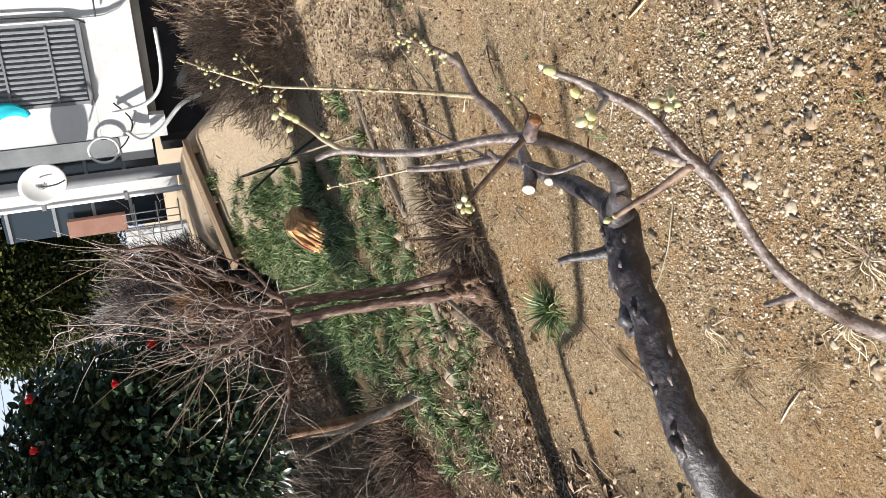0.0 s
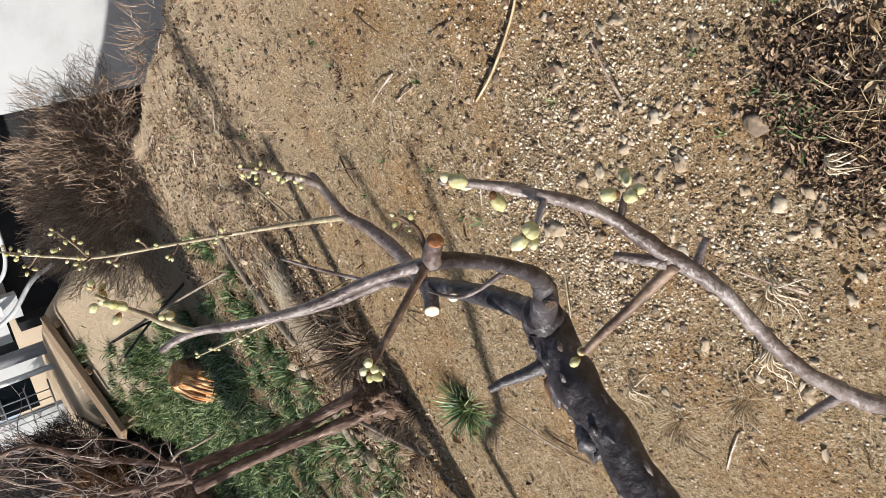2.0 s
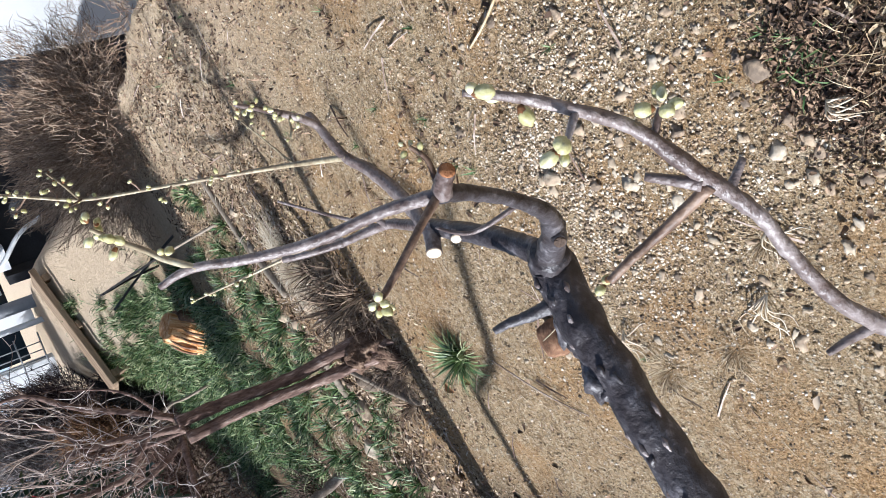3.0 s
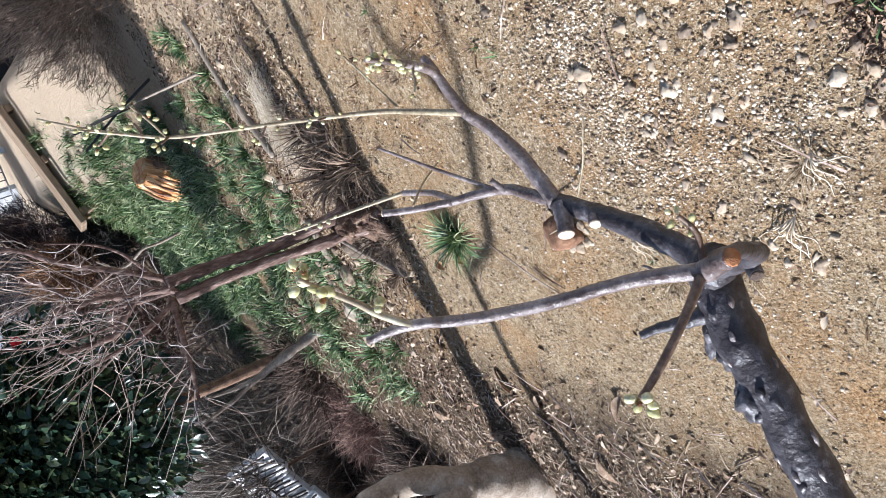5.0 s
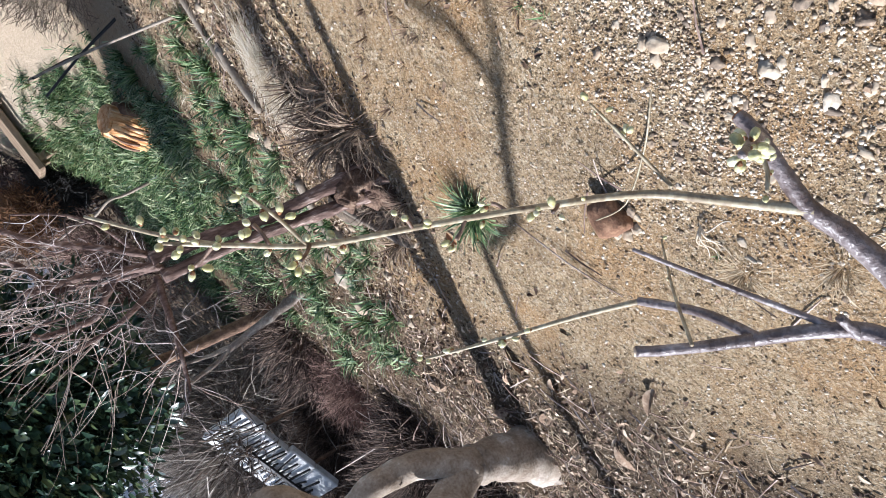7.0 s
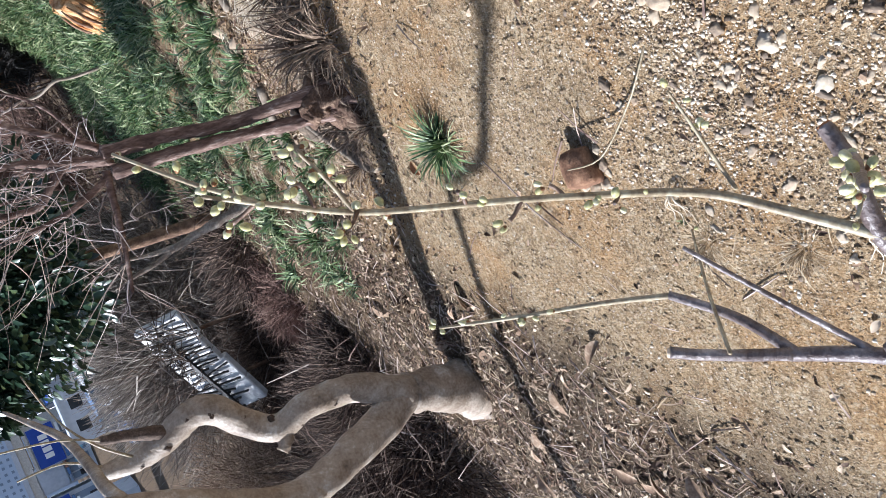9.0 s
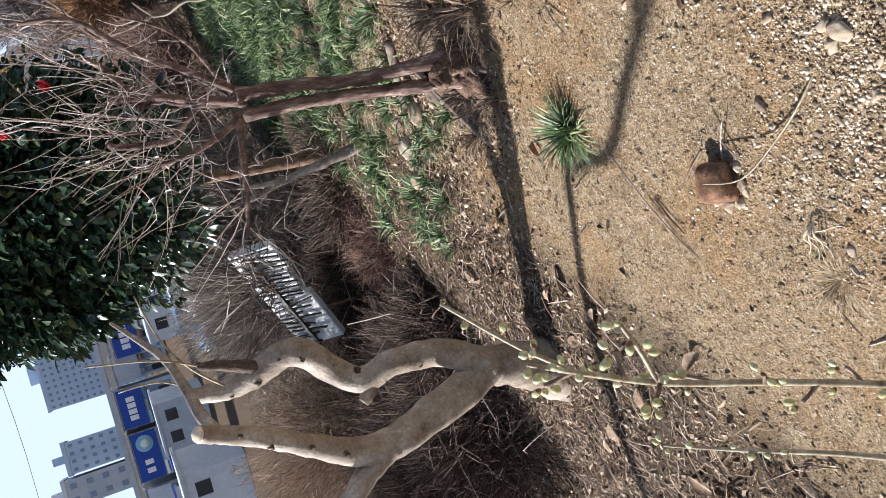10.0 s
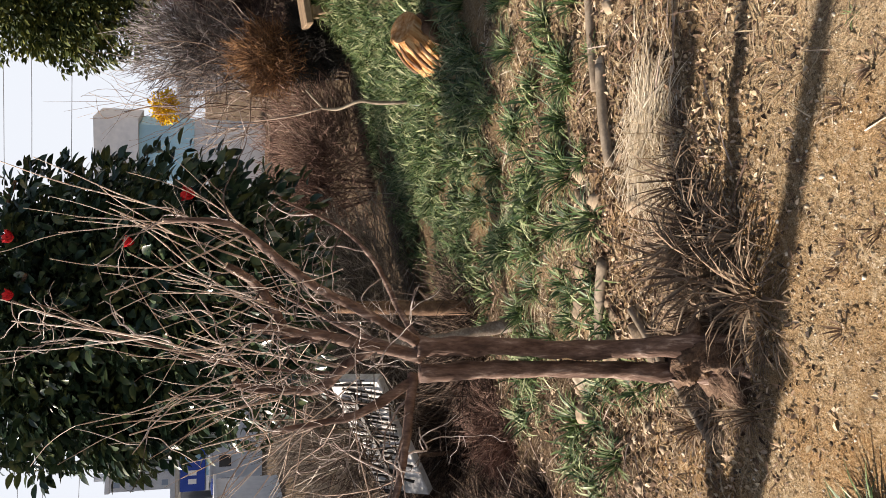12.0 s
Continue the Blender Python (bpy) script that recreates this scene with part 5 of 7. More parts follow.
def build_bushes():
    rnd = random.Random(41)
    b = thing("dry_bush", "rounded leafless brown bush on the edge of the bank", "bush")
    stems(b, (2.25, 7.6), 0.7, 8, 0.5, 0.014, RED_BARK, rnd)
    twiggy("brushwood", b, (2.25, 7.5, 0.33), (0.97, 1.1, 0.7), 24000, BUSH_TWIG, rnd, 0.115, 0.002, 0.4)
    w = thing("dead_weeds", "sparse dead weeds standing at the bank edge", "weeds")
    stems(w, (2.5, 5.6), 0.25, 5, 0.3, 0.005, RED_BARK, rnd)
    twiggy("brushwood", w, (2.45, 5.6, 0.12), (0.25, 0.9, 0.15), 150, BUSH_TWIG, rnd, 0.16, 0.0022, 0.6)
    h = thing("brush_hedge", "reddish-brown hedge of leafless brush", "hedge")
    stems(h, (-1.7, 12.0), 0.7, 9, 0.6, 0.01, RED_BARK, rnd)
    twiggy("brushwood", h, (-1.7, 12.0, 0.2), (1.6, 0.8, 0.8), 7500, HEDGE_TWIG, rnd, 0.24, 0.004, 0.5)
    m = thing("rusty_bush", "rust-brown dead conifer bush with a black twig core for shade", "bush")
    stems(m, (-0.15, 12.0), 1.0, 4, 0.15, 0.014, RED_BARK, rnd)
    twiggy("brushwood", m, (-0.2, 12.0, 0.85), (0.42, 0.5, 0.5), 4200, RUST_TWIG, rnd, 0.2, 0.004, 0.2)
    # black twigs added inside to stand for the bush's deep shade
    twiggy("shade_core", m, (0.05, 12.0, 0.35), (0.5, 0.45, 0.42), 5500, BLACK_STICK, rnd, 0.2, 0.0045, 0.2)
    d = thing("dark_shrub", "dense dark purple-brown leafless shrub by the house", "shrub")
    stems(d, (0.2, 13.8), 1.2, 7, 0.3, 0.014, RED_BARK, rnd)
    twiggy("brushwood", d, (0.2, 13.8, 1.2), (0.75, 0.5, 1.0), 9000, DARK_TWIG, rnd, 0.2, 0.0045, 0.5)
    g = thing("bare_bush", "pale grey bare bush behind the hedge", "bush")
    gg = Geo()
    for i in range(16):
        twigs_from(gg, (-0.6 + rnd.gauss(0, 0.25), 13.3 + rnd.gauss(0, 0.2), 0.1), (rnd.gauss(-0.1, 0.4), rnd.gauss(0, 0.4), 1.0), rnd.uniform(1.0, 1.6), 0.016, 3, rnd, 0.55, 0.25, 3)
    tagged(part("brushwood", gg, DRY_TWIG, g), kind="stuff")
    tagged(twiggy("reed_bed", None, (-3.2, 10.1, 0.15), (1.7, 1.1, 0.9), 13000, REED, rnd, 0.42, 0.0035, 0.7), "grey-tan dead reeds on the falling bank", "reeds", kind="stuff")
    tagged(twiggy("bramble_heap", None, (-3.3, 6.2, -0.6), (0.95, 1.5, 0.33), 6500, BRAMBLE, rnd, 0.34, 0.004, 0.15), "tangled heap of brown dead brambles on the bank", "brambles", kind="stuff")
    tagged(twiggy("bramble_heap", None, (-4.2, 6.6, -0.75), (1.5, 1.7, 0.55), 6000, BRAMBLE, rnd, 0.4, 0.004, 0.3), "dark heap of dead brambles beyond the pruned tree", "brambles", kind="stuff")
    tagged(twiggy("bramble_heap", None, (-1.75, 7.7, -0.4), (0.8, 0.6, 0.34), 1300, BRAMBLE, rnd, 0.35, 0.004, 0.4), "brown dead stalks behind the slat fence", "brambles", kind="stuff")
    tagged(twiggy("bramble_heap", None, (-4.7, 7.3, -0.6), (1.3, 1.0, 0.5), 5000, BRAMBLE, rnd, 0.4, 0.004, 0.4), "dark heap of dead brambles beyond the pruned tree", "brambles", kind="stuff")
    tagged(twiggy("bramble_heap", None, (-4.2, 10.3, -0.9), (1.4, 1.2, 0.55), 9000, BRAMBLE, rnd, 0.4, 0.004, 0.4), "dark heap of dead brambles below the slat fence", "brambles", kind="stuff")
    tagged(twiggy("bramble_heap", None, (-3.3, 8.9, -0.75), (0.9, 0.5, 0.4), 3500, BRAMBLE, rnd, 0.35, 0.004, 0.4), "dark heap of dead brambles below the slat fence", "brambles", kind="stuff")
    tagged(twiggy("straw_mound", None, (-2.25, 7.2, -0.5), (0.4, 0.55, 0.17), 2600, HEDGE_TWIG, rnd, 0.2, 0.003, 0.1), "low mound of brown dead stalks below the lawn", "straw", kind="stuff")
    tagged(twiggy("bramble_heap", None, (-2.6, 6.1, -0.55), (0.5, 0.5, 0.32), 1800, BRAMBLE, rnd, 0.3, 0.004, 0.5), "dark dead brambles along the bank", "brambles", kind="stuff")
    q = thing("bare_bush", "dense grey leafless bush beside the evergreen", "bush")
    stems(q, (-0.35, 12.9), 1.6, 7, 0.35, 0.014, GREY_TWIG, rnd)
    twiggy("brushwood", q, (-0.25, 12.9, 1.65), (0.62, 0.5, 0.95), 3000, GREY_TWIG, rnd, 0.26, 0.004, 0.5)
    for pts, r in (([(-0.75, 12.85, 0.2), (-0.62, 12.85, 0.9), (-0.3, 12.85, 1.4), (-0.12, 12.85, 2.1)], 0.03), ([(-0.85, 12.8, 0.3), (-0.8, 12.8, 0.9), (-0.5, 12.8, 1.5), (-0.4, 12.8, 2.2)], 0.024), ([(-0.62, 12.85, 0.9), (-0.8, 12.85, 1.5), (-0.85, 12.85, 1.9)], 0.018)):
        part("limb", Geo().tube(pts, [r * (1 - 0.22 * k) for k in range(len(pts))], 8, 4, lump=0.25), POLE, q)
    b2 = thing("dry_bush", "rounded brown leafless bush on the lower bank", "bush")
    stems(b2, (-4.75, 8.2), 0.2, 7, 0.5, 0.014, RED_BARK, rnd)
    twiggy("brushwood", b2, (-4.8, 8.2, -0.1), (1.0, 0.8, 0.95), 9000, BUSH_TWIG, rnd, 0.16, 0.003, 0.3)

    def canes(n, x0, x1, y0, y1, lift, material, label):
        """Long bent canes leaning over the heaps."""
        g = Geo()
        for i in range(n):
            x, y, a, l = rnd.uniform(x0, x1), rnd.uniform(y0, y1), rnd.uniform(0, 6.283), rnd.uniform(0.4, 1.1)
            z = ground_z(x, y) + rnd.uniform(0.0, lift)
            r = rnd.uniform(0.003, 0.008)
            g.tube([(x, y, z - 0.1), (x + 0.4 * l * math.cos(a), y + 0.4 * l * math.sin(a), z + rnd.uniform(0.1, 0.4) * l), (x + l * math.cos(a), y + l * math.sin(a), z + rnd.uniform(-0.1, 0.55) * l)], [r, r * 0.8, r * 0.4], 5, 3)
        tagged(part("cane_heap", g, material), label, "brambles", kind="stuff")

    canes(120, -4.6, -2.4, 5.0, 6.6, 0.12, DRY_TWIG, "long bent dead canes over the bramble heap")
    canes(160, -4.8, -2.2, 8.7, 10.4, 0.5, REED, "pale dead canes leaning over the brambles")
    y = thing("yellow_shrub", "small shrub covered in bright yellow blossom", "shrub")
    stems(y, (-1.3, 14.6), 1.6, 4, 0.2, 0.01, RED_BARK, rnd)
    tl = [leaf_template(0.05, 0.02, 0.3, -0.2, 3)]
    crown("blossom", y, (-1.3, 14.6, 2.15), (0.24, 0.2, 0.2), 1300, tl, YELLOW, rnd, 0.8, -0.3)


def build_reeds_front():
    rnd = random.Random(52)
    tagged(twiggy("bramble_heap", None, (-2.1, 6.55, 0.6), (0.5, 0.12, 0.35), 110, BRAMBLE, rnd, 0.4, 0.003, 0.5), "thin dead stalks in front of the ledge", "brambles", kind="stuff")
    tagged(twiggy("reed_bed", None, (-2.0, 6.55, 0.75), (0.4, 0.15, 0.3), 90, REED, rnd, 0.5, 0.0035, 0.8), "thin pale dead reeds in front of the ledge", "reeds", kind="stuff")


def build_fence():
    """Sloping pale concrete ledge with a dark rail and slats lying across it."""
    f = thing("slat_fence", "sloping pale concrete ledge with dark wooden slats across it", "fence")
    a, b = Vector((-2.42, 8.3, 0.36)), Vector((-3.62, 8.3, -0.22))
    ex = (b - a).normalized()
    ey = Vector((0.28, 0.75, -0.6))
    ey = (ey - ex * ey.dot(ex)).normalized()
    m = Matrix((ex, ey, ex.cross(ey))).transposed().to_4x4()
    m.translation = (a + b) / 2
    half = (b - a).length / 2
    for k in range(4):
        x0 = -half + k * half / 2
        part("ledge", Geo().box((x0 + 0.004, -0.04, -0.27), (x0 + half / 2 - 0.004, 0.05, 0.27 - 0.04 * (k == 1)), 0.012, m), PALE_CONCRETE, f, smooth=False)
    rnd = random.Random(77)
    for i in range(23):
        x = -half + 0.04 + 0.059 * i + rnd.gauss(0, 0.008)
        lo, hi = rnd.uniform(-0.3, -0.14), rnd.uniform(0.06, 0.28)
        part("slat", Geo().box((x - 0.009, -0.085, lo), (x + 0.009, -0.06, hi), 0.003, m @ pose(0, 0, 0, 0, rnd.gauss(5, 6), 0)), BLACK_STICK, f, smooth=False)
    part("rail", Geo().box((-half + 0.1, -0.12, -0.025), (half - 0.05, -0.088, 0.02), 0.004, m), BLACK_STICK, f, smooth=False)
    for x in (-0.35, 0.35):
        q = m @ Vector((x, 0.03, -0.1))
        part("post", Geo().tube([(q.x, q.y + 0.08, ground_z(q.x, q.y) - 0.1), (q.x, q.y + 0.08, q.z)], [0.022, 0.022], 8, 1), LOG_BARK, f)


# ---- the town below ----
def tower(at, yaw, w, d, z0, z1, material, floors, bays, label, name="apartment_tower"):
    t = thing(name, label, "building")
    t.matrix_basis = pose(at[0], at[1], 0, 0, 0, yaw)
    slab("wall", t, (-w / 2, 0, z0), (w / 2, d, z1), material)
    slab("parapet", t, (-w / 2 - 0.3, -0.3, z1 + 0.01), (w / 2 + 0.3, d + 0.3, z1 + 0.9), material)
    slab("lift_house", t, (-w * 0.12, d * 0.3, z1 + 0.92), (w * 0.12, d * 0.7, z1 + 3.5), material)
    bw, fh = w / bays, (z1 - z0) / floors
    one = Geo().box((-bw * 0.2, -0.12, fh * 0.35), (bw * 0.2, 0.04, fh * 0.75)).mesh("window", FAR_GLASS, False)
    for i in range(floors):
        for j in range(bays):
            o = new("window", one)
            o.parent = t
            o.location = (-w / 2 + bw * (j + 0.5), 0, z0 + fh * i)
    for j in range(1, bays):
        if j % 2 == 0:
            slab("pilaster", t, (-w / 2 + bw * j - 0.25, -0.35, z0), (-w / 2 + bw * j + 0.25, -0.005, z1), material)
    return t


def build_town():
    tower((-108.5, 225), 25, 21, 12, -3, 23.5, FAR_WALL, 15, 12, "apartment tower tinted pale blue-grey for haze")
    tower((-97.0, 231), 25, 5, 11, -3, 21, FAR_WALL, 8, 2, "apartment tower tinted pale blue-grey for haze")
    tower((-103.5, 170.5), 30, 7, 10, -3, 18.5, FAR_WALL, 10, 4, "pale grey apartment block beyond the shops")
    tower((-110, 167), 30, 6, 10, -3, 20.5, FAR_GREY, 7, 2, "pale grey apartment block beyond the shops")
    # overpass
    r = thing("overpass", "long grey concrete overpass above the shops", "bridge")
    r.matrix_basis = pose(-70, 138, 0, 0, 0, 27)
    slab("deck", r, (-60, 0, 4.2), (60, 8, 5.6), CONCRETE)
    slab("parapet", r, (-60, -0.3, 5.6), (60, 0, 6.4), FAR_GREY)
    for x in (-40, -15, 10, 35):
        slab("pier", r, (x - 1, 2, -3), (x + 1, 6, 4.197), CONCRETE)
    # shop row with blue fascias, writing too small to read shown as bars
    for i, (x, w, h, blue) in enumerate(((-42.0, 4.6, 3.4, True), (-45.6, 3.0, 4.0, False), (-49.0, 4.6, 4.6, True), (-54.0, 5.6, 4.4, True), (-60.5, 6.0, 4.2, False), (-37.5, 4, 3.4, False))):
        y = 91.5 + 0.53 * (x + 42) + (0.0 if blue else 1.4)
        s = thing("shop", "low shop building with a blue sign front" if blue else "low pale shop building", "building")
        s.matrix_basis = pose(x, y, 0, 0, 0, 25)
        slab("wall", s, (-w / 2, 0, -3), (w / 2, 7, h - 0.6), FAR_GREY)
        slab("roof", s, (-w / 2 - 0.2, -0.4, h - 0.597), (w / 2 + 0.2, 7.2, h - 0.3), CONCRETE)
        f = slab("fascia", s, (-w / 2 + 0.1, -0.45, h - 3.4), (w / 2 - 0.1, -0.02, h - 0.75), FAR_BLUE if blue else FAR_GREY)
        if blue:
            emblem = x < -50
            if emblem:
                c = (w / 2 - 1.35, h - 2.05)
                part("emblem", Geo().tube([(c[0], -0.46, c[1]), (c[0], -0.56, c[1])], [0.95, 0.95], 24, 1), SKYBLUE, f, "round pale blue emblem")
                part("mark_bar", Geo().tube([(c[0], -0.57, c[1]), (c[0], -0.60, c[1])], [0.45, 0.45], 20, 1), WHITE_METAL, f)
            for k in range(2 if emblem else 4):
                a = -w / 2 + 0.9 + k * (w - 1.8) / 4
                slab("mark_bar", f, (a, -0.53, h - 2.5), (a + 0.55, -0.46, h - 1.6), WHITE_METAL)
        for k in range(3):
            a = -w / 2 + 0.3 + k * (w - 0.6) / 3
            b = a + (w - 0.6) / 3 - 0.15
            slab("window", s, (a, -0.06, -2.2), (b, 0.05, h - 3.9), FAR_GLASS)
            cloth = (CAR_BLUE, CAR_WHITE, FAR_GLASS, BRICK_PAINT, SKYBLUE)[(2 * i + 3 * k) % 5]
            slab("awning", s, (a - 0.05, -1.1, h - 3.85), (b + 0.05, -0.07, h - 3.55), cloth)
            slab("shop_board", s, (a + 0.1, -0.3, -1.9), (a + 0.7, -0.1, -0.7), (SKYBLUE, DARK_WALL, CAR_WHITE)[(i + k) % 3])
    # stacked low houses nearer by
    rnd = random.Random(3)
    for i in range(9):
        x, y = -13.5 - 3.4 * i + rnd.uniform(-1, 1), 47 + rnd.uniform(-8, 12) - 0.4 * i
        h = rnd.uniform(-0.6, 1.1)
        s = thing("town_house", "small low town house with a flat roof", "house")
        s.matrix_basis = pose(x, y, 0, 0, 0, rnd.uniform(10, 32))
        slab("wall", s, (-1.9, 0, -3), (1.9, 4, h), FAR_GREY)
        slab("roof", s, (-2.1, -0.2, h + 0.003), (2.1, 4.2, h + 0.16), rnd.choice((CONCRETE, FAR_BLUE, FAR_GREY)))
        for k in (-1.1, 0.5):
            slab("window", s, (k, -0.05, h - 1.3), (k + 0.8, 0.04, h - 0.5), GLASS)
    b = thing("blue_house", "pale blue house with grey roof behind the camellia", "house")
    b.matrix_basis = pose(-12.0, 60, 0, 0, 0, 4)
    slab("wall", b, (-2.2, 0, -3), (1.6, 5, 2.2), FAR_GREY)
    slab("upper_wall", b, (-2.2, -0.1, 2.203), (1.6, 5, 5.8), SKYBLUE)
    slab("roof", b, (-2.3, -0.4, 5.803), (2.0, 5.3, 8.6), FAR_GREY)
    slab("wall", b, (-6.4, 0.5, -3), (-2.21, 5, 7.3), FAR_GREY)
    for x in (-1.8, -0.9, 0.0, 0.9):
        slab("window", b, (x, -0.08, 4.3), (x + 0.5, 0.05, 5.3), WHITE_METAL)
    w = thing("white_block", "plain white building standing behind the bushes", "building")
    w.matrix_basis = pose(-8.0, 70, 0, 0, 0, 4)
    slab("wall", w, (-1.3, 0, -3), (0.9, 6, 2.7), FAR_GREY)
    slab("parapet", w, (-1.4, -0.1, 2.703), (1.0, 6.1, 3.0), CONCRETE)
    for x in (-1.1, -0.1):
        slab("window", w, (x, -0.06, 1.0), (x + 0.9, 0.05, 2.4), GLASS)
    # poles and wires
    p = thing("utility_pole", "thin dark utility pole with cross wires", "pole")
    part("shaft", Geo().tube([(-11.6, 40.4, -3), (-11.6, 40.4, 9.6)], [0.14, 0.1], 10, 1), CONCRETE, p)
    for z in (7.3, 8.9, 10.0):
        part("wire", Geo().tube([(9, 42.5, z + 0.5), (-1.5, 41.5, z - 0.15), (-11.6, 40.4, z), (-22, 39, z - 0.2), (-34, 38, z + 0.6)], [0.014] * 5, 5, 6), PVC, p)
    part("lamp_head", Geo().blob((-11.4, 40.3, 7.6), (0.25, 0.15, 0.15), 0.2, 1), CABLE_B, p)


def build_backdrop():
    """Bright hazy sky far behind everything, all round the horizon."""
    m = bpy.data.materials.new("hazy_sky")
    m.use_nodes = True
    n, ln = m.node_tree.nodes, m.node_tree.links
    for q in list(n):
        if q.type == 'BSDF_PRINCIPLED':
            n.remove(q)
    em = n.new("ShaderNodeEmission")
    em.inputs["Color"].default_value = (0.76, 0.87, 1.0, 1)
    em.inputs["Strength"].default_value = 0.54
    ln.new(em.outputs[0], n["Material Output"].inputs["Surface"])
    g, k, r = Geo(), 96, 2300
    for z in (-60, 1000):
        for j in range(k):
            a = 2 * math.pi * j / k
            g.v.append(Vector((r * math.cos(a), r * math.sin(a), z)))
    for j in range(k):
        g.f.append((j, (j + 1) % k, k + (j + 1) % k, k + j))
    o = part("backdrop", g, m)
    tagged(o, "bright hazy white-blue sky above the horizon", "sky", kind="structure")


def build_car(at, yaw, paint, label):
    c = thing("car", label, "car")
    prof = [(-2.1, 0.35), (-2.12, 0.75), (-1.95, 0.95), (-1.35, 1.02), (-0.8, 1.5), (0.75, 1.55), (1.65, 1.2), (2.05, 1.0), (2.1, 0.4)]
    g = Geo()
    n = len(prof)
    for x, z in prof:
        inset = 0.16 if z > 1.1 else 0.0
        g.v += [Vector((x, -0.85 + inset, z)), Vector((x, 0.85 - inset, z))]
    for i in range(n):
        a, b = 2 * i, 2 * ((i + 1) % n)
        g.f.append((a, a + 1, b + 1, b))
    g.f.append(tuple(2 * i for i in range(n)))
    g.f.append(tuple(2 * i + 1 for i in reversed(range(n))))
    body = part("body", g, paint, c, smooth=False)
    body.modifiers.new("bevel", 'BEVEL').width = 0.05
    for s in (-1, 1):
        w = Geo()
        for x0, x1 in ((-0.85, -0.05), (0.02, 0.8)):
            w.box((x0, s * 0.79 - 0.02, 1.08), (x1, s * 0.79 + 0.02, 1.42), 0.01)
        part("side_window", w, GLASS, c, smooth=False)
        for x in (-1.35, 1.3):
            part("wheel", Geo().tube([(x, s * 0.68, 0.32), (x, s * 0.86, 0.32)], [0.32, 0.32], 18, 1), RUBBER, c)
    part("windscreen", Geo().box((-0.33, -0.62, -0.01), (0.33, 0.62, 0.012), 0.004, pose(-1.09, 0, 1.29, 0, -41, 0)), GLASS, c, smooth=False)
    for y in (-0.6, 0.6):
        part("headlight", Geo().box((-2.14, y - 0.16, 0.72), (-2.08, y + 0.16, 0.86), 0.01), WHITE_METAL, c, smooth=False)
    c.matrix_basis = pose(*at, 0, 0, yaw)


# ---- ground cover ----
def tuft_mesh(name, n, length, width, material, rnd, spread=0.06, lean=0.6, rooted=False):
    tl = [blade_template(length, width, 0.9), blade_template(length * 0.9, width, 1.5), blade_template(length * 0.8, width * 0.9, 0.4), blade_template(length, width, 2.0)]
    g = Geo()
    for i in range(n):
        a = rnd.uniform(0, 6.283)
        r = spread * math.sqrt(rnd.random())
        s = rnd.uniform(0.55, 1.1)
        m = Matrix.Translation((r * math.cos(a), r * math.sin(a), -0.01)) @ Euler((0, rnd.uniform(0.0, lean), a + rnd.gauss(0, 0.4))).to_matrix().to_4x4() @ Matrix.Scale(s, 4)
        vs, fs = tl[rnd.randrange(4)]
        if rooted and i:
            k = len(g.v) - 3
            g.v.extend(m @ v for v in vs[3:])
            g.f.extend(tuple(j if j < 3 else j + k for j in f) for f in fs)
        else:
            g.face_set([m @ v for v in vs], fs)
    return g.mesh(name, material, True)


def put_tufts(meshes, spots, name, label, category, group, rnd, size=(0.8, 1.2)):
    for x, y, s in spots:
        o = new(name, meshes[rnd.randrange(len(meshes))])
        s *= rnd.uniform(*size)
        o.matrix_basis = Matrix.LocRotScale(Vector((x, y, ground_z(x, y))), Euler((0, 0, rnd.uniform(0, 6.28))), Vector((s, s, s)))
        tagged(o, label, category, group)


def blades(name, spots, templates, material, label, category, rnd, lean=1.0, least=0.0):
    """Loose blades standing or lying at many spots, as stuff."""
    places = []
    for x, y, s in spots:
        m = Matrix.Translation((x, y, ground_z(x, y) - 0.004)) @ Euler((0, 0, rnd.uniform(0, 6.283))).to_matrix().to_4x4() @ Euler((rnd.gauss(0, 0.2), rnd.uniform(least, lean), 0)).to_matrix().to_4x4() @ Matrix.Scale(s, 4)
        places.append((rnd.randrange(len(templates)), np.array(m)))
    return tagged(scatter(name, templates, places, material, True), label, category, kind="stuff")


def spots_in(rnd, n, x0, x1, y0, y1, test, size=(0.7, 1.2)):
    out, k = [], 0
    while len(out) < n and k < n * 30:
        k += 1
        x, y = rnd.uniform(x0, x1), rnd.uniform(y0, y1)
        if rnd.random() < test(x, y):
            out.append((x, y, rnd.uniform(*size)))
    return out


def patch(x, y, f, seed):
    return noise.noise(Vector((x * f, y * f, seed)))


def lawn(x, y):
    """How green the ground is: the strip of grass under the log, and the bed behind the bare tree."""
    a = math.exp(-(((x + 0.28 - 0.25 * smoothstep(7.8, 9.0, y)) / (0.97 + 0.15 * smoothstep(7.8, 9.0, y))) ** 4)) * smoothstep(6.5, 7.3, y + 0.2 * x) * smoothstep(12.0, 11.2, y)
    b = math.exp(-(((x + 0.95) / 0.65) ** 4)) * smoothstep(4.9, 5.4, y) * smoothstep(7.8, 6.8, y) * 0.2
    c = math.exp(-(((x + 0.6) / 1.1) ** 4)) * smoothstep(5.5, 6.1, y) * smoothstep(11.9, 11.0, y) * 0.22
    return max(a, b, c) * min(1, max(0.03, 0.55 + 1.6 * patch(x, y, 1.7, 3.0) + 1.3 * patch(x, y, 5.0, 6.0)))


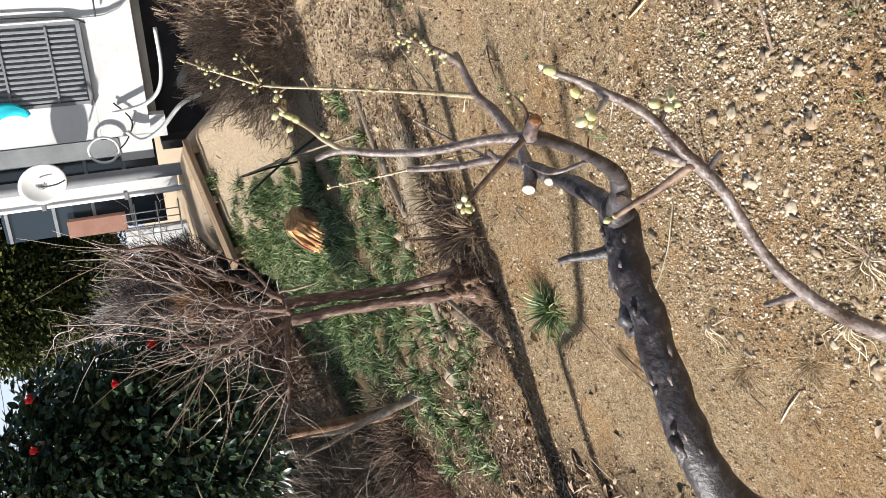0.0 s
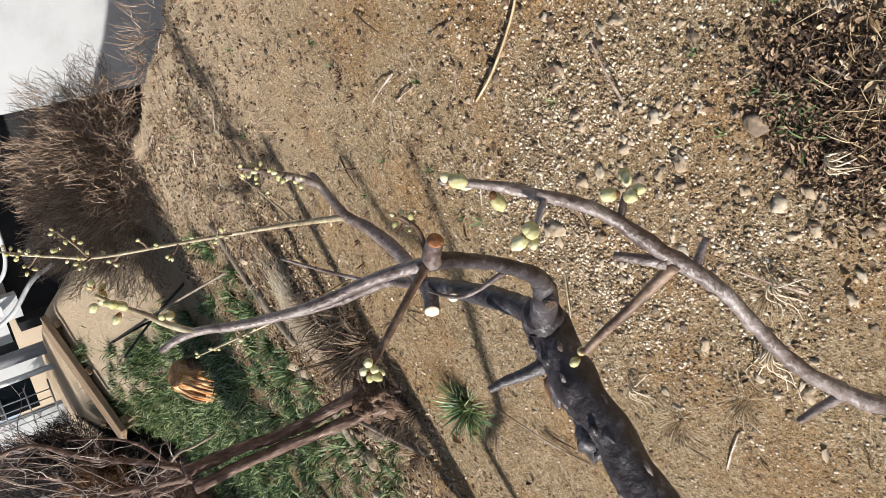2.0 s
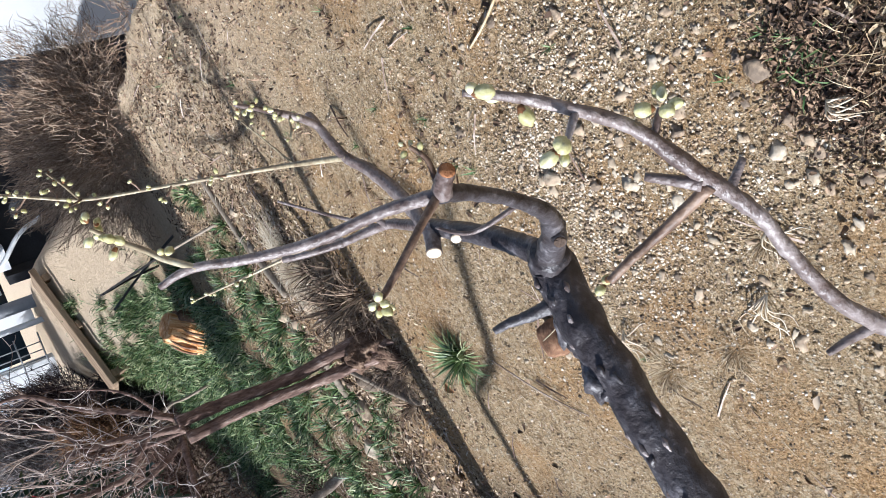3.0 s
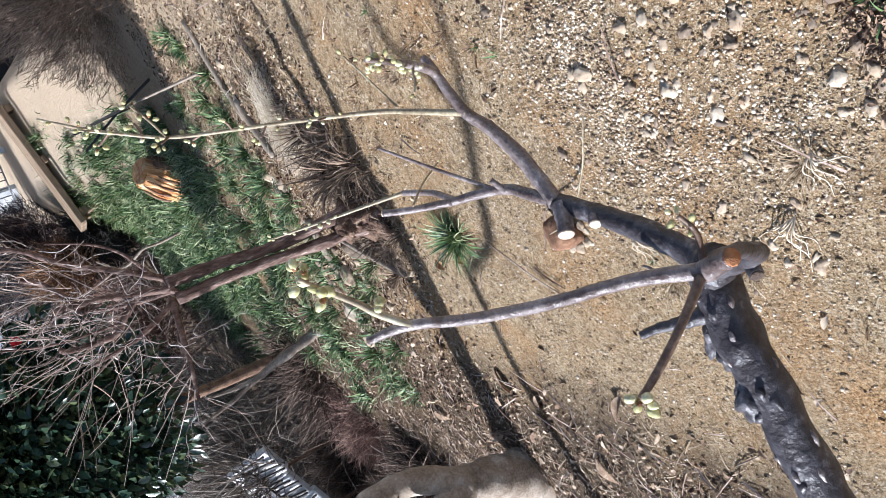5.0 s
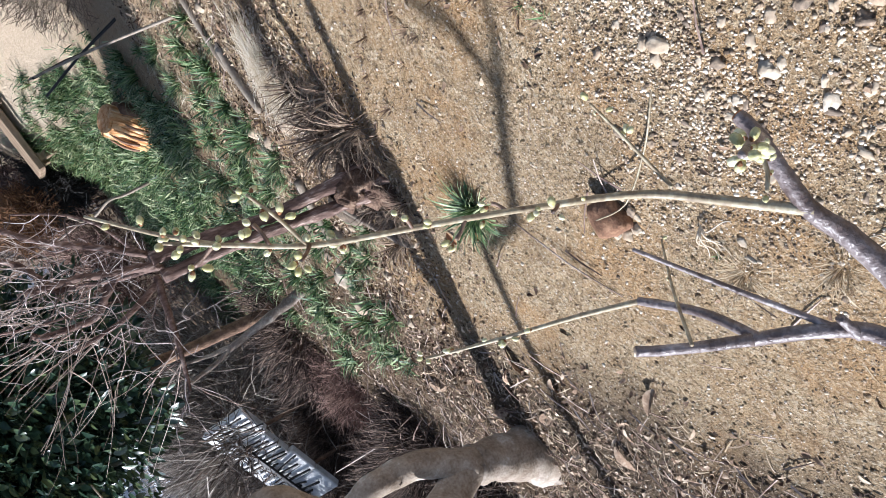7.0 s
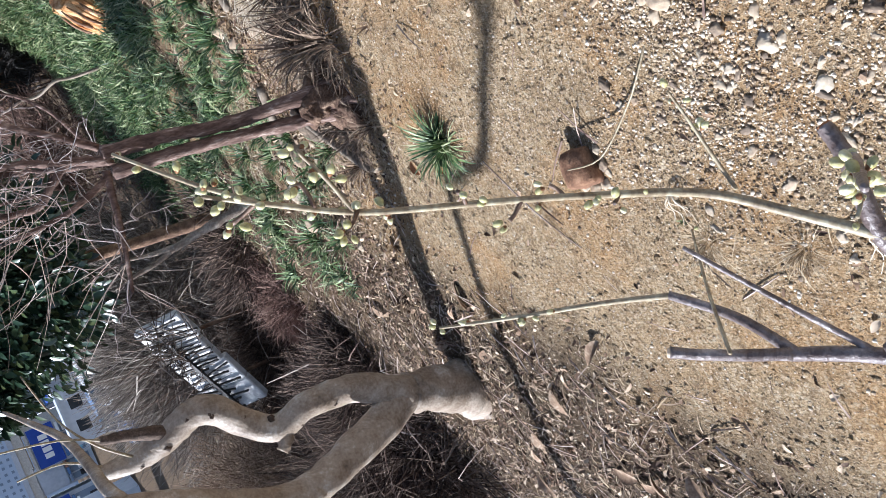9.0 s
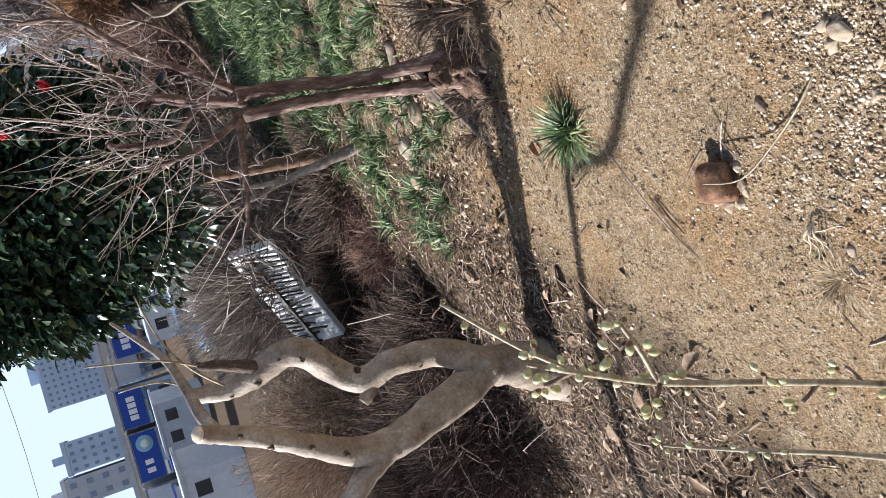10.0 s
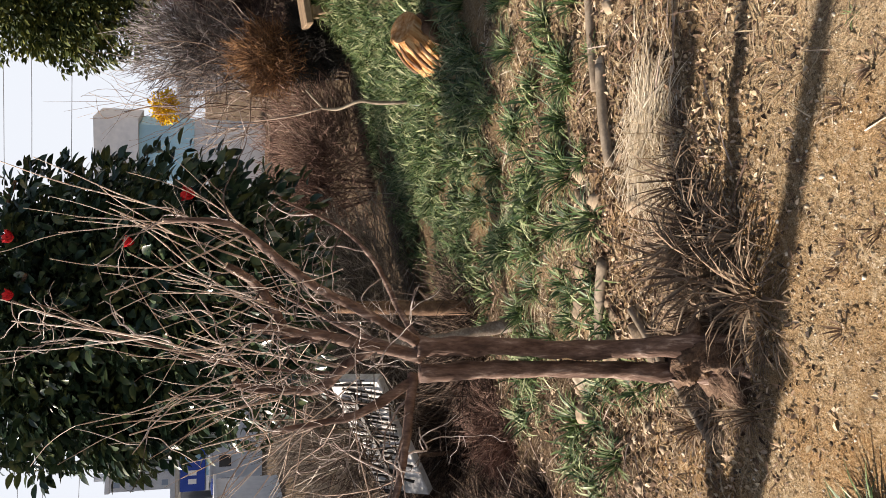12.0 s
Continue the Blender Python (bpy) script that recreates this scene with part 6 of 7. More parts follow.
def withered(x, y):
    a = smoothstep(3.7, 4.6, y + 0.1 * x) * smoothstep(7.5, 5.6, y) * smoothstep(2.2, 0.9, x)
    b = smoothstep(-1.1, -1.9, x - 0.12 * (y - 3)) * smoothstep(1.8, 2.6, y) * (1 - 0.55 * smoothstep(4.8, 5.8, y))
    return min(1, max(a * max(0, 0.6 + 1.4 * patch(x, y, 1.4, 8.0)), b))


def litter(x, y):
    a = smoothstep(-1.0, -1.8, x - 0.15 * (y - 3)) * (1 - 0.6 * smoothstep(4.8, 5.8, y))
    b = 0.12 * smoothstep(3.8, 4.6, y) * smoothstep(6.4, 5.4, y)
    return min(1, max(a, b, 0.012 + 0.1 * max(0, patch(x, y, 1.1, 5.0))))


def gravel(x, y):
    a = math.exp(-(((x - 0.12) / 0.5) ** 2 + ((y - 1.95) / 0.55) ** 2))
    return min(1, 0.03 + 0.95 * a * max(0.25, 0.7 + patch(x, y, 3.0, 1.0)) + 0.10 * max(0, patch(x, y, 1.6, 2.0)))


def build_ground_cover():
    rnd = random.Random(99)
    green = [tuft_mesh("grass_tuft", 230, 0.27, 0.0062, GRASS, rnd, 0.045, 1.25)]
    small = [tuft_mesh("weed", 20, 0.055, 0.0026, GRASS, rnd, 0.004, 1.3, True) for _ in range(3)]
    lily = [tuft_mesh("grass_tuft", 90, 0.20, 0.006, GRASS, rnd, 0.06, 0.8) for _ in range(4)]
    brown = [tuft_mesh("dead_grass_tuft", 170, 0.17, 0.0034, DULL_STRAW, rnd, 0.12, 1.75) for _ in range(3)]
    put_tufts(green, [(-0.38, 3.47, 0.76)], "grass_tuft", "dense dark green grass tuft on bare sand", "grass tuft", "green tufts", rnd, (1, 1))
    put_tufts(lily, [(-0.537, 4.672, 0.7), (-0.121, 5.995, 0.8), (-0.414, 6.283, 0.8), (-0.681, 5.524, 0.9), (-0.939, 5.861, 0.9), (-0.983, 6.335, 1.0), (-0.713, 6.72, 1), (0.167, 6.286, 0.9), (-0.48, 5.11, 0.6), (-1.271, 5.556, 0.9), (-1.172, 5.056, 0.8), (0.307, 5.672, 0.8), (0.737, 5.886, 0.8), (0.069, 5.529, 0.8), (-0.175, 5.421, 0.7), (0.498, 5.55, 0.8), (-0.724, 6.086, 0.9), (0.835, 5.577, 0.7), (-0.27, 5.754, 0.8), (0.403, 6.035, 0.9), (-0.951, 5.252, 0.7), (-0.712, 4.875, 0.6)], "grass_tuft", "green strap-leaved tuft among dry grass", "grass tuft", "green tufts", rnd)
    more = spots_in(rnd, 34, -0.8, 1.3, 5.2, 7.6, lambda x, y: 0.15 + 0.85 * max(0, patch(x, y, 1.9, 12.0) + 0.35), (0.45, 0.95))
    put_tufts(lily, more, "grass_tuft", "green strap-leaved tuft among dry grass", "grass tuft", "green tufts", rnd)
    put_tufts(small, [(0.11, 1.307, 1.3), (0.15, 1.277, 1.4), (0.079, 1.287, 1.3), (0.059, 1.327, 1.1), (0.17, 1.317, 1.1), (0.12, 1.248, 1.2), (0.039, 1.268, 1.1), (0.14, 1.347, 1.0), (0.2, 1.358, 0.8), (0.1, 1.347, 1.0), (0.13, 1.218, 1.0), (0.332, 1.209, 0.9), (0.342, 1.459, 0.7), (0.271, 2.609, 1.3), (0.451, 1.956, 0.9), (0.782, 2.505, 0.9), (1.101, 3.004, 0.9), (1.353, 3.307, 0.8), (0.91, 1.919, 1.0), (0.618, 3.276, 1.0), (-0.511, 2.331, 0.5), (0.15, 1.506, 0.7), (1.602, 3.804, 1.0), (1.292, 4.17, 1.0), (0.894, 3.862, 0.9)], "weed", "small green weed on bare soil", "weed", "small weeds", rnd)
    put_tufts(brown, [(-0.085, 4.287, 1.0), (-0.285, 4.35, 1.0), (-0.008, 4.039, 0.8), (-0.408, 4.255, 0.9), (0.111, 4.39, 0.9), (0.45, 4.542, 0.8)], "dead_grass_tuft", "withered brown grass clump round the bare tree", "grass tuft", "withered clumps", rnd)
    straw = [tuft_mesh("straw_clump", 170, 0.21, 0.0022, STRAW, rnd, 0.07, 1.6) for _ in range(2)]
    put_tufts(straw, [(0.334, 4.628, 1.0), (0.421, 4.725, 0.9), (-0.564, 2.256, 0.55), (-0.514, 1.952, 0.45), (-0.225, 1.635, 0.5)], "straw_clump", "pale bleached clump of dry straw", "straw", "straw clumps", rnd, (0.9, 1.1))
    droop = [tuft_mesh("dead_grass_tuft", 110, 0.26, 0.004, DULL_STRAW, rnd, 0.05, 1.5) for _ in range(2)]
    put_tufts(droop, [(0.033, 4.335, 1.15), (0.051, 4.11, 1.0), (0.073, 4.501, 1.1), (-0.085, 4.213, 0.8), (-0.386, 4.393, 0.9), (-0.614, 4.429, 0.75), (-0.349, 4.076, 0.6), (-0.133, 4.404, 1.0), (0.169, 4.409, 1.0), (0.207, 4.206, 0.8), (-0.283, 4.537, 0.9), (-0.004, 4.622, 0.9), (0.285, 4.543, 0.8)], "dead_grass_tuft", "drooping withered grass clump at the tree's foot", "grass tuft", "withered clumps", rnd)
    # stubs of dead weeds dotted over the upper sand
    stub = [tuft_mesh("dead_weed", 34, 0.055, 0.0035, LITTER, rnd, 0.016, 1.3) for _ in range(3)]
    put_tufts(stub, spots_in(rnd, 150, 0.75, 2.2, 2.7, 6.6, lambda x, y: 0.25 + max(0, patch(x, y, 1.3, 51.0)), (0.6, 1.3)), "dead_weed", "small brown dead weed stub on sand", "weed", "dead weeds", rnd)
    # bleached straw raked into a low heap
    lie = [blade_template(0.22, 0.0022, 0.5), blade_template(0.26, 0.0024, 0.9), blade_template(0.18, 0.002, 0.3)]
    places = []
    for i in range(900):
        x, y = rnd.gauss(0.42, 0.17), rnd.gauss(4.8, 0.08)
        z = ground_z(x, y) + 0.06 * math.exp(-((x - 0.42) / 0.2) ** 2 - ((y - 4.8) / 0.1) ** 2) * rnd.random()
        m = Matrix.Translation((x, y, z)) @ Euler((0, 0, rnd.choice((0.0, math.pi)) + rnd.gauss(0.1, 0.4))).to_matrix().to_4x4() @ Euler((rnd.gauss(0, 0.3), rnd.uniform(1.1, 1.5), 0)).to_matrix().to_4x4() @ Matrix.Scale(rnd.uniform(0.5, 1.1), 4)
        places.append((rnd.randrange(3), np.array(m)))
    tagged(scatter("straw_heap", lie, places, BLEACHED, True), "low heap of bleached dry straw by the bed", "straw", kind="stuff")
    long_blade = [blade_template(0.17, 0.0028, 1.2), blade_template(0.2, 0.003, 1.9), blade_template(0.13, 0.0026, 0.7)]
    strap = [blade_template(0.19, 0.0065, 1.1), blade_template(0.21, 0.007, 1.8), blade_template(0.15, 0.006, 0.7), blade_template(0.2, 0.0065, 2.3)]
    clumps = spots_in(rnd, 560, -2.0, 1.9, 4.9, 12.0, lawn, (0.7, 1.2))
    spots = [(cx + rnd.gauss(0, 0.045 * s), cy + rnd.gauss(0, 0.045 * s), s * rnd.uniform(0.6, 1.1)) for cx, cy, s in clumps for _ in range(int(46 * s))]
    blades("lawn_grass", spots + spots_in(rnd, 5000, -2.0, 1.9, 4.8, 12.0, lawn, (0.5, 1.0)), strap, GRASS, "patchy green grass with strap-like blades", "grass", rnd, 0.9)
    blades("dry_grass", spots_in(rnd, 11000, -3.4, 2.2, 2.0, 10.5, lambda x, y: max(withered(x, y) * (0.2 + 0.8 * smoothstep(-1.5, -0.9, x - 0.12 * (y - 3))), 0.35 * lawn(x, y)), (0.4, 1.0)), long_blade, STRAW, "dry bleached grass lying over the soil", "dry grass", rnd, 1.7, 0.9)
    blades("withered_grass", spots_in(rnd, 20000, -3.6, 2.2, 1.8, 8.5, withered, (0.4, 1.0)), long_blade, DULL_STRAW, "withered brown grass on the bank", "dry grass", rnd, 1.7, 0.8)
    fine = [blade_template(0.07, 0.0016, 0.5, 3), blade_template(0.05, 0.0014, 1.2, 3)]
    blades("straw_bits", spots_in(rnd, 10000, -2.4, 2.4, 0.8, 6.0, lambda x, y: 0.12 + 0.6 * gravel(x, y) + 0.5 * withered(x, y) + 1.2 * smoothstep(3.3, 3.9, y) * smoothstep(-0.5, 0.2, x), (0.4, 1.3)), fine, STRAW, "fine bits of straw strewn over the soil", "straw", rnd, 1.75, 1.25)
    bits = [blade_template(0.13, 0.0026, 0.6), blade_template(0.09, 0.0022, 1.0), blade_template(0.16, 0.003, 0.4)]
    heaps = spots_in(rnd, 170, -0.9, 1.9, 4.4, 6.9, lambda x, y: 0.2 + 0.8 * max(0, patch(x, y, 1.6, 21.0) + 0.3), (0.5, 1.3))
    lying = [(cx + rnd.gauss(0, 0.07 * q), cy + rnd.gauss(0, 0.05 * q), q * rnd.uniform(0.5, 1.1)) for cx, cy, q in heaps for _ in range(34)]
    blades("bed_straw", lying, bits, BLEACHED, "bleached straw matted over the old bed", "straw", rnd, 1.62, 1.3)
    # dead leaves
    leaves = [leaf_template(0.05, 0.016, 0.5, 0.4), leaf_template(0.04, 0.015, -0.4, -0.4), leaf_template(0.065, 0.014, 0.7, 0.2)]
    places = []
    heap = [(rnd.gauss(0.4, 0.6), rnd.gauss(4.6, 0.45), rnd.uniform(0.2, 0.45)) for _ in range(1600)]
    heap += [(rnd.gauss(-0.5, 0.55), rnd.gauss(5.0, 0.3), rnd.uniform(0.3, 0.75)) for _ in range(2200)]
    for x, y, s in heap + spots_in(rnd, 15000, -3.8, 2.4, 0.8, 8.0, litter, (0.3, 0.85)):
        m = Matrix.Translation((x, y, ground_z(x, y) + 0.006)) @ Euler((rnd.gauss(0, 0.5), rnd.gauss(0, 0.4), rnd.uniform(0, 6.283))).to_matrix().to_4x4() @ Matrix.Scale(s, 4)
        places.append((rnd.randrange(3), np.array(m)))
    tagged(scatter("leaf_litter", leaves, places, LITTER, True), "curled brown dead leaves on the soil", "dead leaves", kind="stuff")
    chips = [leaf_template(0.035, 0.012, 0.6, 0.3, 3), leaf_template(0.028, 0.013, -0.5, -0.3, 3), leaf_template(0.05, 0.008, 0.9, 0.2, 3)]
    for name, count, material, seed, label in (("leaf_chips", 5200, LITTER, 31.0, "tan and brown leaf chips over the old bed"), ("dark_chips", 4200, HUMUS, 37.0, "dark rotting chips over the old bed"), ("straw_chips", 4200, STRAW, 43.0, "pale broken straw chips over the old bed")):
        places = []
        for x, y, q in spots_in(rnd, count, -1.9, 2.0, 3.7, 6.9, lambda x, y: (0.12 + 0.9 * max(0, patch(x, y, 2.4, seed) + 0.25)) * smoothstep(3.6, 4.5, y - 0.25 * x) * (0.3 + 0.7 * smoothstep(-1.0, -0.3, x)), (0.3, 0.85)):
            m = Matrix.Translation((x, y, ground_z(x, y) + 0.006)) @ Euler((rnd.gauss(0, 0.5), rnd.gauss(0, 0.4), rnd.uniform(0, 6.283))).to_matrix().to_4x4() @ Matrix.Scale(q, 4)
            places.append((rnd.randrange(3), np.array(m)))
        tagged(scatter(name, chips, places, material, True), label, "dead leaves", kind="stuff")
    # rotting leaves and dark humus under the nearest tree
    low = [leaf_template(0.024, 0.008, 0.8, 0.5, 3), leaf_template(0.018, 0.007, -0.7, -0.5, 3), leaf_template(0.03, 0.006, 0.9, 0.3, 3), leaf_template(0.022, 0.009, 0.4, 0.7, 3)]
    places = []
    for i in range(6500):
        x, y, s = rnd.gauss(0.08, 0.11), rnd.gauss(1.22, 0.085), rnd.uniform(0.25, 0.75)
        m = Matrix.Translation((x, y, ground_z(x, y) + rnd.uniform(0.003, 0.016))) @ Euler((rnd.gauss(0, 0.6), rnd.gauss(0, 0.5), rnd.uniform(0, 6.283))).to_matrix().to_4x4() @ Matrix.Scale(s, 4)
        places.append((rnd.randrange(4), np.array(m)))
    tagged(scatter("rotting_leaves", low, places, HUMUS, True), "dark rotting leaves heaped on the soil", "dead leaves", kind="stuff")
    # pale curled leaves and dry stems beside them
    curl = [leaf_template(0.034, 0.011, 0.9, 0.6), leaf_template(0.028, 0.012, -0.8, -0.5), leaf_template(0.03, 0.010, 0.6, 0.9), blade_template(0.11, 0.0012, 0.8, 3)]
    places = []
    for i in range(620):
        x, y, s = rnd.gauss(0.05, 0.11), rnd.gauss(1.13, 0.07), rnd.uniform(0.4, 0.95)
        m = Matrix.Translation((x, y, ground_z(x, y) + rnd.uniform(0.004, 0.014))) @ Euler((rnd.gauss(0, 0.6), rnd.gauss(0, 0.5), rnd.uniform(0, 6.283))).to_matrix().to_4x4() @ Matrix.Scale(s, 4)
        places.append((rnd.randrange(4) if i % 4 else 3, np.array(m)))
    tagged(scatter("curled_leaves", curl, places, STRAW, True), "pale curled dead leaves on dark humus", "dead leaves", kind="stuff")
    # sticks
    g = Geo()
    for x, y, s in spots_in(rnd, 1100, -3.4, 2.2, 1.0, 7.0, lambda x, y: 0.05 + litter(x, y), (0.4, 1.2)):
        a, l = rnd.uniform(0, 6.283), 0.16 * s
        z = ground_z(x, y) + 0.006
        g.twig((x, y, z), (x + l * math.cos(a), y + l * math.sin(a), ground_z(x + l * math.cos(a), y + l * math.sin(a)) + rnd.uniform(0.002, 0.05)), 0.003 * s, 0.0015 * s, 0.006)
    tagged(part("fallen_twigs", g, DRY_TWIG, smooth=False), "thin fallen twigs scattered on the soil", "twigs", kind="stuff")
    # pebbles and grit
    tp = [pebble_template(rnd, 0.38) for _ in range(8)]
    places = []
    for x, y, s in spots_in(rnd, 30000, -2.4, 2.4, 0.8, 5.6, gravel, (0.35, 1.0)):
        r = 0.0022 + 0.0078 * s * rnd.random() ** 2.4
        places.append((rnd.randrange(8), trs((x, y, ground_z(x, y) + r * 0.25), (rnd.gauss(0, 0.3), rnd.gauss(0, 0.3), rnd.uniform(0, 6.28)), (r, r, r))))
    tagged(scatter("gravel", tp, places, PEBBLE, True), "pale and brown gravel strewn on the sand", "gravel", kind="stuff")
    # fine grit over all the bare sand
    octa = ([Vector(v) for v in ((1, 0, 0), (0, 0.8, 0), (-0.9, 0.1, 0), (0.1, -0.9, 0), (0.1, 0, 0.7), (0, 0, -0.6))], [(0, 1, 4), (1, 2, 4), (2, 3, 4), (3, 0, 4), (1, 0, 5), (2, 1, 5), (3, 2, 5), (0, 3, 5)])
    places = []
    for x, y, s in spots_in(rnd, 30000, -1.8, 2.2, 0.9, 4.4, lambda x, y: (0.25 + 0.9 * max(0, patch(x, y, 2.1, 6.0)) + 0.6 * gravel(x, y)) * smoothstep(4.6, 2.6, y), (0.4, 1.0)):
        r = 0.0018 + 0.0038 * s * rnd.random() ** 1.5
        places.append((0, trs((x, y, ground_z(x, y) + r * 0.3), (rnd.gauss(0, 0.5), rnd.gauss(0, 0.5), rnd.uniform(0, 6.28)), (r, r, r))))
    tagged(scatter("grit", [octa], places, PEBBLE, True), "fine pale and dark grit on the sand", "grit", kind="stuff")
    # little dead weeds dotted over the sand
    dead = [tuft_mesh("dead_weed", 26, 0.045, 0.0022, HUMUS, rnd, 0.008, 1.2, True) for _ in range(3)]
    dots = spots_in(rnd, 210, 0.1, 2.2, 1.9, 5.6, lambda x, y: (0.25 + patch(x, y, 1.3, 4)) * smoothstep(0.3, 0.8, x + 0.35 * (y - 2.4)), (0.7, 1.6))
    put_tufts(dead, dots, "dead_weed", "small dark dead weed on bare sand", "weed", "dead weeds", rnd)
    sprigs = spots_in(rnd, 22, 0.3, 2.1, 2.2, 5.4, lambda x, y: 0.4 + patch(x, y, 0.9, 7), (0.6, 1.2))
    put_tufts(small, sprigs, "weed", "small green weed on bare soil", "weed", "small weeds", rnd)

    def root_bundle(x, y, turn, spread, length, n):
        """Thin pale dead stems that fan out over the sand from one root."""
        b = thing("dead_root", "pale dry root bundle lying fanned out on the sand", "root", "dry roots", at=(x, y, ground_z(x, y)))
        for i in range(n):
            a = radians(turn + spread * (i / max(1, n - 1) - 0.5)) + rnd.gauss(0, 0.08)
            l = length * rnd.uniform(0.6, 1.05)
            pts = [(0, 0, 0.012), (0.35 * l * math.cos(a), 0.35 * l * math.sin(a), 0.03 + rnd.uniform(0, 0.012))]
            a += rnd.gauss(0, 0.25)
            for f in (0.7, 1.0):
                px, py = f * l * math.cos(a), f * l * math.sin(a)
                pts.append((px, py, ground_z(x + px, y + py) - ground_z(x, y) + 0.004))
            part("stem", Geo().tube(pts, [0.0022, 0.002, 0.0016, 0.0008], 6, 4), BLEACHED, b)

    root_bundle(-0.40, 2.33, 205, 75, 0.13, 7)
    root_bundle(-0.37, 1.72, 150, 60, 0.17, 9)
    root_bundle(-0.20, 1.60, 200, 90, 0.12, 6)
    root_bundle(0.02, 1.30, 230, 80, 0.12, 8)
    # dark crumbs left by dead weeds
    places = []
    for x, y, s in spots_in(rnd, 1100, -0.3, 2.1, 1.0, 4.6, lambda x, y: (0.1 + 0.9 * patch(x, y, 1.3, 4) + 0.55 * smoothstep(0.4, 1.2, x)) * smoothstep(0.2, 0.6, x + 0.6 * (2.6 - y)), (0.2, 1.0)):
        r = 0.0035 + 0.009 * s * s
        places.append((rnd.randrange(8), trs((x, y, ground_z(x, y) + r * 0.3), (rnd.gauss(0, 0.4), rnd.gauss(0, 0.4), rnd.uniform(0, 6.28)), (r, r, r * 1.3))))
    tagged(scatter("soil_crumbs", tp, places, HUMUS, False), "dark crumbs of dead weeds on the sand", "soil", kind="stuff")
    # clods
    places = []
    for x, y, s in spots_in(rnd, 9000, -2.4, 2.4, 0.8, 6.5, lambda x, y: 0.5 + 0.5 * patch(x, y, 2.2, 9), (0.3, 1.0)):
        r = 0.005 + 0.014 * s * rnd.random() ** 2
        places.append((rnd.randrange(8), trs((x, y, ground_z(x, y)), (rnd.gauss(0, 0.3), rnd.gauss(0, 0.3), rnd.uniform(0, 6.28)), (r, r, r * 0.7))))
    tagged(scatter("soil_clods", tp, places, SOIL, True), "small crumbs and clods of the sandy soil", "soil", kind="stuff")
    # stones
    def stone(x, y, sx, sy, sz, turn, label, level=2):
        g = Geo().blob((0, 0, 0), (sx, sy, sz), 0.22 if level == 2 else 0.62, level, rnd)
        o = part("stone", g, STONE)
        o.matrix_basis = pose(x, y, ground_z(x, y) + sz * 0.35, rnd.uniform(-8, 8), rnd.uniform(-8, 8), turn)
        tagged(o, label, "stone", "loose stones")

    stone(0.14, 1.417, 0.032, 0.026, 0.016, 30, "flat tan stone beside green weeds")
    stone(0.13, 2.224, 0.032, 0.022, 0.014, 70, "pale broken stone on the gravel")
    stone(0.386, 1.905, 0.012, 0.012, 0.01, 0, "small pale stone on bare sand", 1)
    stone(0.14, 1.655, 0.022, 0.018, 0.012, 10, "pale stone in the gravel", 1)
    stone(-1.111, 5.37, 0.06, 0.045, 0.04, 15, "round ochre stone in the bed edge")
    stone(-0.895, 5.345, 0.09, 0.05, 0.045, 10, "rounded grey stone in the bed edge")
    stone(-0.443, 4.777, 0.13, 0.05, 0.05, 80, "long grey stone by the bare tree")
    stone(-0.604, 5.041, 0.08, 0.05, 0.045, 20, "rounded grey stone in the bed edge")
    stone(0.123, 4.85, 0.04, 0.035, 0.03, 0, "small pale stone at the bed edge", 1)
    stone(0.614, 5.196, 0.036, 0.026, 0.02, 0, "small tan stone in the bed edge")
    stone(0.838, 5.167, 0.036, 0.026, 0.02, 50, "small tan stone in the bed edge")
    for i in range(20):
        x = -1.2 + 0.072 * i + rnd.gauss(0, 0.03)
        y = 5.3 - 0.1 * x + rnd.gauss(0, 0.09)
        if abs(x + 0.2) > 0.12:
            r = rnd.uniform(0.014, 0.042)
            stone(x, y, r * 1.25, r, r * 0.75, rnd.uniform(0, 180), "rounded tan stone in the bed edge")
    for i in range(16):
        r = rnd.uniform(0.012, 0.03)
        stone(rnd.gauss(-0.75, 0.25), rnd.gauss(4.85, 0.2), r * 1.2, r, r * 0.7, rnd.uniform(0, 180), "small tan stone among dead leaves")
    stone(-0.454, 3.01, 0.012, 0.01, 0.008, 0, "small pale stone on bare sand", 1)
    for i in range(280):
        x, y = rnd.gauss(0.07, 0.30), rnd.gauss(1.85, 0.36)
        if y > 1.0:
            r = 0.007 + 0.015 * rnd.random() ** 2.2
            stone(x, y, r, r * rnd.uniform(0.55, 0.9), r * 0.4, rnd.uniform(0, 180), "small pale or brown stone in the gravel", 1)
    # broken brick, half sunk
    g = Geo()
    vs, fs = ICO2
    for v in vs:
        k = 1.0 / max(abs(v.x), abs(v.y), abs(v.z)) ** 0.8
        q = v * k
        g.v.append(Vector((q.x * 0.062, q.y * 0.05, q.z * 0.055)) * (1 + 0.12 * noise.noise(v * 2.1)))
    g.f.extend(fs)
    o = tagged(part("broken_brick", g, RUSTY), "brown broken brick half sunk in the sand", "brick")
    o.matrix_basis = pose(-0.37, 2.66, ground_z(-0.37, 2.66) + 0.03, 14, 8, 25)
    for dx, dy, r in ((-0.075, -0.01, 0.02), (-0.06, -0.055, 0.016), (0.01, -0.075, 0.014), (0.06, -0.06, 0.012), (-0.085, 0.04, 0.012)):
        stone(-0.37 + dx, 2.66 + dy, r * 1.3, r, r, 40 * dx, "pale grey stone beside the broken brick")
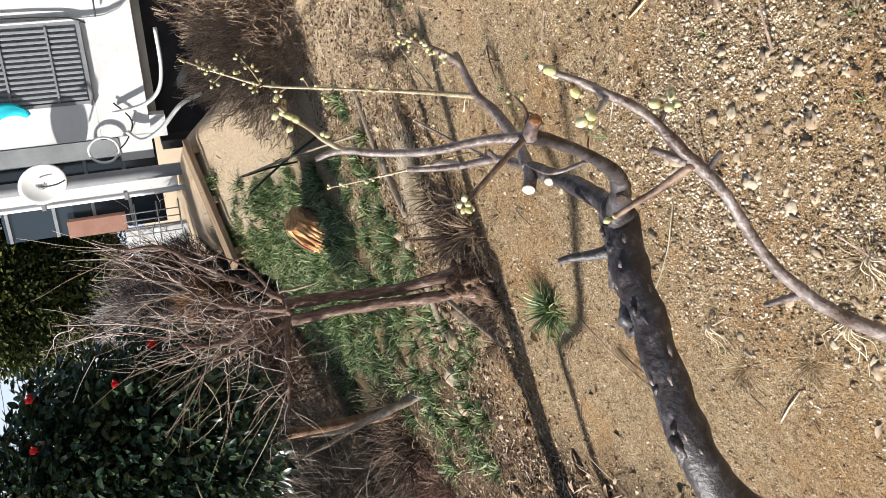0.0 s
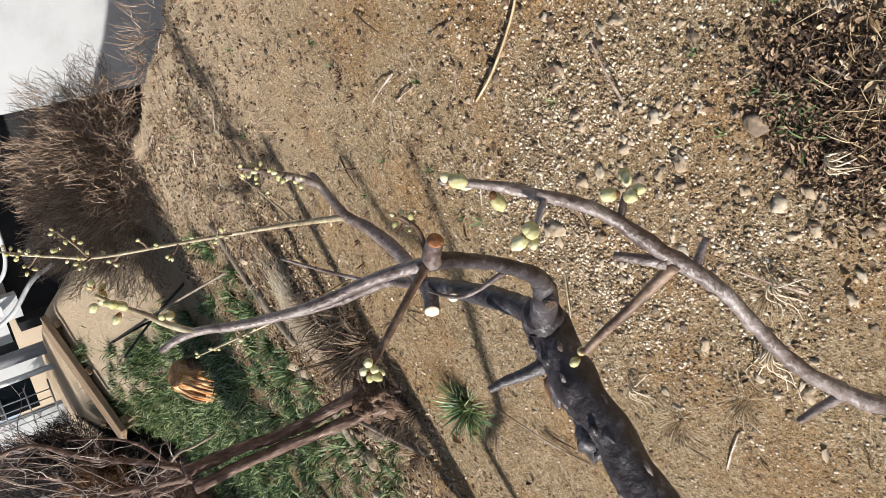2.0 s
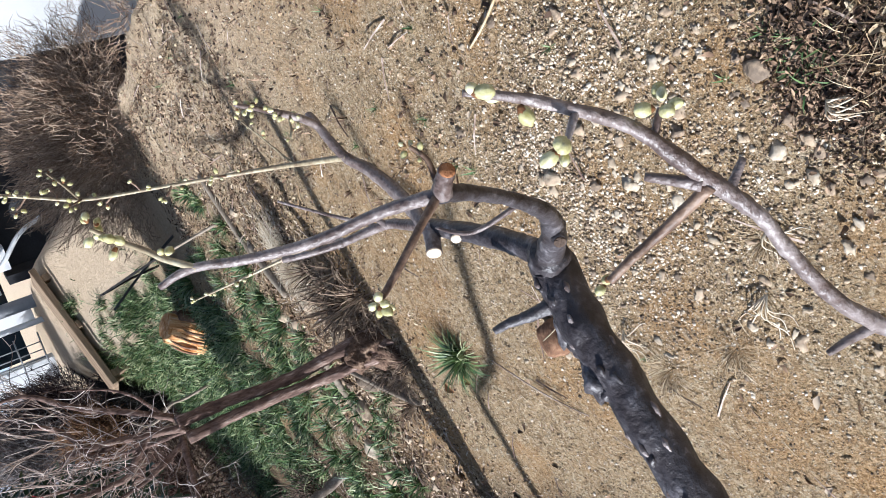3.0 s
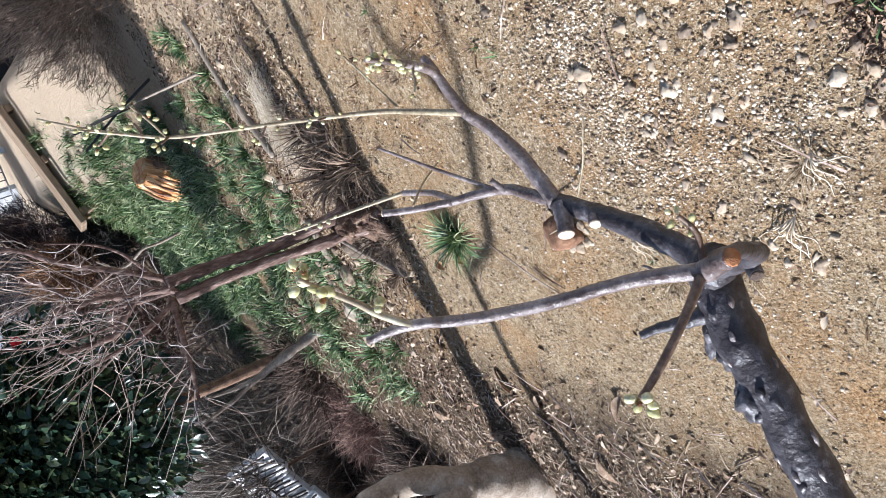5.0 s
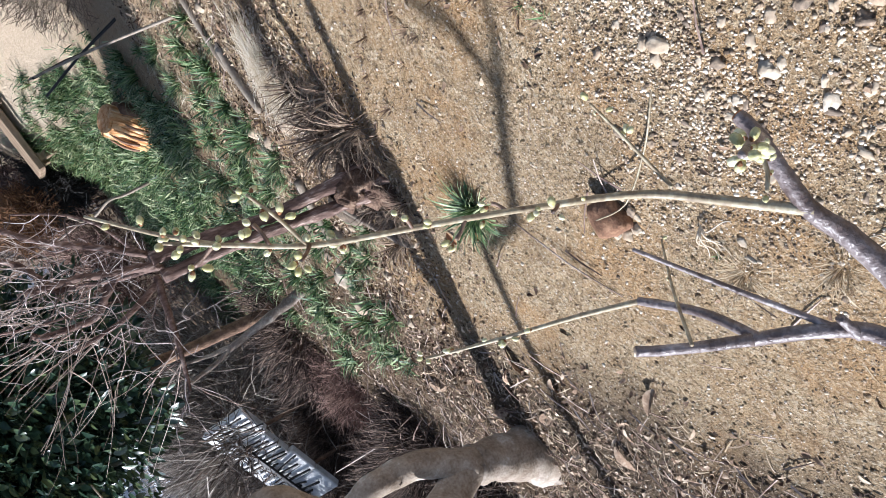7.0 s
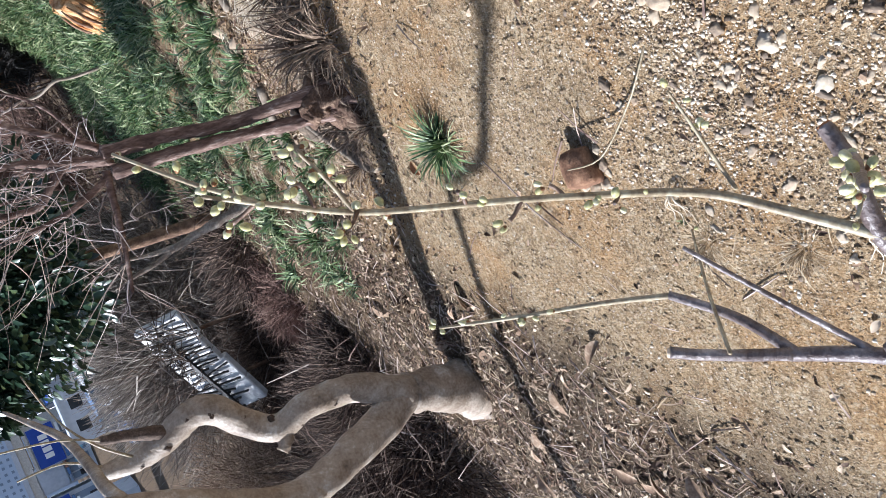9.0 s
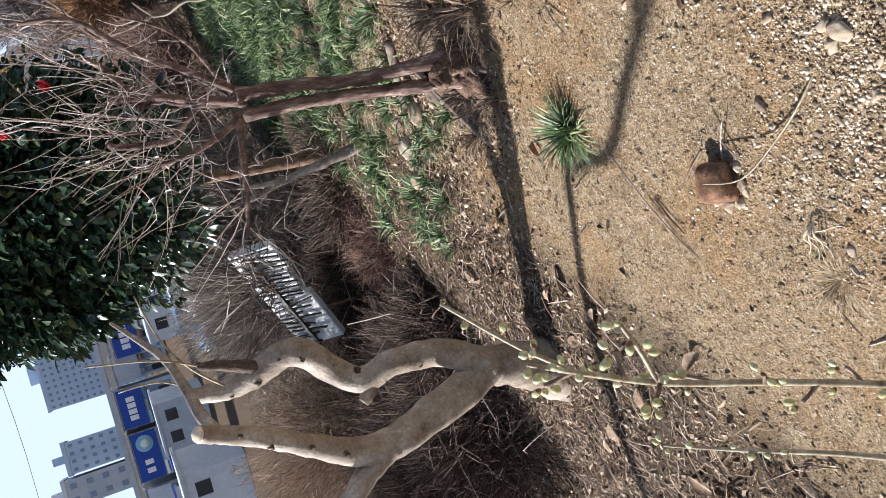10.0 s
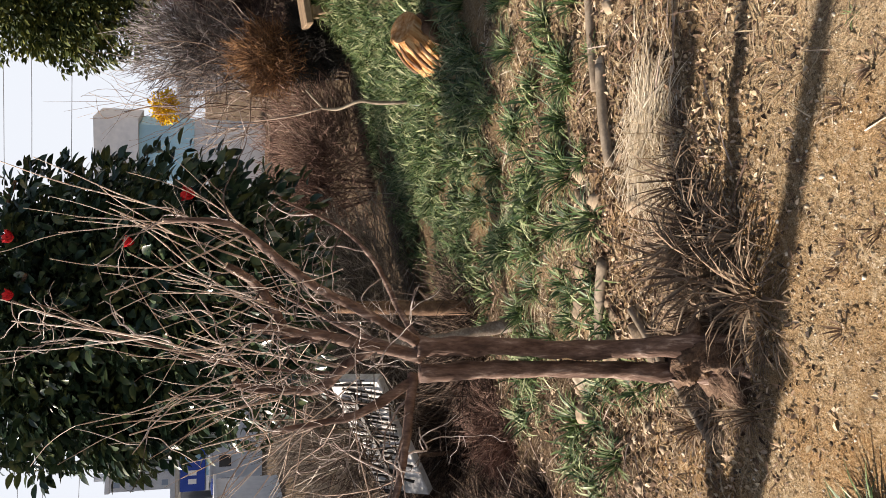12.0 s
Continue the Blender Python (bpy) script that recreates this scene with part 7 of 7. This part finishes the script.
    # poles that edge the bed
    for a, b, r in (((-0.197, 5.096), (-0.644, 5.161), 0.026), ((0.614, 5.186), (0.229, 5.034), 0.024), ((-0.595, 4.283), (-0.34, 4.9), 0.02), ((0.498, 5.233), (1.179, 5.423), 0.022)):
        za, zb = ground_z(*a) + r * 0.7, ground_z(*b) + r * 0.7
        tagged(part("edging_pole", Geo().tube([(*a, za), ((a[0] + b[0]) / 2, (a[1] + b[1]) / 2 + 0.012, (za + zb) / 2 + 0.004), (*b, zb)], [r, r * 0.95, r * 0.9], 10, 4, lump=0.15), POLE), "grey weathered wooden pole edging the bed", "pole", "edging poles")
    # a dry bent stalk and a fallen cane
    z = ground_z(0.6, 2.2)
    tagged(part("dry_stalk", Geo().tube([(0.60, 2.27, z + 0.01), (0.63, 2.1, z + 0.03), (0.72, 1.9, z + 0.035), (0.85, 1.72, ground_z(0.85, 1.72) + 0.012)], [0.004, 0.0045, 0.004, 0.002], 6, 5), STRAW), "pale bent dry stalk on the sand", "stalk")
    z = ground_z(-0.6, 3.0)
    tagged(part("dry_stalk", Geo().tube([(-0.42, 3.22, ground_z(-0.42, 3.22) + 0.02), (-0.6, 3.03, z + 0.015), (-0.72, 2.83, ground_z(-0.72, 2.83) + 0.004)], [0.003, 0.003, 0.002], 6, 5), DRY_TWIG), "thin brown stalk on the sand", "stalk")
    z = ground_z(-0.2, 2.4)
    tagged(part("dry_stalk", Geo().tube([(0.06, 2.3, z + 0.03), (-0.05, 2.33, z + 0.05), (-0.16, 2.4, z + 0.04), (-0.3, 2.5, z + 0.06), (-0.36, 2.66, z + 0.05)], [0.0035, 0.0035, 0.003, 0.003, 0.002], 6, 5), TWIG), "thin tan bent stalk beside the tin", "stalk")
    # large fallen leaves on the left bank
    big = leaf_template(0.14, 0.035, 0.5, 0.3, 5)
    for i in range(26):
        x, y = rnd.uniform(-2.6, -1.1), rnd.uniform(2.6, 5.4)
        gg = Geo()
        gg.face_set(*big)
        o = part("fallen_leaf", gg, LITTER)
        o.matrix_basis = pose(x, y, ground_z(x, y) + 0.02, rnd.uniform(-30, 30), rnd.uniform(-20, 20), rnd.uniform(0, 360))
        tagged(o, "large curled tan fallen leaf", "leaf", "fallen leaves")
    for p in ((-0.55, 3.75), (-0.52, 3.55)):
        vs, fs = leaf_template(0.08, 0.02, 0.6, 0.2, 5)
        o = part("fallen_leaf", (lambda q: (q.face_set(vs, fs), q)[1])(Geo()), CUT_OLD)
        o.matrix_basis = pose(*p, ground_z(*p) + 0.015, 20, -10, 70 + 40 * p[0])
        tagged(o, "curled orange fallen leaf on the sand", "leaf", "fallen leaves")


build_house()
build_dish()
build_cloth()
build_bench()
build_stump()
build_stakes()
build_plum()
build_myrtle()
build_pruned_tree()
build_side_tree()
build_snag()
build_antler()
build_camellia()
build_evergreen()
build_bushes()
build_reeds_front()
build_fence()
build_town()
build_backdrop()
build_car((-10.9, 29.0, -1.75), 75, CAR_WHITE, "white car parked on the lower road")
build_car((-12.9, 31.0, -1.9), 70, CAR_BLUE, "dark blue car parked on the lower road")
build_ground_cover()
